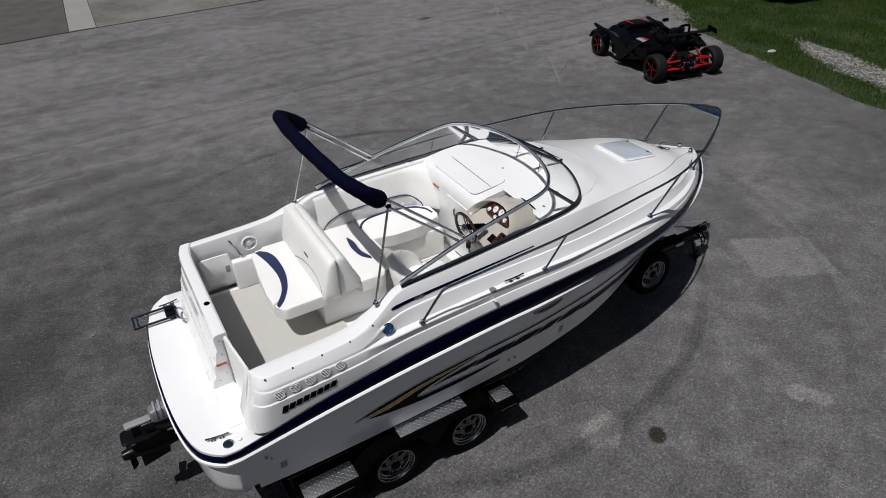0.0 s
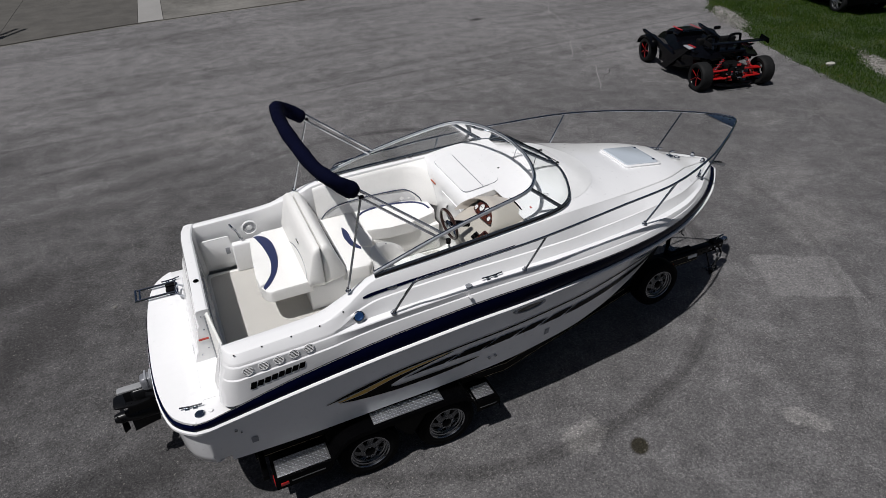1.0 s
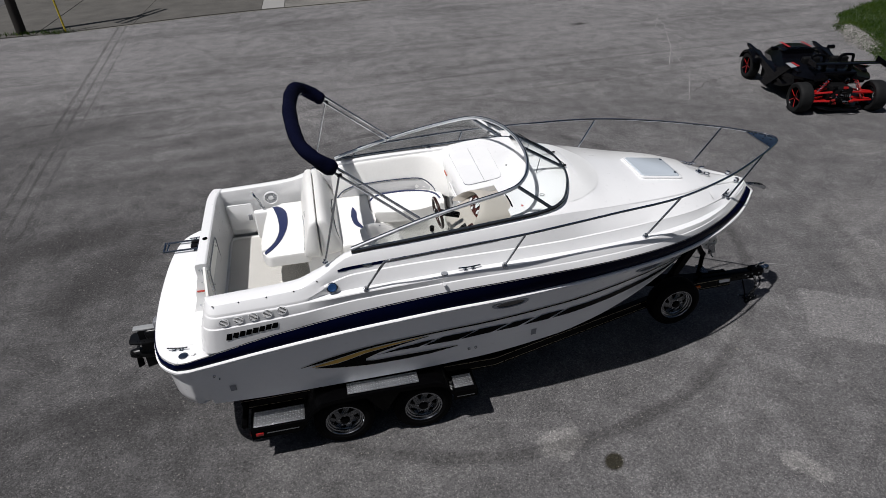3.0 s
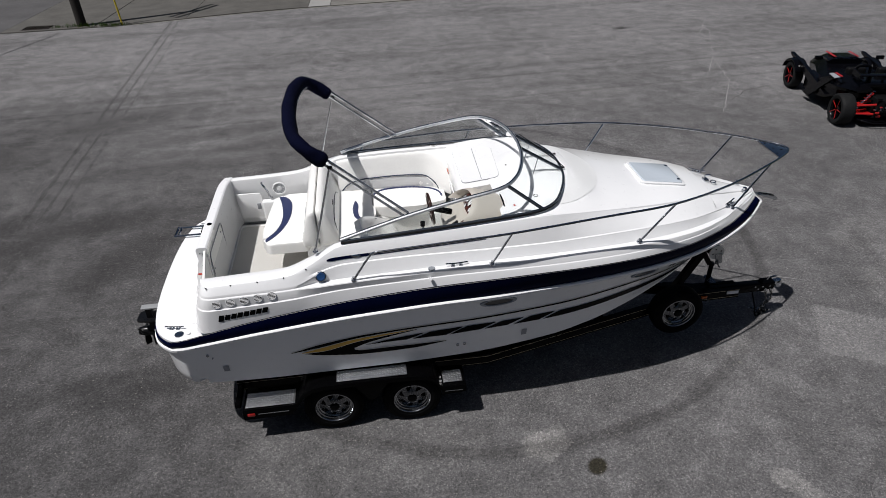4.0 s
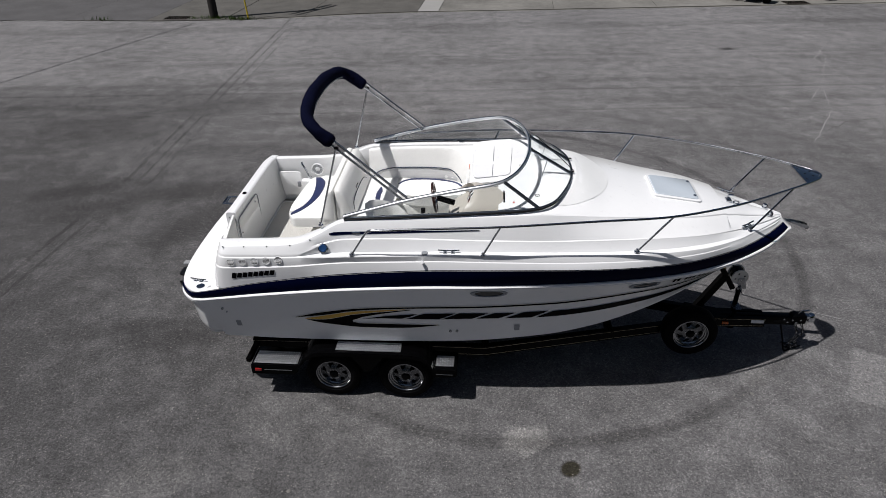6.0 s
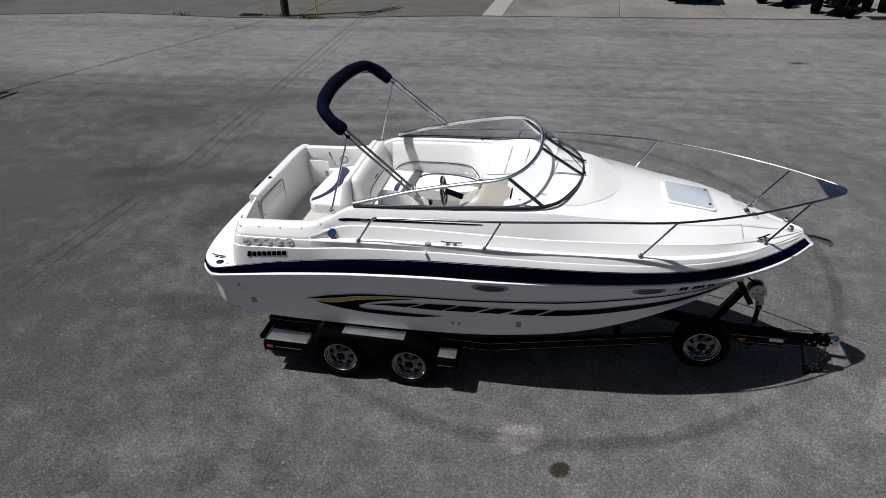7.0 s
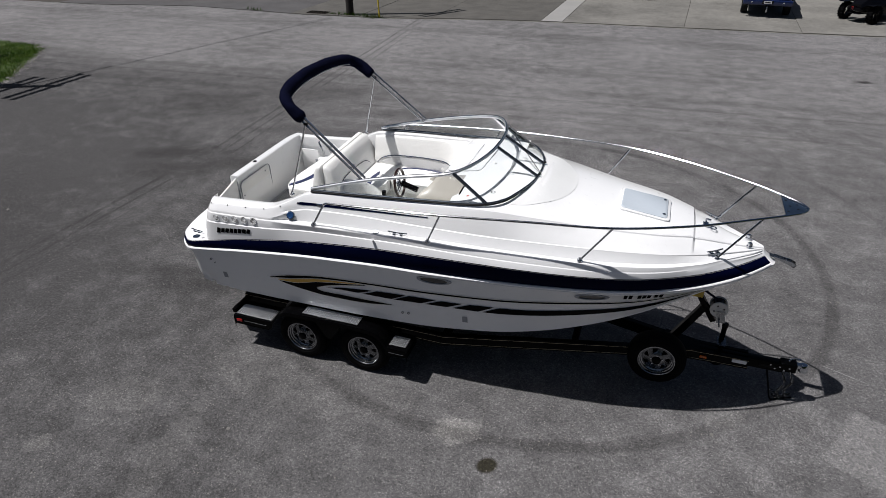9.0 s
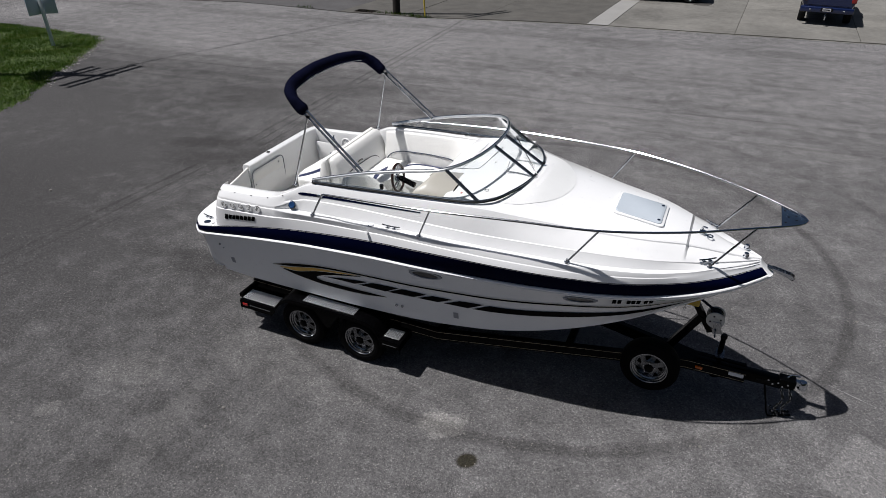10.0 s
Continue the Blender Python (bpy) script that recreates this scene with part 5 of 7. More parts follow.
        part("nut", lathed([(0.009, -0.076), (0.009, -0.090), (0, -0.092)], m @ Matrix.Translation((0.067 * math.cos(a), 0, 0.067 * math.sin(a))), 6), STEEL, tyre)
    return tyre


HUB_Z = 0.334
for s in (-1, 1):
    turn = 0 if s < 0 else 180
    for x in (-0.44, 0.425):
        wheel(pose(x, s * 1.115, HUB_Z, 0, 0, turn), trailer)
    # fender: a bent sheet with steps fore and aft
    prof = [(-1.40, 0.36), (-1.405, 0.49), (-1.38, 0.505), (-0.86, 0.505), (-0.82, 0.53), (-0.74, 0.64), (-0.64, 0.705), (-0.52, 0.728), (-0.2, 0.735), (0.2, 0.735), (0.5, 0.728), (0.62, 0.705), (0.70, 0.64), (0.745, 0.55), (0.77, 0.525), (1.01, 0.52), (1.03, 0.505), (1.03, 0.42)]
    bm = bmesh.new()
    rows = []
    for x, z in prof:
        rows.append([(x, s * y, z + dz) for y, dz in ((0.93, -0.06), (0.935, -0.004), (0.95, 0.0), (1.24, 0.0), (1.265, -0.006), (1.272, -0.02), (1.272, -0.055), (1.265, -0.055), (1.255, -0.012), (0.945, -0.012))])
    grid(bm, rows)
    fender = part("fender", bm, BLACK, trailer, "black steel tandem fender", 35)
    # outer skirts: below the aft step, between the wheels, below the front step
    for pts in ([(-1.40, 0.36), (-0.90, 0.36), (-0.84, 0.42), (-0.84, 0.50), (-1.40, 0.50)], [(-0.22, 0.72), (0.20, 0.72), (0.12, 0.60), (0.02, 0.45), (-0.04, 0.45), (-0.14, 0.60)], [(0.76, 0.40), (1.02, 0.42), (1.02, 0.51), (0.75, 0.52)]):
        part("skirt", prismed(pts, s * 1.262 - 0.004, s * 1.262 + 0.004, 0, Matrix(((1, 0, 0, 0), (0, 0, 1, 0), (0, 1, 0, 0), (0, 0, 0, 1)))), BLACK, fender)
    for x0, x1, y0, y1, z in ((-1.375, -0.845, 1.03, 1.245, 0.507), (-0.375, 0.385, 1.075, 1.235, 0.739), (0.78, 0.995, 1.02, 1.205, 0.523)):
        pad_ob = part("step_plate", boxed((x0, min(s * y0, s * y1), z), (x1, max(s * y0, s * y1), z + 0.006), 0.002), PLATE, fender, "bright diamond tread plate")
        bm = bmesh.new()
        nx, ny = int((x1 - x0) / 0.03), int((y1 - y0) / 0.03)
        for i in range(nx):
            for j in range(ny):
                cx, cy = x0 + 0.018 + 0.03 * i, s * (y0 + 0.018 + 0.03 * j)
                d = 0.008 if (i + j) % 2 else -0.008
                q = [bm.verts.new((cx + dx, cy + dy, z + 0.006 + dz)) for dx, dy, dz in ((-0.013, -d * 1.3, 0), (0.003, 0.005, 0), (0.013, d * 1.3, 0), (-0.003, -0.005, 0), (0, 0, 0.007))]
                for a, b in ((0, 1), (1, 2), (2, 3), (3, 0)):
                    bm.faces.new((q[a], q[b], q[4]))
        tagged(part("treads", bm, TREAD, pad_ob, smooth=0), kind="stuff")
    part("tail_lamp", boxed((-1.412, s * 1.20 - 0.05, 0.40), (-1.40, s * 1.20 + 0.05, 0.46), 0.003), RED, fender)
    part("side_lamp", boxed((-1.36, s * 1.268 - 0.012, 0.41), (-1.28, s * 1.268 + 0.012, 0.45), 0.004), RED, fender)
    part("skirt_trim", boxed((-1.25, s * 1.268 - 0.003, 0.425), (-0.92, s * 1.268 + 0.003, 0.435)), ALLOY, fender)
    part("skirt_trim", boxed((0.79, s * 1.268 - 0.003, 0.452), (0.99, s * 1.268 + 0.003, 0.46)), ALLOY, fender)
    # main rail, bent in to the tongue
    path = [(-1.52, 0.80), (1.35, 0.80), (4.25, 0.075), (4.9, 0.06)]
    bm = bmesh.new()
    rows = []
    for x, y in path:
        rows.append([(x, s * (y + dy), z) for dy, z in ((-0.035, 0.38), (0.035, 0.38), (0.035, 0.52), (-0.035, 0.52))])
    vs = grid(bm, rows, close_v=True)
    bm.faces.new(vs[0])
    bm.faces.new(vs[-1])
    rail = part("frame_rail", bm, BLACK, trailer, "black boxed frame rail with gold pinstripes", 20)
    for z in (0.40, 0.50):
        bm = bmesh.new()
        grid(bm, [[(x, s * (y + 0.037), z), (x, s * (y + 0.037), z + 0.0045)] for x, y in path])
        part("pinstripe", bm, GOLD_LINE, rail)
    # bunk boards under the hull
    part("bunk", boxed((-1.5, s * 0.55 - 0.06, 0.64), (1.9, s * 0.55 + 0.06, 0.70), 0.01), BLACK, trailer)
    for x in (-1.4, -0.5, 0.5, 1.6):
        part("bracket", boxed((x - 0.03, s * 0.55 - 0.03, 0.50), (x + 0.03, s * 0.55 + 0.03, 0.65)), BLACK, trailer)
    for x in (-0.44, 0.425):
        part("hanger", boxed((x - 0.05, s * 0.85 - 0.04, 0.30), (x + 0.05, s * 0.85 + 0.04, 0.42), 0.01), BLACK, trailer)
    part("rear_bracket", boxed((-1.50, s * 0.98 - 0.19, 0.44), (-1.44, s * 0.98 + 0.19, 0.50), 0.01), BLACK, trailer)
    part("side_marker", boxed((4.36, s * 0.116 - 0.012, 0.435), (4.44, s * 0.116 + 0.012, 0.465), 0.004), AMBER, trailer)
for x in (-1.48, 0.0, 1.35, 2.9):
    w = 0.8 if x < 1.4 else 0.42
    part("cross_member", boxed((x - 0.04, -w, 0.40), (x + 0.04, w, 0.50), 0.006), BLACK, trailer)
for x in (-0.44, 0.425):
    part("axle", tubed([(x, -1.05, HUB_Z), (x, 1.05, HUB_Z)], 0.035, 10), BLACK, trailer)
part("tongue", boxed((4.2, -0.055, 0.40), (5.31, 0.055, 0.52), 0.006), BLACK, trailer, "black box tongue")
part("cross_plate", prismed([(3.95, -0.20), (4.35, -0.09), (4.35, 0.09), (3.95, 0.20)], 0.52, 0.53), BLACK, trailer)
# coupler and chains
coupler = part("coupler", boxed((5.24, -0.065, 0.42), (5.42, 0.065, 0.545), 0.02, 3), BLACK, trailer, "black coupler with a bright zinc ball socket", 40)
part("socket", lathed([(0.0, 0.095), (0.035, 0.085), (0.052, 0.05), (0.055, 0.0), (0.05, -0.01), (0.0, -0.01)], pose(5.49, 0, 0.455), 20, "z"), STEEL, coupler)
part("nose", boxed((5.39, -0.035, 0.475), (5.50, 0.035, 0.535), 0.012, 3), STEEL, coupler)
part("latch", tubed([(5.33, 0, 0.545), (5.36, 0, 0.585), (5.44, 0, 0.60)], 0.012, 8), STEEL, coupler)
for k in range(5):
    part("bolt", lathed([(0.011, 0), (0.011, 0.008), (0, 0.01)], pose(5.14 + 0.05 * k, -0.057 - (0.008 if k > 1 else 0), 0.49 - 0.04 * (k % 2), 90, 0, 0), 8, "z"), STEEL, coupler)
part("maker_plate", boxed((5.02, -0.060, 0.445), (5.22, -0.056, 0.475)), PLASTIC, coupler)
part("serial_plate", boxed((4.72, -0.106, 0.45), (4.88, -0.100, 0.495)), plain("plate_white", (0.75, 0.75, 0.75), 0.4), trailer)
rnd = random.Random(4)
for path in ([(5.22, -0.07, 0.42), (5.26, -0.09, 0.28), (5.22, -0.08, 0.14), (5.27, -0.06, 0.016), (5.21, 0.0, 0.016), (5.28, 0.03, 0.016), (5.20, 0.07, 0.016)], [(5.30, -0.06, 0.42), (5.34, -0.07, 0.30), (5.29, -0.06, 0.16), (5.35, -0.03, 0.016), (5.30, 0.04, 0.016), (5.38, 0.06, 0.016)]):
    chain = None
    pts = spline([(x + 0.07, y, z) for x, y, z in path], 7)
    for i, p in enumerate(pts):
        d = (pts[min(i + 1, len(pts) - 1)] - pts[max(i - 1, 0)]).normalized()
        q = d.to_track_quat("X", "Z").to_matrix().to_4x4() @ Matrix.Rotation(radians(90 * (i % 2)), 4, "X")
        loop = [Matrix.Translation(p) @ q @ Vector((0.026 * math.cos(a), 0.013 * math.sin(a), 0)) for a in [2 * math.pi * j / 10 for j in range(11)]]
        link = part("safety_chain" if chain is None else "link", tubed(loop, 0.0045, 5, False), PLASTIC if i % 3 else STEEL, trailer if chain is None else chain, "hanging safety chain" if chain is None else "")
        chain = chain or link
part("wiring_plug", tubed(spline([(5.12, -0.06, 0.40), (5.18, -0.10, 0.20), (5.24, -0.10, 0.02), (5.36, -0.05, 0.02), (5.48, 0.0, 0.02)], 5), 0.01, 6), BLACK, trailer, "black wiring lead")
# tongue jack beside the tongue
jack = part("tongue_jack", tubed([(4.60, 0.20, 0.20), (4.60, 0.20, 0.74)], 0.03, 14), BLACK, trailer, "black tongue jack")
part("jack_cap", lathed([(0.038, 0), (0.038, 0.03), (0.03, 0.045), (0, 0.045)], pose(4.60, 0.20, 0.73), 14, "z"), PLASTIC, jack)
part("jack_bracket", prismed(rounded([(4.55, 0.06), (4.65, 0.06), (4.65, 0.25), (4.55, 0.25)], 0.03), 0.521, 0.533, 0.003), DISC, jack, "zinc plated jack bracket")
part("jack_foot", lathed([(0.0, 0.0), (0.07, 0.0), (0.07, 0.015), (0.03, 0.03), (0.0, 0.03)], pose(4.60, 0.20, 0.17), 18, "z"), BLACK, jack)
# winch post with bow stop
post = part("winch_post", tubed([(3.98, 0, 0.50), (4.29, 0, 1.10)], 0.058, 4), BLACK, trailer, "black winch post with a hand winch")
part("arm", tubed([(4.42, 0, 0.92), (4.14, 0, 1.36)], 0.045, 4), BLACK, post)
YELLOW = plain("roller_yellow", (0.45, 0.30, 0.03), 0.5, vary=0.15)
part("bow_roller", lathed([(0.065, -0.075), (0.05, 0), (0.065, 0.075)], pose(4.17, 0, 1.36), 18), YELLOW, post, "yellow rubber bow stop")
for s in (-1, 1):
    part("cheek", boxed((4.10, s * 0.085 - 0.005, 1.26), (4.24, s * 0.085 + 0.005, 1.43), 0.004), YELLOW, post)
drum = part("winch", lathed([(0.0, -0.092), (0.03, -0.092), (0.034, -0.087), (0.085, -0.085), (0.098, -0.088), (0.10, -0.085), (0.10, -0.072), (0.06, -0.07), (0.06, 0.05), (0.10, 0.052), (0.10, 0.06)], pose(4.44, 0, 1.13), 26), plain("winch_zinc", (0.55, 0.55, 0.53), 0.4, metal=0.3, vary=0.1), post, "zinc plated hand winch")
for k in range(4):
    part("hole", lathed([(0.011, -0.0875), (0.0, -0.0875)], pose(4.44 + 0.055 * math.cos(1.57 * k + 0.4), 0, 1.13 + 0.055 * math.sin(1.57 * k + 0.4)), 10), BLACK, drum)
part("strap_roll", lathed([(0.085, -0.065), (0.085, 0.048)], pose(4.44, 0, 1.13), 22), BLACK, drum)
part("side_plate", prismed([(4.44, 0.96), (4.54, 0.98), (4.50, 1.12), (4.42, 1.12)], -0.102, -0.096, 0, Matrix(((1, 0, 0, 0), (0, 0, 1, 0), (0, 1, 0, 0), (0, 0, 0, 1)))), ALLOY, drum)
part("crank", tubed([(4.46, -0.10, 1.02), (4.46, -0.12, 1.02), (4.47, -0.125, 0.96), (4.47, -0.17, 0.96)], 0.009, 6), DARK_FRAME, drum)
part("strap", boxed((4.16, -0.025, 1.425), (4.42, 0.025, 1.431), m=pose(0, 0, 0)), CANVAS, post).matrix_basis = Matrix.Translation((4.42, 0, 1.21)) @ Matrix.Rotation(radians(32), 4, "Y") @ Matrix.Translation((-4.42, 0, -1.43))
for k in range(6):
    part("link", tubed([(4.10 + 0.004 * math.sin(k) + (0.012 * math.cos(a) if k % 2 else 0), -0.06 + (0.012 * math.cos(a) if not k % 2 else 0), 1.36 - 0.035 * k + 0.022 * math.sin(a)) for a in [2 * math.pi * j / 10 for j in range(11)]], 0.004, 5, False), STEEL, post)
# spare wheel on the tongue
wheel(pose(3.865, -0.375, 0.525, 0, 0, 0), trailer, "spare_wheel")
part("spare_bracket", boxed((3.78, -0.38, 0.44), (3.86, -0.10, 0.52), 0.006), BLACK, trailer)


# ---- ground ----
def blot(nt, co, cx, cy, rx, ry, turn=0.0, soft=0.35):
    """A soft-edged oval mask round a place on the ground."""
    m = nt.nodes.new("ShaderNodeMapping")
    m.vector_type = "TEXTURE"
    m.inputs["Location"].default_value = (cx, cy, 0)
    m.inputs["Rotation"].default_value = (0, 0, radians(turn))
    m.inputs["Scale"].default_value = (rx, ry, 1)
    nt.links.new(co, m.inputs[0])
    v = nt.nodes.new("ShaderNodeVectorMath")
    v.operation = "LENGTH"
    nt.links.new(m.outputs[0], v.inputs[0])
    r = nt.nodes.new("ShaderNodeMapRange")
    r.interpolation_type = "SMOOTHSTEP"
    r.inputs["From Min"].default_value, r.inputs["From Max"].default_value = 1 + soft, 1 - soft
    nt.links.new(v.outputs["Value"], r.inputs["Value"])
    return r.outputs[0]


ASPHALT, at, ab = node_mat("asphalt", (0.085, 0.083, 0.082), 0.9)
ab.inputs["Specular IOR Level"].default_value = 0.06
gco = coords(at)
flat = at.nodes.new("ShaderNodeVectorMath")
flat.operation = "MULTIPLY"
flat.inputs[1].default_value = (1, 1, 0)
at.links.new(gco, flat.inputs[0])
gco = flat.outputs[0]
wob = add(at, "TexNoise", Scale=3.0, Detail=7, Roughness=0.72)
at.links.new(gco, wob.inputs["Vector"])
shift = at.nodes.new("ShaderNodeVectorMath")
shift.operation = "MULTIPLY_ADD"
shift.inputs[1].default_value = (0.6, 0.6, 0)
at.links.new(wob.outputs["Color"], shift.inputs[0])
off = at.nodes.new("ShaderNodeVectorMath")
off.operation = "ADD"
off.inputs[1].default_value = (-0.3, -0.3, 0)
at.links.new(gco, off.inputs[0])
at.links.new(off.outputs[0], shift.inputs[2])
wco = shift.outputs[0]
stretch = at.nodes.new("ShaderNodeMapping")
stretch.inputs["Scale"].default_value = (0.28, 1.0, 1)
stretch.inputs["Rotation"].default_value = (0, 0, radians(-6))
at.links.new(gco, stretch.inputs[0])
wisp = at.nodes.new("ShaderNodeMapping")
wisp.inputs["Scale"].default_value = (0.06, 1.0, 1)
wisp.inputs["Rotation"].default_value = (0, 0, radians(-7))
at.links.new(gco, wisp.inputs[0])
broad = noise_tex(at, gco, 0.16, 5, 0.6)
streak = noise_tex(at, wisp.outputs[0], 2.6, 6, 0.7)
drift = noise_tex(at, stretch.outputs[0], 0.9, 6, 0.7)
mott = noise_tex(at, gco, 2.2, 8, 0.75)
speck = noise_tex(at, gco, 30, 4, 0.8)
grain = noise_tex(at, gco, 88, 4, 0.85)
fine = noise_tex(at, gco, 160, 2, 0.7)
tone = calc(at, "ADD", calc(at, "ADD", calc(at, "MULTIPLY", broad, 0.32), calc(at, "MULTIPLY", drift, 0.08)), calc(at, "ADD", calc(at, "MULTIPLY", streak, 0.08), calc(at, "MULTIPLY", mott, 0.52)))
sep = at.nodes.new("ShaderNodeSeparateXYZ")
at.links.new(gco, sep.inputs[0])


def span(value, a, b):
    """Nought to one, smoothly, between two places."""
    r = at.nodes.new("ShaderNodeMapRange")
    r.interpolation_type = "SMOOTHSTEP"
    r.inputs["From Min"].default_value, r.inputs["From Max"].default_value = a, b
    at.links.new(value, r.inputs["Value"])
    return r.outputs[0]


# the tone runs paler over the road and open yard, darker at the left
uneven = calc(at, "MAXIMUM", calc(at, "MULTIPLY", calc(at, "MULTIPLY", span(sep.outputs[1], 2.5, 10.5), 0.97), calc(at, "MAXIMUM", span(sep.outputs[0], -12.0, -3.0), span(sep.outputs[1], 8.0, 12.0))), calc(at, "MULTIPLY", span(sep.outputs[0], -1.0, 4.0), 0.55))
uneven = calc(at, "SUBTRACT", uneven, calc(at, "MULTIPLY", calc(at, "MULTIPLY", span(sep.outputs[0], -3.0, -8.5), span(sep.outputs[1], 8.0, 3.0)), 0.42))
tone = calc(at, "ADD", tone, calc(at, "MULTIPLY", calc(at, "SUBTRACT", uneven, 0.64), 0.18))
col = ramp(at, tone, [(0.34, (0.072, 0.0705, 0.0715)), (0.5, (0.133, 0.130, 0.132)), (0.66, (0.224, 0.219, 0.222))])
# light scuffed patches
light_sum = None
for cx, cy, rx, ry, turn, k in ((1.87, -1.71, 0.27, 0.18, 30, 0.75), (4.29, -2.54, 0.27, 0.15, -50, 0.8), (-1.1, 9.0, 0.55, 0.8, 30, 0.22), (-2.06, -2.63, 0.45, 0.3, 20, 0.2), (-2.42, -3.56, 0.13, 0.15, 0, 0.35), (7.9, 0.6, 0.9, 0.5, 30, 0.25), (4.75, -0.43, 0.28, 0.14, 40, 0.25), (-0.95, -3.4, 0.2, 1.1, 8, 0.12), (-0.2, -1.6, 1.4, 0.5, 0, 0.12), (2.5, 6.2, 1.6, 0.35, 5, 0.15), (10.5, 4.3, 0.7, 0.4, 0, 0.22), (12.3, 4.0, 0.6, 0.35, 0, 0.22), (6.0, 9.4, 0.9, 0.3, 0, 0.2), (4.3, 12.6, 0.5, 0.25, 0, 0.2), (8.5, 2.0, 1.1, 0.5, 20, 0.18)):
    f = calc(at, "MULTIPLY", blot(at, wco, cx, cy, rx, ry, turn, 0.16), k)
    light_sum = f if light_sum is None else calc(at, "MAXIMUM", light_sum, f)
col = mixed(at, calc(at, "MULTIPLY", light_sum, calc(at, "SUBTRACT", calc(at, "MULTIPLY", calc(at, "ADD", mott, calc(at, "MULTIPLY", grain, 0.6)), 1.7), 0.45)), col, (0.25, 0.243, 0.238))
# a repaired square with a clear, ragged edge
slight = at.nodes.new("ShaderNodeVectorMath")
slight.operation = "MULTIPLY_ADD"
slight.inputs[1].default_value = (0.22, 0.22, 0)
at.links.new(wob.outputs["Color"], slight.inputs[0])
at.links.new(gco, slight.inputs[2])
for cx, cy, rx, ry, turn, k in ((6.50, -0.50, 0.60, 0.50, -27, 0.42), (5.55, 0.12, 0.16, 0.30, 60, 0.2)):
    spot = at.nodes.new("ShaderNodeMapping")
    spot.vector_type = "TEXTURE"
    spot.inputs["Location"].default_value = (cx + 0.11, cy + 0.11, 0)
    spot.inputs["Rotation"].default_value = (0, 0, radians(turn))
    spot.inputs["Scale"].default_value = (rx, ry, 1)
    at.links.new(slight.outputs[0], spot.inputs[0])
    sx = at.nodes.new("ShaderNodeSeparateXYZ")
    at.links.new(spot.outputs[0], sx.inputs[0])
    reach = calc(at, "MAXIMUM", calc(at, "ABSOLUTE", sx.outputs[0]), calc(at, "ABSOLUTE", sx.outputs[1]))
    col = mixed(at, calc(at, "MULTIPLY", span(reach, 1.07, 0.97), calc(at, "MULTIPLY", calc(at, "ADD", mott, 0.5), k)), col, (0.26, 0.255, 0.255))
# dark stains and worn tracks
dark_sum = None
for cx, cy, rx, ry, turn, k in ((-6.3, 3.1, 0.9, 0.45, 20, 0.42), (-6.9, 3.8, 0.9, 0.35, 20, 0.48), (-2.9, -0.35, 0.65, 0.22, 10, 0.35), (-4.0, 2.7, 1.0, 0.5, 60, 0.5), (-8.5, 7.0, 1.5, 0.9, 0, 0.3), (8.64, 15.59, 0.22, 0.14, 0, 0.8), (-6.0, 9.0, 1.8, 0.6, 20, 0.28), (12.0, 0.0, 3.0, 2.0, 20, 0.28), (-3.2, 8.0, 1.7, 0.3, 12, 0.34), (-2.4, 7.1, 1.4, 0.22, 10, 0.3), (-4.9, 3.9, 1.2, 0.4, 15, 0.5), (-4.3, 6.1, 1.5, 0.3, 8, 0.25), (-3.4, -0.2, 1.0, 0.18, 14, 0.3), (-9.0, -1.0, 3.0, 2.5, 0, 0.25)):
    f = calc(at, "MULTIPLY", calc(at, "MULTIPLY", blot(at, wco, cx, cy, rx, ry, turn, 0.7), calc(at, "ADD", mott, 0.55)), k)
    dark_sum = f if dark_sum is None else calc(at, "MAXIMUM", dark_sum, f)
def band(dist, half, k):
    """A soft stripe where a distance is near nought."""
    r = at.nodes.new("ShaderNodeMapRange")
    r.interpolation_type = "SMOOTHSTEP"
    r.inputs["From Min"].default_value, r.inputs["From Max"].default_value = half, half * 0.25
    at.links.new(calc(at, "ABSOLUTE", dist), r.inputs["Value"])
    return calc(at, "MULTIPLY", r.outputs[0], k)


# a turning circle left by a tyre
dx, dy = calc(at, "SUBTRACT", sep.outputs[0], 1.6), calc(at, "SUBTRACT", sep.outputs[1], 2.85)
rad = calc(at, "SQRT", calc(at, "ADD", calc(at, "MULTIPLY", dx, dx), calc(at, "MULTIPLY", dy, dy)))
fade = calc(at, "MULTIPLY", noise_tex(at, gco, 0.5, 3), 1.3)
arcs = calc(at, "MAXIMUM", band(calc(at, "SUBTRACT", rad, 4.62), 0.14, 0.58), band(calc(at, "SUBTRACT", rad, 6.4), 0.11, 0.22))
near_arc = at.nodes.new("ShaderNodeMapRange")
near_arc.inputs["From Min"].default_value, near_arc.inputs["From Max"].default_value = -2.5, 1.0
at.links.new(sep.outputs[0], near_arc.inputs["Value"])
arcs = calc(at, "MULTIPLY", calc(at, "MULTIPLY", arcs, fade), near_arc.outputs[0])
dark_sum = calc(at, "MAXIMUM", dark_sum, arcs)
# straight wheel tracks across the yard, bending slightly
ahead = calc(at, "MAXIMUM", calc(at, "SUBTRACT", sep.outputs[1], 4.5), 0.0)
lane = calc(at, "ADD", sep.outputs[0], calc(at, "MULTIPLY", ahead, 0.092))
for x0, w, k in ((-6.27, 0.07, 0.6), (-6.0, 0.055, 0.55), (-5.72, 0.05, 0.4)):
    dark_sum = calc(at, "MAXIMUM", dark_sum, calc(at, "MULTIPLY", band(calc(at, "SUBTRACT", lane, x0), w, k), fade))
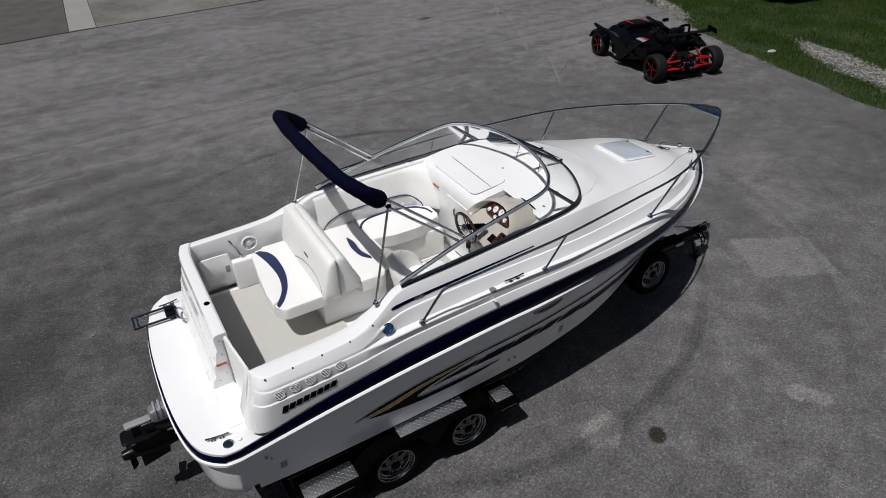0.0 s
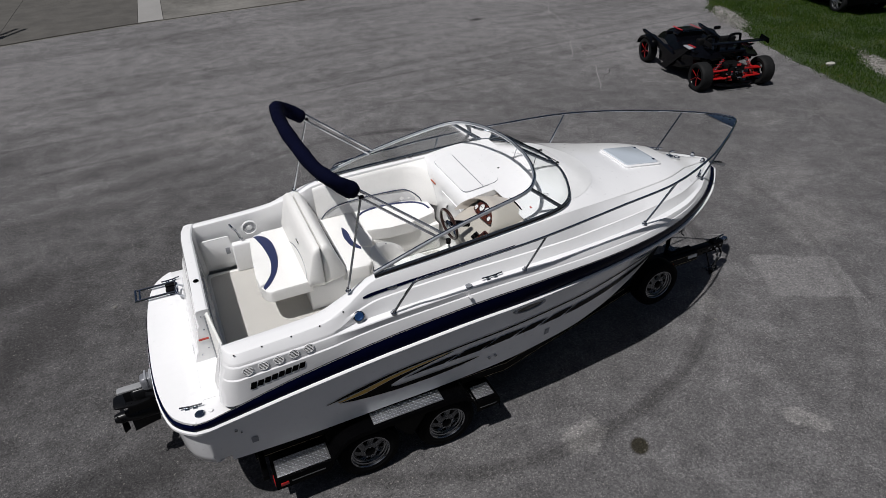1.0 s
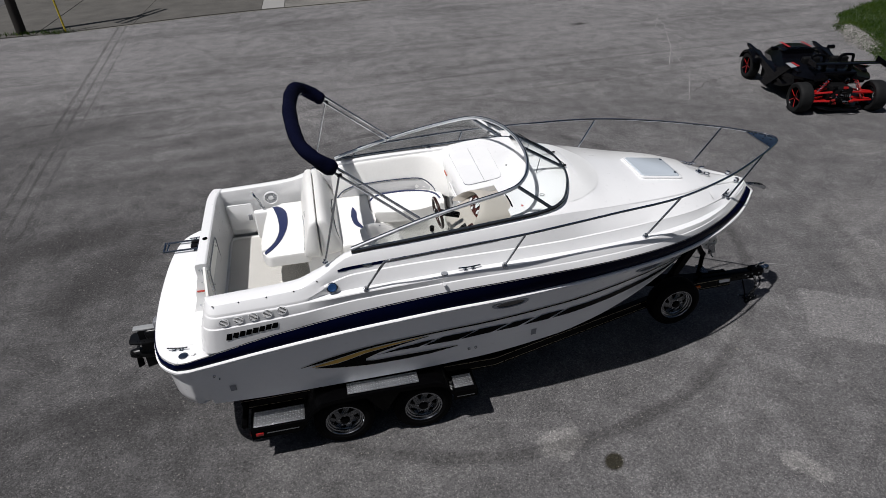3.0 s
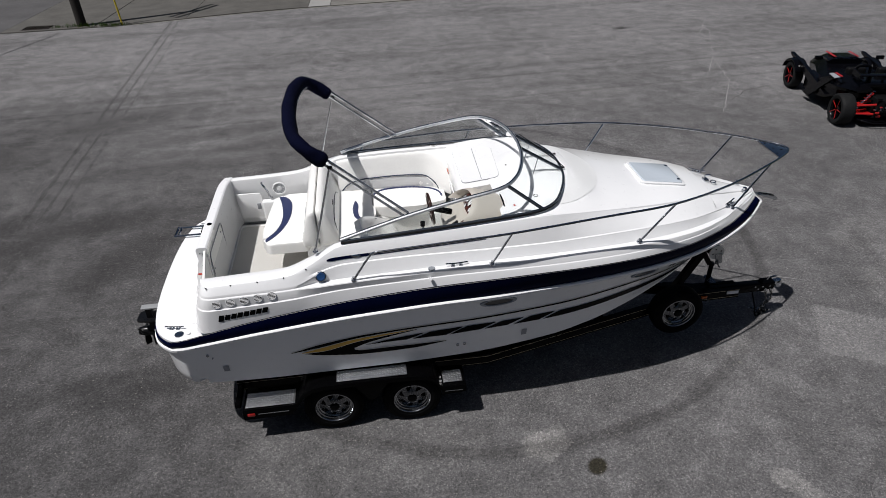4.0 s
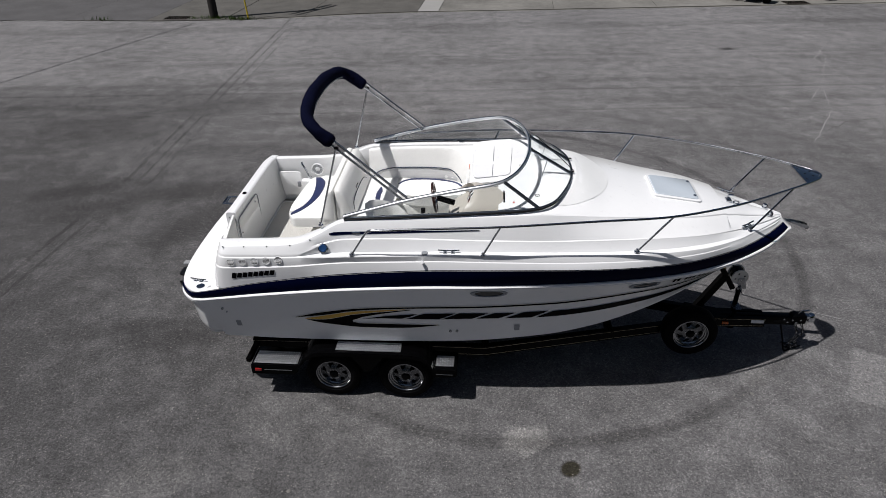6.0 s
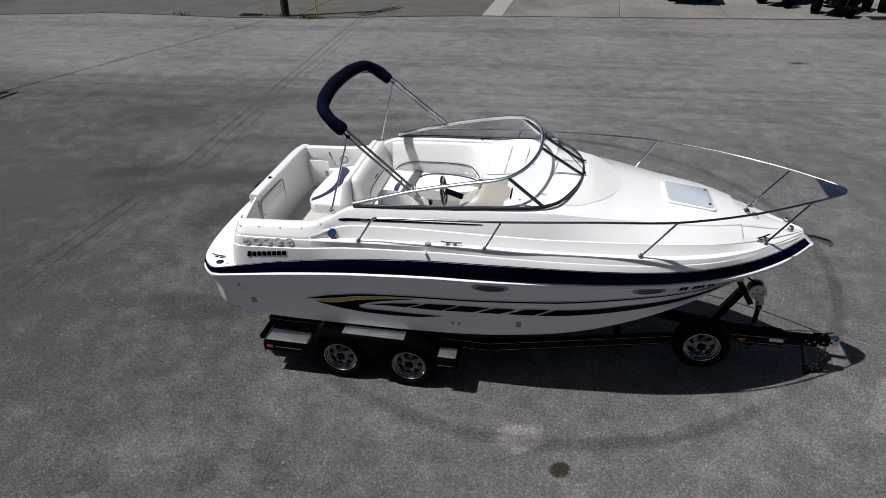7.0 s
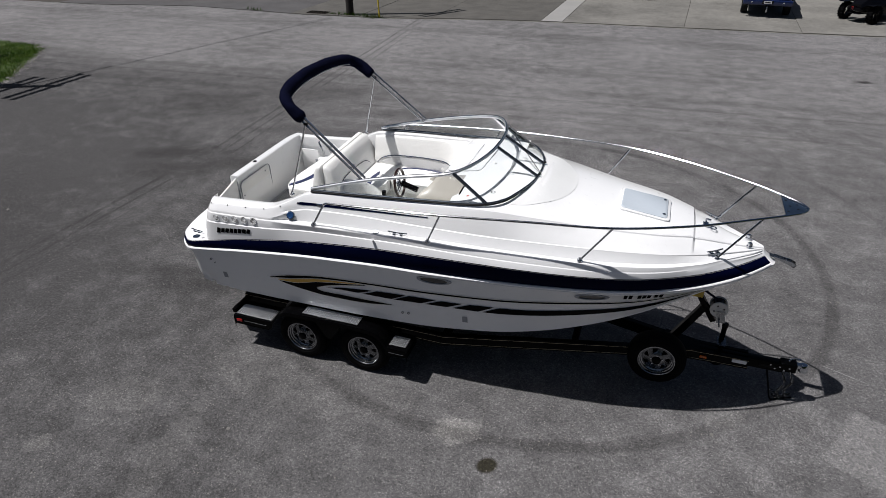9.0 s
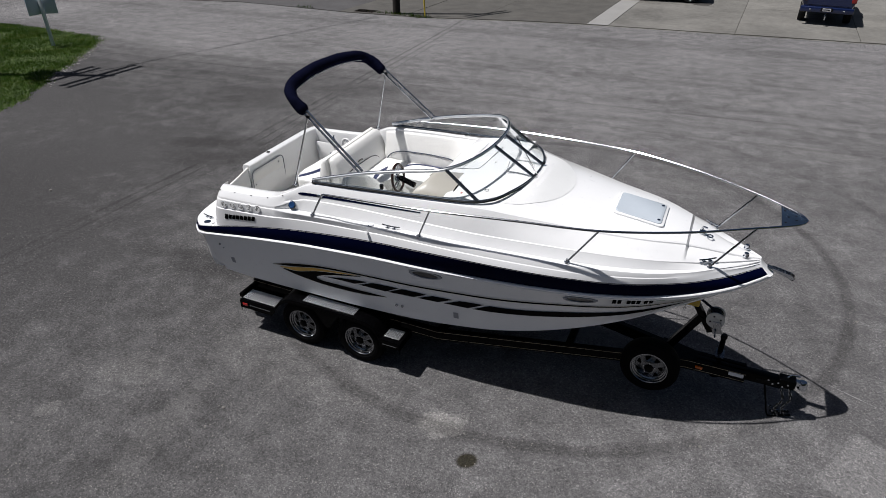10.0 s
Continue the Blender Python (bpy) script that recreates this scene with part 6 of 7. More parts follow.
# faint travel lanes along the road
for y0, w, k in ((8.9, 0.10, 0.3), (9.6, 0.35, 0.25), (10.6, 0.09, 0.35), (11.4, 0.3, 0.25), (13.5, 0.4, 0.18), (14.2, 0.1, 0.2), (18.6, 0.7, 0.28)):
    lane_y = calc(at, "SUBTRACT", sep.outputs[1], calc(at, "ADD", calc(at, "MULTIPLY", sep.outputs[0], 0.11), y0))
    dark_sum = calc(at, "MAXIMUM", dark_sum, calc(at, "MULTIPLY", band(lane_y, w, k), fade))
col = mixed(at, dark_sum, col, (0.022, 0.021, 0.021))
oil = blot(at, gco, 2.365, -2.06, 0.115, 0.095, 45, 0.2)
col = mixed(at, calc(at, "MULTIPLY", oil, calc(at, "ADD", grain, 0.45)), col, (0.030, 0.027, 0.018))
# aggregate
col = mixed(at, 0.9, col, ramp(at, speck, [(0.36, (0.66, 0.66, 0.66)), (0.5, (1.0, 1.0, 1.0)), (0.64, (1.4, 1.39, 1.37))]), "MULTIPLY")
def pieces(scale):
    """A random value for each stone of the aggregate."""
    v = at.nodes.new("ShaderNodeTexVoronoi")
    v.inputs["Scale"].default_value = scale
    at.links.new(gco, v.inputs["Vector"])
    q = at.nodes.new("ShaderNodeSeparateColor")
    at.links.new(v.outputs["Color"], q.inputs[0])
    return q.outputs[0]


grit, gravel = pieces(135), pieces(60)
col = mixed(at, 1.0, col, ramp(at, grit, [(0.0, (0.50, 0.50, 0.50)), (0.25, (0.92, 0.92, 0.92)), (0.8, (1.1, 1.1, 1.1)), (0.93, (1.3, 1.29, 1.28)), (1.0, (2.3, 2.27, 2.2))]), "MULTIPLY")
col = mixed(at, 0.8, col, ramp(at, gravel, [(0.0, (0.80, 0.80, 0.80)), (0.6, (1.0, 1.0, 1.0)), (1.0, (1.28, 1.275, 1.26))]), "MULTIPLY")
chips = at.nodes.new("ShaderNodeTexVoronoi")
chips.inputs["Scale"].default_value = 26
at.links.new(gco, chips.inputs["Vector"])
sepc = at.nodes.new("ShaderNodeSeparateColor")
at.links.new(chips.outputs["Color"], sepc.inputs[0])
chip = calc(at, "MULTIPLY", calc(at, "GREATER_THAN", sepc.outputs[0], 0.90), calc(at, "LESS_THAN", chips.outputs["Distance"], 0.22))
col = mixed(at, calc(at, "MULTIPLY", chip, 0.55), col, (0.34, 0.32, 0.29))
at.links.new(col, ab.inputs["Base Color"])
bumped(at, ab, calc(at, "ADD", grain, calc(at, "MULTIPLY", grit, 0.5)), 0.7, 0.012)
bm = bmesh.new()
grid(bm, [[(x, y, 0) for x in (-400, -60, -20, 20, 60, 400)] for y in (-400, -60, -20, 20, 60, 400)])
ground = tagged(part("ground", bm, ASPHALT, smooth=0), "worn grey asphalt yard with tyre marks and scuffs", "ground", kind="structure")

# cracks in the asphalt
CRACK = plain("crack_tar", (0.02, 0.019, 0.018), 0.9, vary=0.3)
rnd = random.Random(7)


def crack(pts, w=0.02, wander=0.06, label=""):
    line = []
    for a, b in zip(pts, pts[1:]):
        n = max(2, int(math.hypot(b[0] - a[0], b[1] - a[1]) / 0.25))
        line += [(a[0] + (b[0] - a[0]) * i / n + rnd.uniform(-wander, wander), a[1] + (b[1] - a[1]) * i / n + rnd.uniform(-wander, wander)) for i in range(n)]
    line.append(pts[-1])
    bm = bmesh.new()
    rows = []
    for i, p in enumerate(line):
        a, b = line[max(i - 1, 0)], line[min(i + 1, len(line) - 1)]
        d = Vector((b[0] - a[0], b[1] - a[1])).normalized()
        k = w * rnd.uniform(0.35, 1.0) * (0.3 if i in (0, len(line) - 1) else 1)
        rows.append([(p[0] - d.y * k, p[1] + d.x * k, 0.003), (p[0] + d.y * k, p[1] - d.x * k, 0.003)])
    grid(bm, rows)
    return part("crack", bm, CRACK, ground, smooth=0)


crack([(-9, 18.0), (-4.6, 17.5), (0.3, 17.75), (3.7, 18.4), (9, 19.2), (16, 20.6)], 0.014, 0.05)
for pts in ([(0.6, 14.6), (0.9, 13.9), (1.3, 13.6)], [(4.6, 16.1), (4.9, 15.2), (4.6, 14.6)], [(-12.4, 10.7), (-12.9, 9.6), (-12.4, 8.9)], [(-9.4, 8.7), (-8.9, 8.0)], [(7.6, 19.5), (7.9, 18.9), (8.4, 18.7)], [(-8.5, 1.6), (-7.3, 2.4)], [(-1.2, 12.5), (-0.6, 12.0)], [(9.0, 8.2), (9.8, 8.9), (10.9, 9.2)], [(-16.5, 10.8), (-14.0, 10.3)], [(-13.6, 9.0), (-12.6, 10.6)]):
    crack(pts, 0.010, 0.05)
# pale scratch lines on the road
CHALK = plain("chalk_scrape", (0.30, 0.295, 0.29), 0.9, vary=0.25, scale=40)
for pts in ([(10.2, 11.8), (11.4, 14.6), (11.9, 17.5)], [(11.2, 12.0), (11.0, 14.4), (12.3, 16.8)], [(9.4, 10.4), (10.2, 11.8)], [(9.9, 12.6), (11.9, 12.9)], [(6.1, -0.3), (6.5, -0.5)], [(5.9, 0.95), (6.4, 0.8)], [(8.4, 7.4), (9.6, 9.6), (10.2, 11.8)]):
    c = crack(pts, 0.009, 0.035)
    c.data.materials.clear()
    c.data.materials.append(CHALK)
    c.name = "scrape"

# unseen dark ring added far round the yard to cut the low sky light
bm = bmesh.new()
grid(bm, [[(2 + 62 * k * math.cos(a), 8 + 62 * k * math.sin(a), z) for k, z in ((1, -0.2), (1, 13), (1.03, 13.2), (1.03, -0.2))] for a in [2 * math.pi * j / 48 for j in range(48)]], close_u=True)
tagged(part("backdrop", bm, plain("sky_blocker_green", (0.03, 0.042, 0.018), 0.95, vary=0.4, scale=1.2, bump=0.3, spec=0.1), smooth=0), "unseen dark green ring added far round the yard to block low sky light", "boundary", kind="structure")

# ---- concrete forecourt beyond the road ----
CONCRETE, cn, cbs = node_mat("concrete", (0.26, 0.25, 0.22), 0.88)
cco = coords(cn)
c_big, c_mid, c_fin = noise_tex(cn, cco, 0.35, 5, 0.65), noise_tex(cn, cco, 4, 5, 0.7), noise_tex(cn, cco, 60, 3, 0.7)
oi = cn.nodes.new("ShaderNodeObjectInfo")
cf = calc(cn, "ADD", calc(cn, "ADD", calc(cn, "MULTIPLY", c_big, 0.5), calc(cn, "MULTIPLY", c_mid, 0.3)), calc(cn, "ADD", calc(cn, "MULTIPLY", c_fin, 0.15), calc(cn, "MULTIPLY", oi.outputs["Random"], 0.08)))
cn.links.new(ramp(cn, cf, [(0.36, (0.09, 0.086, 0.078)), (0.52, (0.16, 0.154, 0.14)), (0.68, (0.235, 0.226, 0.205))]), cbs.inputs["Base Color"])
bumped(cn, cbs, c_fin, 0.4, 0.01)
PALE = plain("concrete_new", (0.25, 0.245, 0.235), 0.85, vary=0.08, scale=4, bump=0.2)
OLD_CONCRETE = plain("concrete_weathered", (0.075, 0.071, 0.064), 0.92, vary=0.35, scale=5, bump=0.4)
APRON = plain("apron_asphalt", (0.085, 0.083, 0.084), 0.9, vary=0.22, scale=3, bump=0.4, spec=0.1)
DIRT = plain("joint_dirt", (0.045, 0.042, 0.036), 0.95, vary=0.3)
KERB = [(-40, 16.2), (-24, 17.6), (-19.2, 18.9), (-13, 18.9), (-9.6, 19.3), (-5.3, 20.55), (-2.6, 21.1), (3, 21.75), (9, 22.5), (15, 23.3), (45, 27.2)]
kx, ky = [p[0] for p in KERB], [p[1] for p in KERB]
kerb_y = lambda x: float(np.interp(x, kx, ky))
bm = bmesh.new()
prism(bm, KERB + [(45, 70), (-40, 70)], -0.1, 0.012)
pavement = tagged(part("pavement", bm, DIRT, smooth=0), "weathered concrete forecourt slabs with dirty joints", "pavement", kind="structure")
cols = [-26, -17.3, -13.6, -10.4, -7.2, -2.58, -1.68, 3.2, 7.6, 12.0, 16.4, 21, 26]
for i, (a, b) in enumerate(zip(cols, cols[1:])):
    for r, (q0, q1) in enumerate(((0.03, 6.2), (6.215, 12.0), (12.015, 18.0))):
        mat = PALE if abs(a + 2.58) < 0.01 else CONCRETE if a > -2 else OLD_CONCRETE if a > -17 else APRON
        n = 4
        front = [(a + 0.009 + (b - a - 0.018) * k / n, kerb_y(a + 0.009 + (b - a - 0.018) * k / n) + q0) for k in range(n + 1)]
        back = [(x, kerb_y(x) + q1) for x, y in front[::-1]]
        part("slab", prismed(front + back, -0.05, 0.022 + 0.004 * ((i * 7 + r * 3) % 3), 0.006, None, 1), mat, pavement, smooth=0)
# pale gutter edge along the road
bm = bmesh.new()
grid(bm, [[(x, kerb_y(x) - 0.16, 0.004), (x, kerb_y(x) - 0.06, 0.006)] for x in [-9 + 1.0 * i for i in range(34)]])
tagged(part("trim", bm, CONCRETE, smooth=0), "pale concrete gutter edge", "kerb", kind="structure")
bm = bmesh.new()
grid(bm, [[(x, kerb_y(x) - 0.055, 0.005), (x, kerb_y(x) + 0.03, 0.005)] for x in [-9 + 1.0 * i for i in range(34)]])
part("gutter_joint", bm, DIRT, pavement, smooth=0)


def grate(x, y, turn, w=1.0, d=0.62):
    m = pose(x, y, 0.03, 0, 0, turn)
    g = tagged(part("drain_grate", boxed((-w / 2, -d / 2, -0.05), (w / 2, d / 2, 0.004), m=m), plain("rusty_iron", (0.03, 0.022, 0.017), 0.8, vary=0.3), smooth=0), "rusty iron storm drain grate set in the concrete", "drain grate")
    for k in range(9):
        px = -w / 2 + 0.06 + (w - 0.12) * k / 8
        part("bar", boxed((px - 0.02, -d / 2 + 0.04, 0.004), (px + 0.02, d / 2 - 0.04, 0.02), m=m), BLACK, g, smooth=0)
    return g


grate(-12.5, 19.45, 2)
grate(13.6, 23.45, 7)

# ---- grass and gravel ----
SOIL = plain("verge_soil", (0.022, 0.036, 0.010), 0.95, vary=0.4, scale=8, bump=0.4)
def blade_mat(name, k):
    m, bn, bbs = node_mat(name, (0.07, 0.12, 0.025), 0.7)
    geo = bn.nodes.new("ShaderNodeNewGeometry")
    patch = noise_tex(bn, coords(bn), 0.8, 4, 0.6)
    lot = calc(bn, "ADD", calc(bn, "MULTIPLY", geo.outputs["Random Per Island"], 0.75), calc(bn, "SUBTRACT", calc(bn, "MULTIPLY", patch, 0.9), 0.3))
    stops = [(0.0, (0.010, 0.030, 0.004)), (0.45, (0.028, 0.064, 0.006)), (0.8, (0.055, 0.100, 0.011)), (1.0, (0.13, 0.125, 0.035))]
    bn.links.new(ramp(bn, lot, [(p, tuple(c * k for c in rgb)) for p, rgb in stops]), bbs.inputs["Base Color"])
    bbs.inputs["Specular IOR Level"].default_value = 0.1
    return m


# one blade colour at two strengths, the second paler for the left plot
BLADE, BLADE_PALE = blade_mat("grass_darker", 0.85), blade_mat("grass_paler", 1.7)


def inside(px, py, poly):
    hit, n = np.zeros(len(px), bool), len(poly)
    for i in range(n):
        (x0, y0), (x1, y1) = poly[i], poly[(i + 1) % n]
        with np.errstate(divide="ignore", invalid="ignore"):
            cross = ((y0 > py) != (y1 > py)) & (px < (x1 - x0) * (py - y0) / (y1 - y0 + 1e-12) + x0)
        hit ^= cross
    return hit


def verge(name, edge, far, label, seed, blades, box_, bare=(), blade=None, soil=None, tall=1.0):
    """A grass plot: soil sheet with a ragged edge and blades on it."""
    r = np.random.RandomState(seed)
    rag = []
    for (x0, y0), (x1, y1) in zip(edge, edge[1:]):
        n = max(2, int(math.hypot(x1 - x0, y1 - y0) / 0.22))
        for k in range(n):
            rag.append((x0 + (x1 - x0) * k / n + r.uniform(-0.07, 0.07), y0 + (y1 - y0) * k / n + r.uniform(-0.07, 0.07)))
    rag.append(edge[-1])
    poly = rag + far
    bm = bmesh.new()
    prism(bm, poly, -0.05, 0.005)
    plot = tagged(part(name, bm, soil or SOIL, smooth=0), label, "grass", kind="stuff")
    px, py = r.uniform(box_[0], box_[1], blades), r.uniform(box_[2], box_[3], blades)
    keep = inside(px + r.normal(0, 0.09, blades), py + r.normal(0, 0.09, blades), poly)
    for cx, cy, rx, ry, turn in bare:
        c, s = math.cos(radians(turn)), math.sin(radians(turn))
        ux, uy = ((px - cx) * c + (py - cy) * s) / rx, (-(px - cx) * s + (py - cy) * c) / ry
        keep &= (ux * ux + uy * uy > r.uniform(0.75, 1.3, blades))
    dens = np.array([noise.noise((x * 0.9, y * 0.9, seed)) for x, y in zip(px, py)])
    keep &= r.uniform(-0.9, 0.6, blades) < dens + 0.35
    px, py, dens = px[keep], py[keep], dens[keep]
    k = len(px)
    a, h, w = r.uniform(0, 2 * math.pi, k), r.uniform(0.025, 0.07, k) * (1 + 0.5 * dens) * tall, r.uniform(0.005, 0.011, k)
    lean, la = r.uniform(0.0, 0.06, k), r.uniform(0, 2 * math.pi, k)
    v = np.zeros((k, 3, 3))
    v[:, 0] = np.c_[px - w * np.cos(a), py - w * np.sin(a), np.full(k, 0.001)]
    v[:, 1] = np.c_[px + w * np.cos(a), py + w * np.sin(a), np.full(k, 0.001)]
    v[:, 2] = np.c_[px + lean * np.cos(la), py + lean * np.sin(la), 0.03 + h]
    me = mesh_of("blades", v.reshape(-1, 3).tolist(), [(3 * i, 3 * i + 1, 3 * i + 2) for i in range(k)], blade or BLADE, 0)
    tagged(put("blades", me, plot), kind="stuff")
    return plot


R_EDGE = [(13.1, -6), (13.3, 0.5), (13.42, 2.07), (13.7, 3.75), (14.1, 5.33), (14.57, 7.21), (15.28, 9.36), (15.87, 10.91), (16.6, 12.75), (18.2, 14.6), (24, 17.5)]
verge("grass", R_EDGE, [(40, 22), (40, -6)], "lush green grass verge beside the asphalt", 3, 420000, (13, 27, -2, 18), ((15.75, 4.4, 2.3, 0.5, 68), (16.45, 11.6, 1.5, 0.35, 62)), None, None, 0.7)
L_EDGE = [(-12.2, -1.0), (-13.0, 1.3), (-13.66, 3.03), (-14.01, 3.9), (-14.84, 5.08), (-15.72, 6.17), (-16.25, 7.07), (-17.19, 8.32), (-18.0, 9.5), (-18.5, 10.0), (-19.1, 10.29), (-20.63, 10.45), (-23.08, 10.46), (-30, 9.8)]
verge("grass", L_EDGE, [(-34, 4), (-30, -1)], "green grass corner beside the road", 5, 330000, (-27, -12, -1, 11), (), BLADE_PALE, plain("lawn_soil", (0.05, 0.075, 0.016), 0.95, vary=0.4, scale=6, bump=0.4), 0.5)
STONE, sn, sb = node_mat("gravel_stone", (0.3, 0.29, 0.27), 0.9)
sgeo = sn.nodes.new("ShaderNodeNewGeometry")
sn.links.new(ramp(sn, sgeo.outputs["Random Per Island"], [(0, (0.045, 0.042, 0.038)), (0.5, (0.145, 0.138, 0.128)), (1, (0.33, 0.32, 0.30))]), sb.inputs["Base Color"])


def stones(places, label):
    r = np.random.RandomState(11)
    verts, faces = [], []
    for x, y, z, s in places:
        base = len(verts)
        a0 = r.uniform(0, 6.28)
        ring = [(x + s * r.uniform(0.7, 1.2) * math.cos(a0 + 1.257 * k), y + s * r.uniform(0.7, 1.2) * math.sin(a0 + 1.257 * k), z + s * r.uniform(0.0, 0.25)) for k in range(5)]
        verts += ring + [(x + r.uniform(-0.3, 0.3) * s, y + r.uniform(-0.3, 0.3) * s, z + s * r.uniform(0.5, 0.9))]
        faces += [(base + k, base + (k + 1) % 5, base + 5) for k in range(5)]
    return tagged(new("gravel", mesh_of("gravel", verts, faces, STONE, 0)), label, "gravel", kind="stuff")


r = np.random.RandomState(2)
pl = []
for cx, cy, rx, ry, turn, k in ((15.75, 4.4, 2.6, 0.66, 68, 4200), (16.45, 11.6, 1.7, 0.5, 62, 1500)):
    for _ in range(k):
        u, q = math.sqrt(r.uniform()) * r.uniform(0.75, 1.0), r.uniform(0, 6.283)
        u *= 1 + 0.28 * noise.noise((2.2 * math.cos(q) + cx, 2.2 * math.sin(q), 4.0)) + abs(r.normal(0, 0.08))
        ex, ey = rx * u * math.cos(q), ry * u * math.sin(q)
        c, s = math.cos(radians(turn)), math.sin(radians(turn))
        pl.append((cx + ex * c - ey * s, cy + ex * s + ey * c, 0.006, r.uniform(0.012, 0.038)))
for i in range(600):
    k = r.randint(4, len(L_EDGE) - 3)
    t = r.uniform()
    pl.append((L_EDGE[k][0] * t + L_EDGE[k + 1][0] * (1 - t) + abs(r.normal(0, 0.12)), L_EDGE[k][1] * t + L_EDGE[k + 1][1] * (1 - t) + r.normal(0, 0.1), 0.0, r.uniform(0.015, 0.04)))
stones(pl, "pale crushed stone beside the grass")
tagged(part("rock", lathed([(0.0, 0.0), (0.12, 0.0), (0.13, 0.05), (0.08, 0.08), (0.0, 0.085)], pose(15.0, 6.3, 0.02) @ Matrix.Diagonal((1.2, 0.7, 0.8, 1)), 9, "z"), plain("pale_rock", (0.34, 0.33, 0.30), 0.85, vary=0.15), smooth=50), "pale flat rock lying at the grass edge", "rock")
for i, (x, y, s) in enumerate(((-0.55, -2.62, 0.022), (-0.52, -2.95, 0.01), (-3.0, 3.0, 0.03), (4.6, -0.75, 0.02), (-7.9, 0.4, 0.03), (7.4, 4.6, 0.03), (8.1, 5.0, 0.02), (6.3, 2.6, 0.02), (-1.6, 6.2, 0.015), (5.2, -1.9, 0.012))):
    tagged(part("pebble", lathed([(0, 0), (s, 0.001), (s * 1.1, s * 0.4), (s * 0.5, s * 0.8), (0, s * 0.8)], pose(x, y, 0.0, 0, 0, 40 * i), 7, "z"), STONE, smooth=40), "small pale pebble lying on the asphalt", "pebble", "pebbles on the asphalt")

# ---- poles, wires and sign ----
TIMBER = plain("creosoted_timber", (0.014, 0.011, 0.009), 0.9, vary=0.35, scale=8, bump=0.4)


def utility_pole(x, y, h, arms, turn, label):
    p = tagged(part("utility_pole", lathed([(0.17, 0), (0.165, 1.2), (0.11, h), (0.0, h)], pose(x, y, 0), 14, "z"), TIMBER), label, "utility pole")
    for z, w in arms:
        m = pose(x, y, z, 0, 0, turn)
        for y0 in (-0.23, 0.11):
            part("crossarm", boxed((-w / 2, y0, -0.07), (w / 2, y0 + 0.12, 0.07), 0.01, m=m), TIMBER, p)
        for k in (-0.46, -0.2, 0.2, 0.46):
            part("insulator", lathed([(0.05, 0.05), (0.06, 0.12), (0.03, 0.2), (0, 0.22)], m @ pose(k * w, 0.15, 0), 10, "z"), PLASTIC, p)
    return p


utility_pole(-10.92, 19.55, 9.0, ((8.6, 2.4),), 60, "dark creosoted timber utility pole beside the road")
utility_pole(-18.5, 4.62, 10.5, ((9.9, 2.75), (7.5, 2.2)), 90, "dark timber utility pole with crossarms on the grass")
# cans out of view, added to broaden the pole's shadow on the grass
for a in (40, 160, 280):
    part("transformer", lathed([(0.0, 0.0), (0.24, 0.0), (0.26, 0.05), (0.26, 0.85), (0.2, 0.93), (0.0, 0.95)], pose(-18.5 + 0.42 * math.cos(radians(a)), 4.62 + 0.42 * math.sin(radians(a)), 5.9), 18, "z"), GREY_PANEL, bpy.data.objects["utility_pole.001"], "unseen grey transformer can added to broaden the pole's shadow")
for i, (a, b, z0, z1) in enumerate((((-18.6, 3.5), (-14.6, 16.9), 7.6, 7.3), ((-18.5, 5.9), (24, 19.1), 10.1, 10.4), ((-18.5, 4.75), (24, 17.9), 10.7, 11.0), ((-18.5, 3.4), (24, 16.6), 10.1, 10.4))):
    pts = [(a[0] + (b[0] - a[0]) * t, a[1] + (b[1] - a[1]) * t, z0 + (z1 - z0) * t - 0.5 * 4 * t * (1 - t) * (0.3 if i == 0 else 1)) for t in [k / 12 for k in range(13)]]
    tagged(part("overhead_cable", tubed(pts, 0.028 if i == 0 else 0.008, 6), PLASTIC), "black overhead cable between the timber poles" if i == 0 else "thin overhead wire running from the pole's crossarm", "cable", "overhead wires")
marker = tagged(part("guy_marker", tubed([(-9.4, 19.42, 0), (-9.55, 19.5, 2.4)], 0.035, 8), plain("marker_yellow", (0.5, 0.38, 0.03), 0.5, vary=0.15)), "yellow plastic guy wire marker", "guy marker")
part("wire", tubed([(-9.55, 19.5, 2.4), (-10.8, 19.55, 8.5)], 0.008, 6), STEEL, marker)
rr = np.random.RandomState(9)
wv, wf = [], []
for cx, cy, k in ((-10.9, 19.4, 160), (-9.9, 19.35, 120), (-11.6, 19.4, 60), (-9.4, 19.4, 60), (-15.6, 19.0, 60)):
    for _ in range(k):
        x, y, a = cx + rr.normal(0, 0.28), cy + rr.normal(0, 0.09), rr.uniform(0, 6.28)
        n = len(wv)
        wv += [(x, y, 0.0), (x + 0.03 * math.cos(a), y + 0.03 * math.sin(a), 0.0), (x + rr.normal(0, 0.06), y + rr.normal(0, 0.06), rr.uniform(0.06, 0.2))]
        wf.append((n, n + 1, n + 2))
tagged(new("weeds", mesh_of("weeds", wv, wf, BLADE, 0)), "green weeds growing round the pole's foot", "weeds", kind="stuff")
SIGN_GREY = plain("sign_back", (0.40, 0.47, 0.52), 0.45, metal=0.1, vary=0.08)
sign = tagged(part("sign_post", boxed((-0.05, -0.05, 0), (0.05, 0.05, 1.75), 0.006, m=pose(-19.2, 8.57, 0, 0, 0, 30)), plain("post_paint", (0.62, 0.66, 0.68), 0.6, vary=0.12)), "pale painted post carrying two blank sign boards", "sign")
for k in (-1, 1):
    m = pose(-19.2, 8.57, 1.42, 0, 0, 62) @ pose(k * 0.25, 0, 0, 0, 0, k * -24)
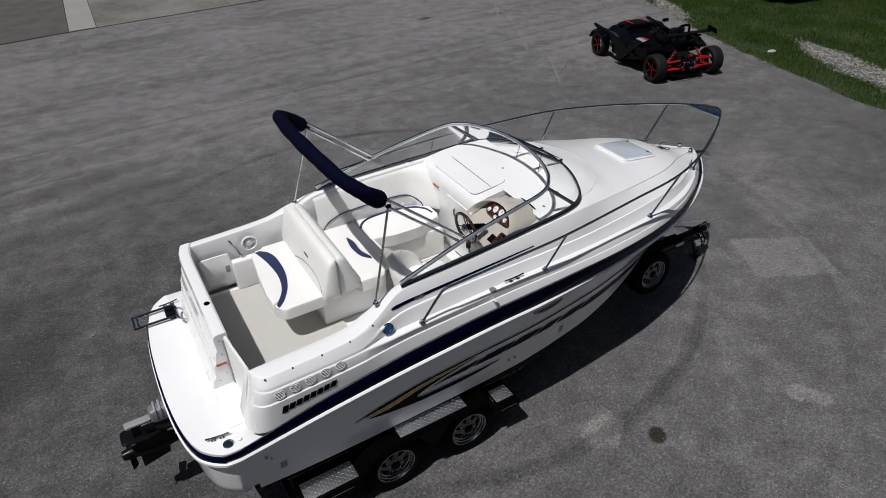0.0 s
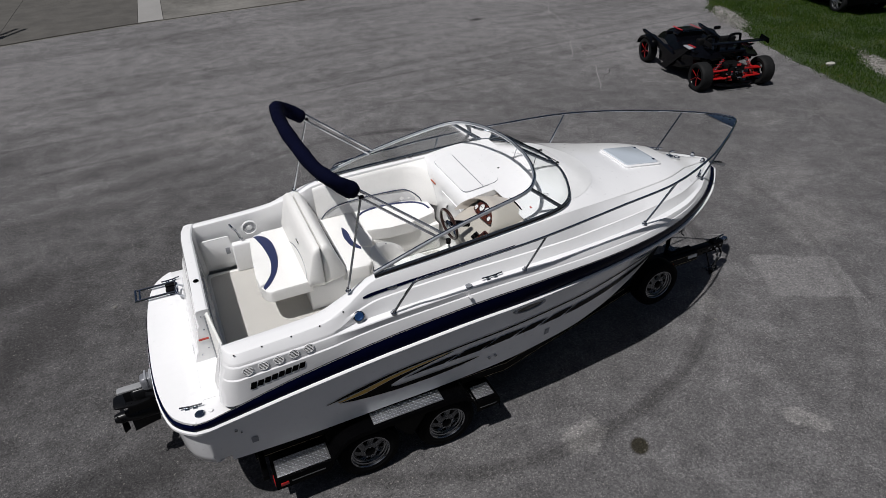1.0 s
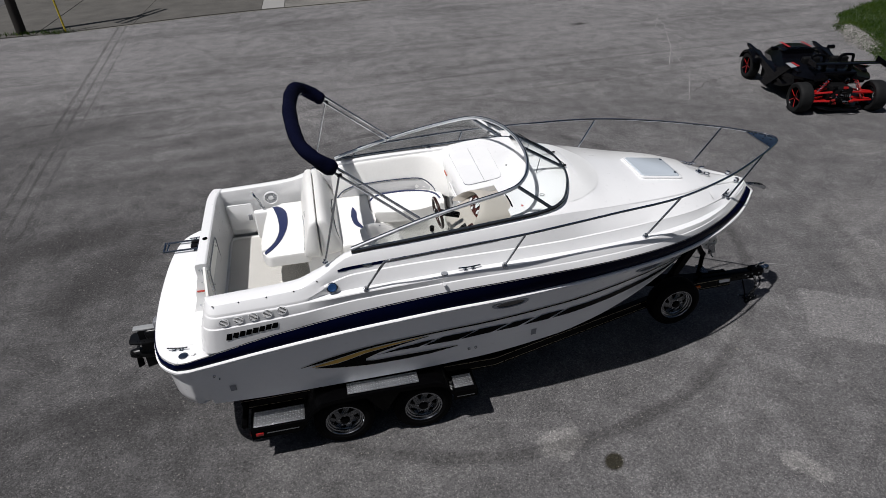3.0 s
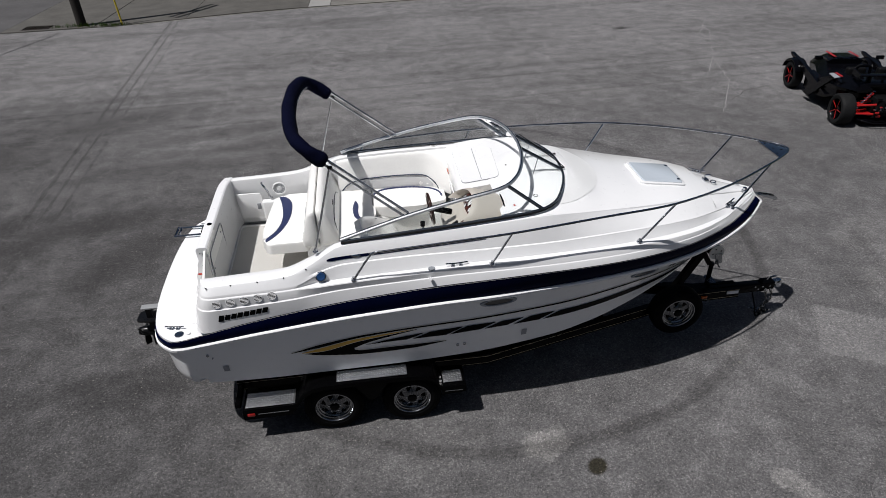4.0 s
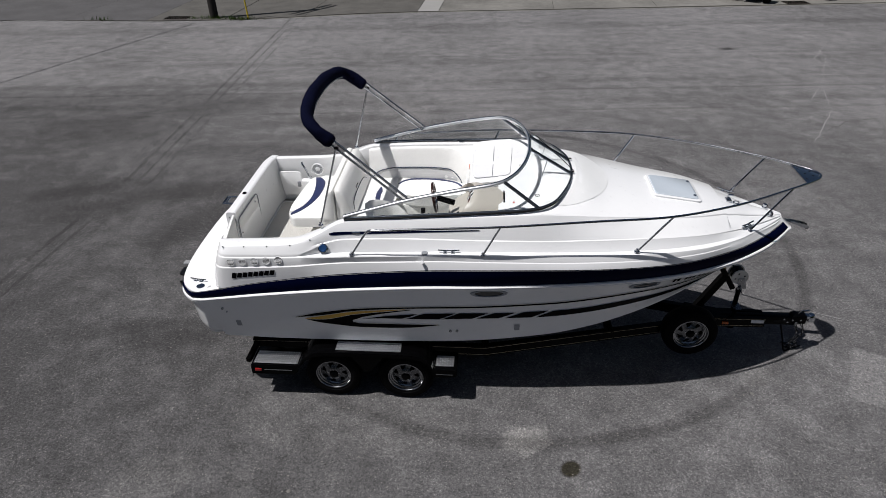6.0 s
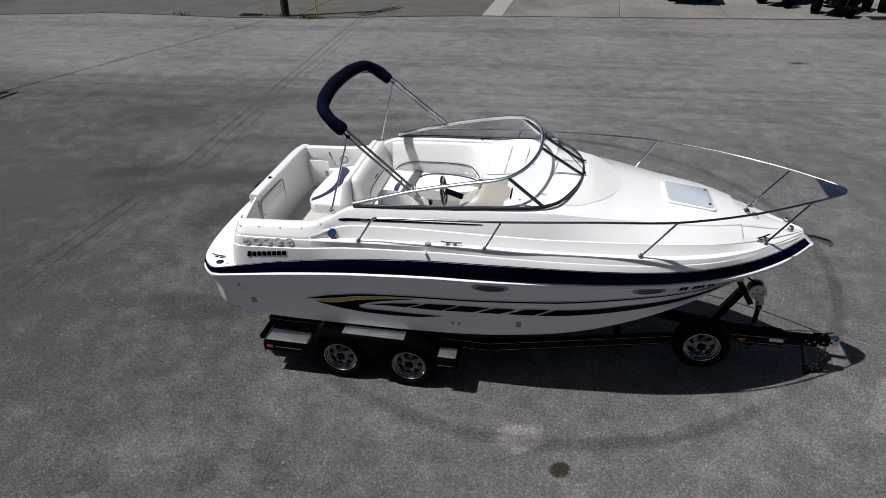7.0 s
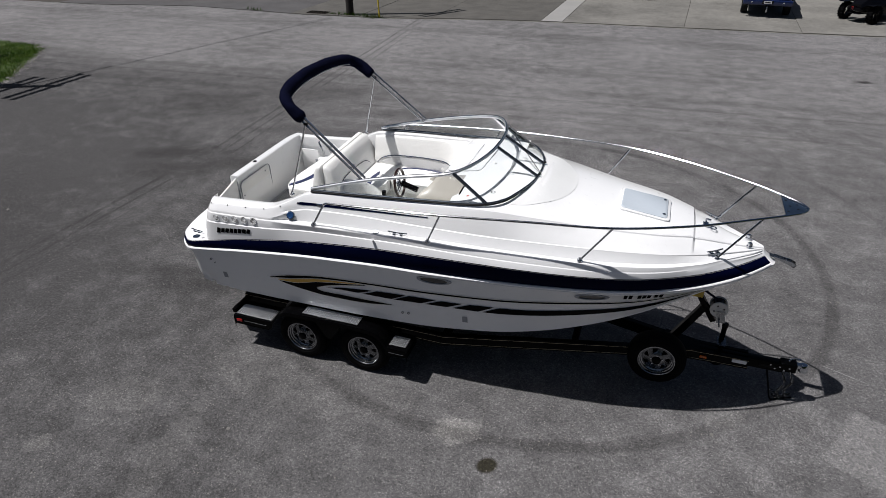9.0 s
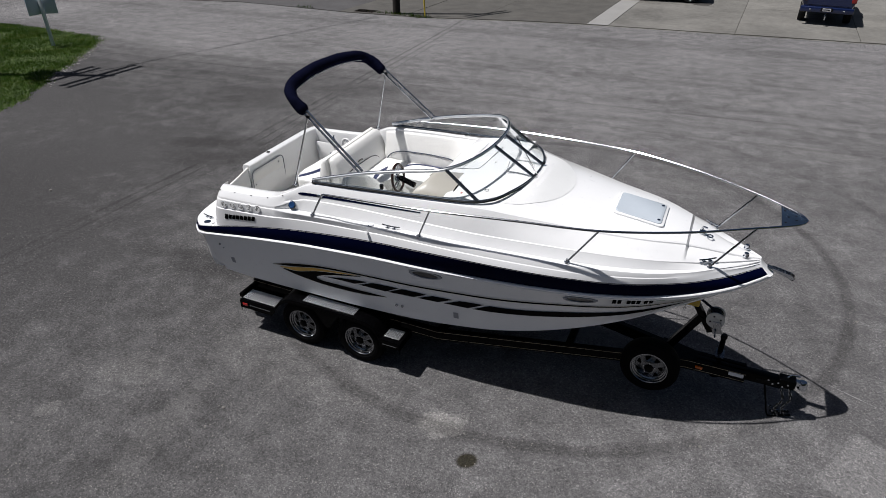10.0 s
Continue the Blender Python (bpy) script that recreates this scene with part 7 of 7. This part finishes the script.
    part("board", boxed((-0.235, -0.012, -0.30), (0.235, 0.012, 0.30), 0.004, m=m), SIGN_GREY, sign)


# ---- vehicles ----
def road_wheel(m, r, w, parent, rim_mat, spoke_mat, name="wheel", spokes=6, knobs=0):
    """A wheel whose axle runs along its local x; the outer face looks along -x."""
    q = m @ pose(0, 0, 0, 0, 0, -90)
    h = w / 2
    tyre = part(name, lathed([(r * 0.66, -h * 0.9), (r * 0.72, -h), (r * 0.9, -h), (r * 0.97, -h * 0.86), (r, -h * 0.6), (r, h * 0.6), (r * 0.97, h * 0.86), (r * 0.9, h), (r * 0.66, h * 0.9)], q, 30), RUBBER if knobs else ROAD_TYRE, parent, "", 40)
    part("rim", lathed([(r * 0.68, -h * 0.92), (r * 0.64, -h * 0.8), (r * 0.6, -h * 0.2), (r * 0.6, h * 0.85)], q, 26), rim_mat, tyre)
    for k in range(spokes):
        a = 2 * math.pi * k / spokes
        d = Vector((math.cos(a), 0, math.sin(a)))
        part("spoke", tubed([q @ (d * r * 0.1 + Vector((0, -h * 0.8, 0))), q @ (d * r * 0.63 + Vector((0, -h * 0.92, 0)))], r * (0.02 if spoke_mat is ACCENT_RED else 0.06), 5), spoke_mat, tyre)
    part("hub", lathed([(r * 0.16, -h * 0.2), (r * 0.16, -h * 0.55), (0, -h * 0.6)], q, 14), rim_mat, tyre)
    if knobs:
        bm = bmesh.new()
        for k in range(knobs):
            a = 2 * math.pi * k / knobs
            for s in (-1, 1):
                mm = q @ Matrix.Rotation(-a - 0.1 * s, 4, "Y")
                box(bm, (r * 0.96, min(s * h * 0.12, s * h * 0.95), -r * 0.05), (r * 1.07, max(s * h * 0.12, s * h * 0.95), r * 0.05), 0, m=mm)
        tagged(part("treads", bm, RUBBER, tyre, smooth=0), kind="stuff")
    return tyre


def skin(sections, material, parent, name, label="", smooth=35):
    """A closed body over cross sections, each a list of (x, z) at a y."""
    bm = bmesh.new()
    vs = grid(bm, [[(x, y, z) for x, z in sec] for y, sec in sections], close_v=True)
    bm.faces.new(vs[0])
    bm.faces.new(vs[-1])
    return part(name, bm, material, parent, label, smooth)


def hexa(w, lo, hi, top=0.7, mid=0.6):
    zm = lo + (hi - lo) * mid
    return [(-w * 0.85, lo), (w * 0.85, lo), (w, zm), (w * top, hi), (-w * top, hi), (-w, zm)]


BODY_BLACK = plain("body_black", (0.0018, 0.0019, 0.0028), 0.2, vary=0.2, spec=0.16)
ROAD_TYRE = plain("road_tyre", (0.0095, 0.0098, 0.0102), 0.7, vary=0.3, scale=30, bump=0.4, fine=60, spec=0.15)
ACCENT_RED = plain("accent_red", (0.34, 0.008, 0.008), 0.35, coat=0.3, vary=0.1)
SEAT_DARK = plain("seat_dark", (0.004, 0.004, 0.0045), 0.6, vary=0.2, spec=0.1)

# open three-seat style roadster with exposed red suspension, seen from behind
roadster = thing("open_roadster", "black open sports vehicle with red suspension arms and a rear wing", "vehicle", pose(11.40, 6.25, 0, 0, 0, -9))
skin([(0.28, hexa(0.42, 0.52, 0.80)), (0.55, hexa(0.60, 0.36, 0.86)), (0.95, hexa(0.72, 0.24, 0.84, 0.8)), (1.5, hexa(0.74, 0.22, 0.66, 0.85)), (2.0, hexa(0.62, 0.24, 0.76, 0.7)), (2.5, hexa(0.45, 0.26, 0.80, 0.6)), (3.0, hexa(0.36, 0.30, 0.66, 0.6)), (3.35, hexa(0.18, 0.36, 0.50, 0.6))], BODY_BLACK, roadster, "body", "faceted black body", 20)
for s in (-1, 1):
    road_wheel(pose(s * 0.86, 0.0, 0.345, 0, 0, 0 if s < 0 else 180), 0.345, 0.30, roadster, BODY_BLACK, ACCENT_RED, spokes=5)
    road_wheel(pose(s * 0.90, 2.55, 0.33, 0, 0, 0 if s < 0 else 180), 0.33, 0.24, roadster, BODY_BLACK, ACCENT_RED, spokes=5)
    # suspension arms and spring
    for z0, z1, y0 in ((0.28, 0.25, -0.16), (0.28, 0.25, 0.16), (0.48, 0.42, -0.12), (0.48, 0.42, 0.14)):
        part("control_arm", tubed([(s * 0.22, y0, z0), (s * 0.80, y0 * 0.25, z1)], 0.027, 8), ACCENT_RED, roadster, "red suspension arm")
    part("spring", tubed([(s * (0.62 - 0.3 * t) + 0.045 * math.cos(t * 40), 0.0 + 0.045 * math.sin(t * 40), 0.30 + 0.42 * t) for t in [k / 60 for k in range(61)]], 0.008, 5), ACCENT_RED, roadster)
    # side pod sweeping down to the front wheel, with a red edge and a grey flash
    skin([(0.45, hexa(0.12, 0.50, 0.80)), (0.9, hexa(0.16, 0.30, 0.82)), (1.5, hexa(0.15, 0.20, 0.56)), (2.05, hexa(0.10, 0.20, 0.60))], BODY_BLACK, roadster, "side_pod", "", 20).matrix_basis = pose(s * 0.74, 0, 0)
    part("accent_panel", prismed([(0.0, 0.0), (0.05, 0.0), (0.09, 0.42), (0.03, 0.42)], 0, 0.012, 0, pose(s * 0.90, 1.30, 0.46, -48, 0, 0)), ACCENT_RED, roadster)
    part("flash", prismed([(-0.10, 0.0), (0.02, -0.02), (0.05, 0.36), (-0.04, 0.40)], 0, 0.008, 0, pose(s * 0.80, 0.62, 0.865, -4, s * 12, 0)), GREY_PANEL, roadster)
    part("flash", prismed([(0.04, 0.0), (0.09, 0.0), (0.11, 0.34), (0.07, 0.36)], 0, 0.008, 0, pose(s * 0.80, 0.62, 0.865, -4, s * 12, 0)), ACCENT_RED, roadster)
    # front fender arch over the wheel
    bm = bmesh.new()
    rows = []
    for i in range(9):
        a = math.radians(15 + 140 * i / 8)
        rows.append([(s * (0.90 + o), 2.55 + 0.42 * math.cos(a), 0.33 + (0.40 + dz) * math.sin(a)) for o, dz in ((-0.15, 0), (0.0, 0.03), (0.15, 0), (0.15, -0.02), (-0.15, -0.02))])
    vs = grid(bm, rows, close_v=True)
    bm.faces.new(vs[0])
    bm.faces.new(vs[-1])
    part("front_fender", bm, BODY_BLACK, roadster, "", 35)
    part("side_blade", prismed([(0.55, 0.86), (0.85, 0.80), (1.75, 0.16), (1.45, 0.14)], s * 0.93 - 0.03, s * 0.93 + 0.03, 0.01, Matrix(((0, 0, 1, 0), (1, 0, 0, 0), (0, 1, 0, 0), (0, 0, 0, 1)))), BODY_BLACK, roadster)
    # arrow-shaped sweep from the front wheel back to the flank
    part("side_sweep", prismed([(0.75, 0.42), (1.5, 0.40), (2.9, 0.74), (2.95, 0.80), (2.2, 0.72), (1.3, 0.56)], s * 0.88 - 0.05, s * 0.88 + 0.05, 0.02, Matrix(((0, 0, 1, 0), (1, 0, 0, 0), (0, 1, 0, 0), (0, 0, 0, 1)))), BODY_BLACK, roadster)
    # seat, roll hoop, exhaust, arm
    seat = part("seat", boxed((s * 0.34 - 0.22, 0.95, 0.40), (s * 0.34 + 0.22, 1.45, 0.56), 0.05, 3), SEAT_DARK, roadster)
    part("seat_back", boxed((s * 0.34 - 0.21, 0.80, 0.50), (s * 0.34 + 0.21, 0.95, 1.02), 0.05, 3, m=pose(0, 0, 0)), SEAT_DARK, seat)
    part("roll_hoop", tubed(spline([(s * 0.34 - 0.17, 0.62, 0.80), (s * 0.34 - 0.15, 0.60, 1.08), (s * 0.34 - 0.08, 0.60, 1.13), (s * 0.34 + 0.08, 0.60, 1.13), (s * 0.34 + 0.15, 0.60, 1.08), (s * 0.34 + 0.17, 0.62, 0.80)], 4), 0.032, 8), BODY_BLACK, roadster)
    part("exhaust", lathed([(0.05, -0.1), (0.055, 0.08), (0.045, 0.085), (0.04, 0.0)], pose(s * 0.22, 0.20, 0.66, 0, 0, 180), 16), STEEL, roadster, "polished exhaust tip")
    part("wing_post", boxed((s * 0.30 - 0.015, 0.26, 0.78), (s * 0.30 + 0.015, 0.36, 1.02)), BODY_BLACK, roadster)
    part("mirror", boxed((s * 0.72 - 0.10, 1.85, 0.90), (s * 0.72 + 0.08, 1.93, 0.99), 0.02), BODY_BLACK, roadster)
skin([(2.0, hexa(0.40, 0.70, 0.93, 0.6)), (2.4, hexa(0.36, 0.70, 0.92, 0.55)), (2.8, hexa(0.28, 0.60, 0.78, 0.55))], BODY_BLACK, roadster, "hood", "", 20)
part("hood_line", boxed((-0.30, 2.02, 0.925), (-0.24, 2.5, 0.932)), ACCENT_RED, roadster)
part("hood_line", boxed((0.24, 2.02, 0.925), (0.30, 2.5, 0.932)), ACCENT_RED, roadster)
scr = part("wind_deflector", prismed(rounded([(-0.34, 0), (0.34, 0), (0.26, 0.22), (-0.26, 0.22)], 0.05), 0, 0.006, 0, pose(0, 1.92, 0.90, 62, 0, 0)), GLASS, roadster)
scr.visible_shadow = False
wing = part("rear_wing", boxed((-0.62, 0.16, 1.02), (0.98, 0.36, 1.045), 0.012), BODY_BLACK, roadster, "long black rear wing")
for s in (-1, 1):
    part("end_plate", prismed([(0.10, 0.96), (0.48, 1.0), (0.46, 1.12), (0.14, 1.08)], 0.18 + s * 0.80 - 0.008, 0.18 + s * 0.80 + 0.008, 0, Matrix(((0, 0, 1, 0), (1, 0, 0, 0), (0, 1, 0, 0), (0, 0, 0, 1)))), BODY_BLACK, wing)
part("gearbox", boxed((-0.22, -0.20, 0.22), (0.22, 0.30, 0.60), 0.05), SEAT_DARK, roadster)
for k in range(7):
    part("hose", tubed([(-0.2 + 0.07 * k, -0.19, 0.30 + 0.03 * (k % 3)), (-0.15 + 0.05 * k, -0.23, 0.40), (-0.16 + 0.06 * k, -0.10, 0.60)], 0.014, 6), STEEL if k % 3 == 0 else PLASTIC, roadster)
part("diffuser", prismed([(-0.5, -0.25), (0.5, -0.25), (0.62, 0.4), (-0.62, 0.4)], 0.13, 0.15), BODY_BLACK, roadster)
part("tail_cover", prismed([(-0.40, 0.16), (0.40, 0.16), (0.55, 0.62), (-0.55, 0.62)], 0.80, 0.86, 0.03), BODY_BLACK, roadster)
for s in (-1, 1):
    # angular rear haunch beside the tail, a hip line and a lamp
    skin([(0.02, [(0.30, 0.72), (0.62, 0.70), (0.66, 0.74), (0.34, 0.80)]), (0.45, [(0.36, 0.66), (0.86, 0.64), (0.90, 0.72), (0.46, 0.90)]), (1.0, [(0.50, 0.60), (0.92, 0.55), (0.94, 0.68), (0.60, 0.88)])] if s > 0 else [(0.02, [(-0.30, 0.72), (-0.62, 0.70), (-0.66, 0.74), (-0.34, 0.80)]), (0.45, [(-0.36, 0.66), (-0.86, 0.64), (-0.90, 0.72), (-0.46, 0.90)]), (1.0, [(-0.50, 0.60), (-0.92, 0.55), (-0.94, 0.68), (-0.60, 0.88)])], BODY_BLACK, roadster, "haunch", "", 20)
    part("wishbone", prismed([(s * 0.20, -0.14), (s * 0.74, -0.03), (s * 0.74, 0.04), (s * 0.20, 0.16)], 0.235, 0.25, 0.004), ACCENT_RED, roadster, "red lower wishbone")
    part("damper", tubed([(s * 0.60, 0.0, 0.28), (s * 0.33, 0.02, 0.70)], 0.026, 8), STEEL, roadster)
rk = random.Random(12)
for k in range(34):
    x, y, z = rk.uniform(-0.24, 0.24), rk.uniform(-0.30, -0.12), rk.uniform(0.18, 0.64)
    d = rk.uniform(0.015, 0.05)
    part("fitting", boxed((x - d, y - 0.02, z - d * 0.5), (x + d, y + 0.02, z + d * 0.5), 0.005, 1), (STEEL, SEAT_DARK, PLASTIC, ACCENT_RED, SEAT_DARK)[k % 5], roadster)
part("lower_frame", tubed([(-0.48, -0.20, 0.14), (-0.30, -0.33, 0.13), (0.30, -0.33, 0.13), (0.48, -0.20, 0.14)], 0.018, 6), BODY_BLACK, roadster)
# blue pickup, its tail towards the road
PICKUP_BLUE = plain("pickup_blue", (0.006, 0.014, 0.06), 0.22, coat=0.5, vary=0.1)
pickup = thing("pickup_truck", "dark blue pickup truck parked on the concrete", "truck", pose(6.35, 25.15, 0.03, 0, 0, -2))
for y, n in ((0.95, 0), (4.3, 1)):
    for s in (-1, 1):
        road_wheel(pose(s * 0.86, y, 0.39, 0, 0, 0 if s < 0 else 180), 0.39, 0.27, pickup, ALLOY, ALLOY)
skin([(0.06, hexa(0.96, 0.52, 1.32, 0.96, 0.5)), (0.3, hexa(1.0, 0.48, 1.36, 0.95, 0.5)), (2.1, hexa(1.0, 0.46, 1.36, 0.95, 0.5)), (3.6, hexa(1.0, 0.46, 1.30, 0.95, 0.5)), (5.1, hexa(1.0, 0.46, 1.20, 0.92, 0.5)), (5.5, hexa(0.92, 0.50, 1.05, 0.9, 0.5))], PICKUP_BLUE, pickup, "body", "dark blue body", 25)
skin([(2.0, hexa(0.90, 1.30, 1.40, 0.95)), (2.2, hexa(0.86, 1.30, 1.90, 0.86)), (3.4, hexa(0.86, 1.30, 1.92, 0.86)), (4.1, hexa(0.88, 1.20, 1.30, 0.95))], DARK_PANE, pickup, "cab", "dark glazed cab", 25)
bumper = part("rear_bumper", boxed((-0.98, -0.10, 0.50), (0.98, 0.08, 0.72), 0.035, 3), PICKUP_BLUE, pickup, "dark blue rear bumper")
part("plate_recess", boxed((-0.22, -0.115, 0.56), (0.22, -0.098, 0.70), 0.005), PLASTIC, bumper)
part("number_plate", boxed((-0.155, -0.122, 0.57), (0.155, -0.116, 0.68)), plain("plate_pale", (0.6, 0.6, 0.62), 0.4), bumper)
for k in range(6):
    part("plate_bar", boxed((-0.125 + 0.043 * k, -0.125, 0.60), (-0.095 + 0.043 * k, -0.1225, 0.65)), BLACK, bumper)
for s in (-1, 1):
    part("tail_lamp", boxed((s * 0.90 - 0.09, 0.02, 0.92), (s * 0.90 + 0.09, 0.07, 1.26), 0.02), RED, pickup)
    part("lens_mark", boxed((s * 0.62 - 0.03, -0.104, 0.60), (s * 0.62 + 0.03, -0.099, 0.63)), plain("lamp_clear", (0.5, 0.5, 0.5), 0.3), bumper)
hitch = part("tow_hitch", boxed((-0.03, -0.22, 0.40), (0.03, 0.0, 0.46), 0.006), BLACK, pickup)
part("ball_mount", boxed((-0.025, -0.24, 0.24), (0.025, -0.19, 0.46), 0.006), STEEL, hitch)
for k in range(4):
    part("pin", lathed([(0.012, -0.03), (0.012, 0.03)], pose(0, -0.215, 0.27 + 0.05 * k, 0, 0, 90), 8), STEEL, hitch)
part("tailgate_seam", boxed((-0.80, 0.045, 0.76), (0.80, 0.055, 0.772)), BLACK, pickup)


def utv(m, label):
    """A black side-by-side with knobbly tyres, front towards the road (local -y)."""
    t = thing("side_by_side", label, "off-road vehicle", m, "side-by-sides on the forecourt")
    for y in (0.0, 2.1):
        for s in (-1, 1):
            road_wheel(pose(s * 0.66, y, 0.345, 0, 0, 0 if s < 0 else 180), 0.33, 0.26, t, BODY_BLACK, BODY_BLACK, spokes=5, knobs=18)
            part("control_arm", tubed([(s * 0.2, y, 0.36), (s * 0.58, y, 0.32)], 0.03, 6), BODY_BLACK, t)
    skin([(-0.35, hexa(0.28, 0.45, 0.70)), (0.0, hexa(0.42, 0.40, 0.98)), (0.7, hexa(0.55, 0.30, 1.02)), (1.6, hexa(0.6, 0.28, 0.75)), (2.5, hexa(0.55, 0.40, 0.95))], BODY_BLACK, t, "body", "", 20)
    part("skid_plate", boxed((-0.28, -0.42, 0.34), (0.28, 0.1, 0.38), 0.01), BODY_BLACK, t)
    part("bumper", tubed(spline([(-0.3, -0.2, 0.45), (-0.28, -0.45, 0.55), (0.28, -0.45, 0.55), (0.3, -0.2, 0.45)], 4), 0.025, 6), BODY_BLACK, t)
    part("badge", prismed([(-0.05, 0.06), (0.05, 0.06), (0.05, -0.02), (0, -0.06), (-0.05, -0.02)], 0, 0.01, 0, pose(-0.05, -0.44, 0.55, 90, 0, 0)), ACCENT_RED, t)
    for s in (-1, 1):
        part("cage_post", tubed([(s * 0.55, 0.75, 0.95), (s * 0.52, 1.1, 1.75), (s * 0.52, 2.0, 1.75), (s * 0.55, 2.4, 0.9)], 0.028, 6), BODY_BLACK, t)
        part("front_guard", prismed(rounded([(s * 0.66 - 0.17, -0.4), (s * 0.66 + 0.17, -0.4), (s * 0.66 + 0.17, 0.35), (s * 0.66 - 0.17, 0.35)], 0.08), 0.72, 0.75, 0.01), BODY_BLACK, t)
    part("roof", boxed((-0.55, 1.0, 1.75), (0.55, 2.1, 1.79), 0.015), BODY_BLACK, t)
    return t


a1 = math.degrees(math.atan2(25.04 - 26.04, 10.43 - 9.49))
a2 = math.degrees(math.atan2(23.21 - 23.98, 12.37 - 11.2))
utv(pose(9.96, 25.6, 0.03, 0, 0, a1), "black side-by-side with knobbly tyres parked on concrete")
utv(pose(11.8, 23.7, 0.03, 0, 0, a2), "black side-by-side with knobbly tyres parked on concrete")
utv(pose(14.6, 22.9 + 1.6, 0.03, 0, 0, -30), "black side-by-side with knobbly tyres parked on concrete")

# black car standing on the grass, its sill towards the yard
dark_car = thing("parked_car", "black car parked on the grass verge", "car", pose(21.1, 11.6, 0.02, 0, 0, -10))
for y in (-1.4, 1.4):
    for s in (-1, 1):
        road_wheel(pose(s * 0.80, y, 0.34, 0, 0, 0 if s < 0 else 180), 0.34, 0.23, dark_car, ALLOY, ALLOY)
skin([(-2.2, hexa(0.75, 0.40, 0.85)), (-1.8, hexa(0.88, 0.26, 0.98)), (0, hexa(0.92, 0.24, 1.0)), (1.6, hexa(0.9, 0.26, 0.95)), (2.2, hexa(0.75, 0.36, 0.75))], BODY_BLACK, dark_car, "body", "glossy black body", 25)
skin([(-1.6, hexa(0.78, 0.95, 1.02, 0.9)), (-0.9, hexa(0.72, 0.95, 1.45, 0.8)), (0.3, hexa(0.72, 0.95, 1.46, 0.8)), (1.1, hexa(0.78, 0.92, 1.0, 0.9))], DARK_PANE, dark_car, "cabin", "", 25)
for s in (-1, 1):
    part("sill_trim", boxed((s * 0.925 - 0.01, -0.9, 0.40), (s * 0.925 + 0.01, 0.9, 0.43)), STEEL, dark_car)
forecourt_car = copy_thing(dark_car, pose(-0.9, 28.9, 0.03, 0, 0, 97))
tagged(forecourt_car, "black car parked across the concrete forecourt", "car")
manhole = tagged(part("manhole_cover", lathed([(0.0, 0.0), (0.46, 0.0), (0.46, 0.012), (0.43, 0.016), (0.0, 0.016)], pose(1.2, 28.3, 0.02), 24, "z"), plain("manhole_iron", (0.05, 0.046, 0.042), 0.8, vary=0.3)), "round dark iron manhole cover in the concrete", "manhole cover")
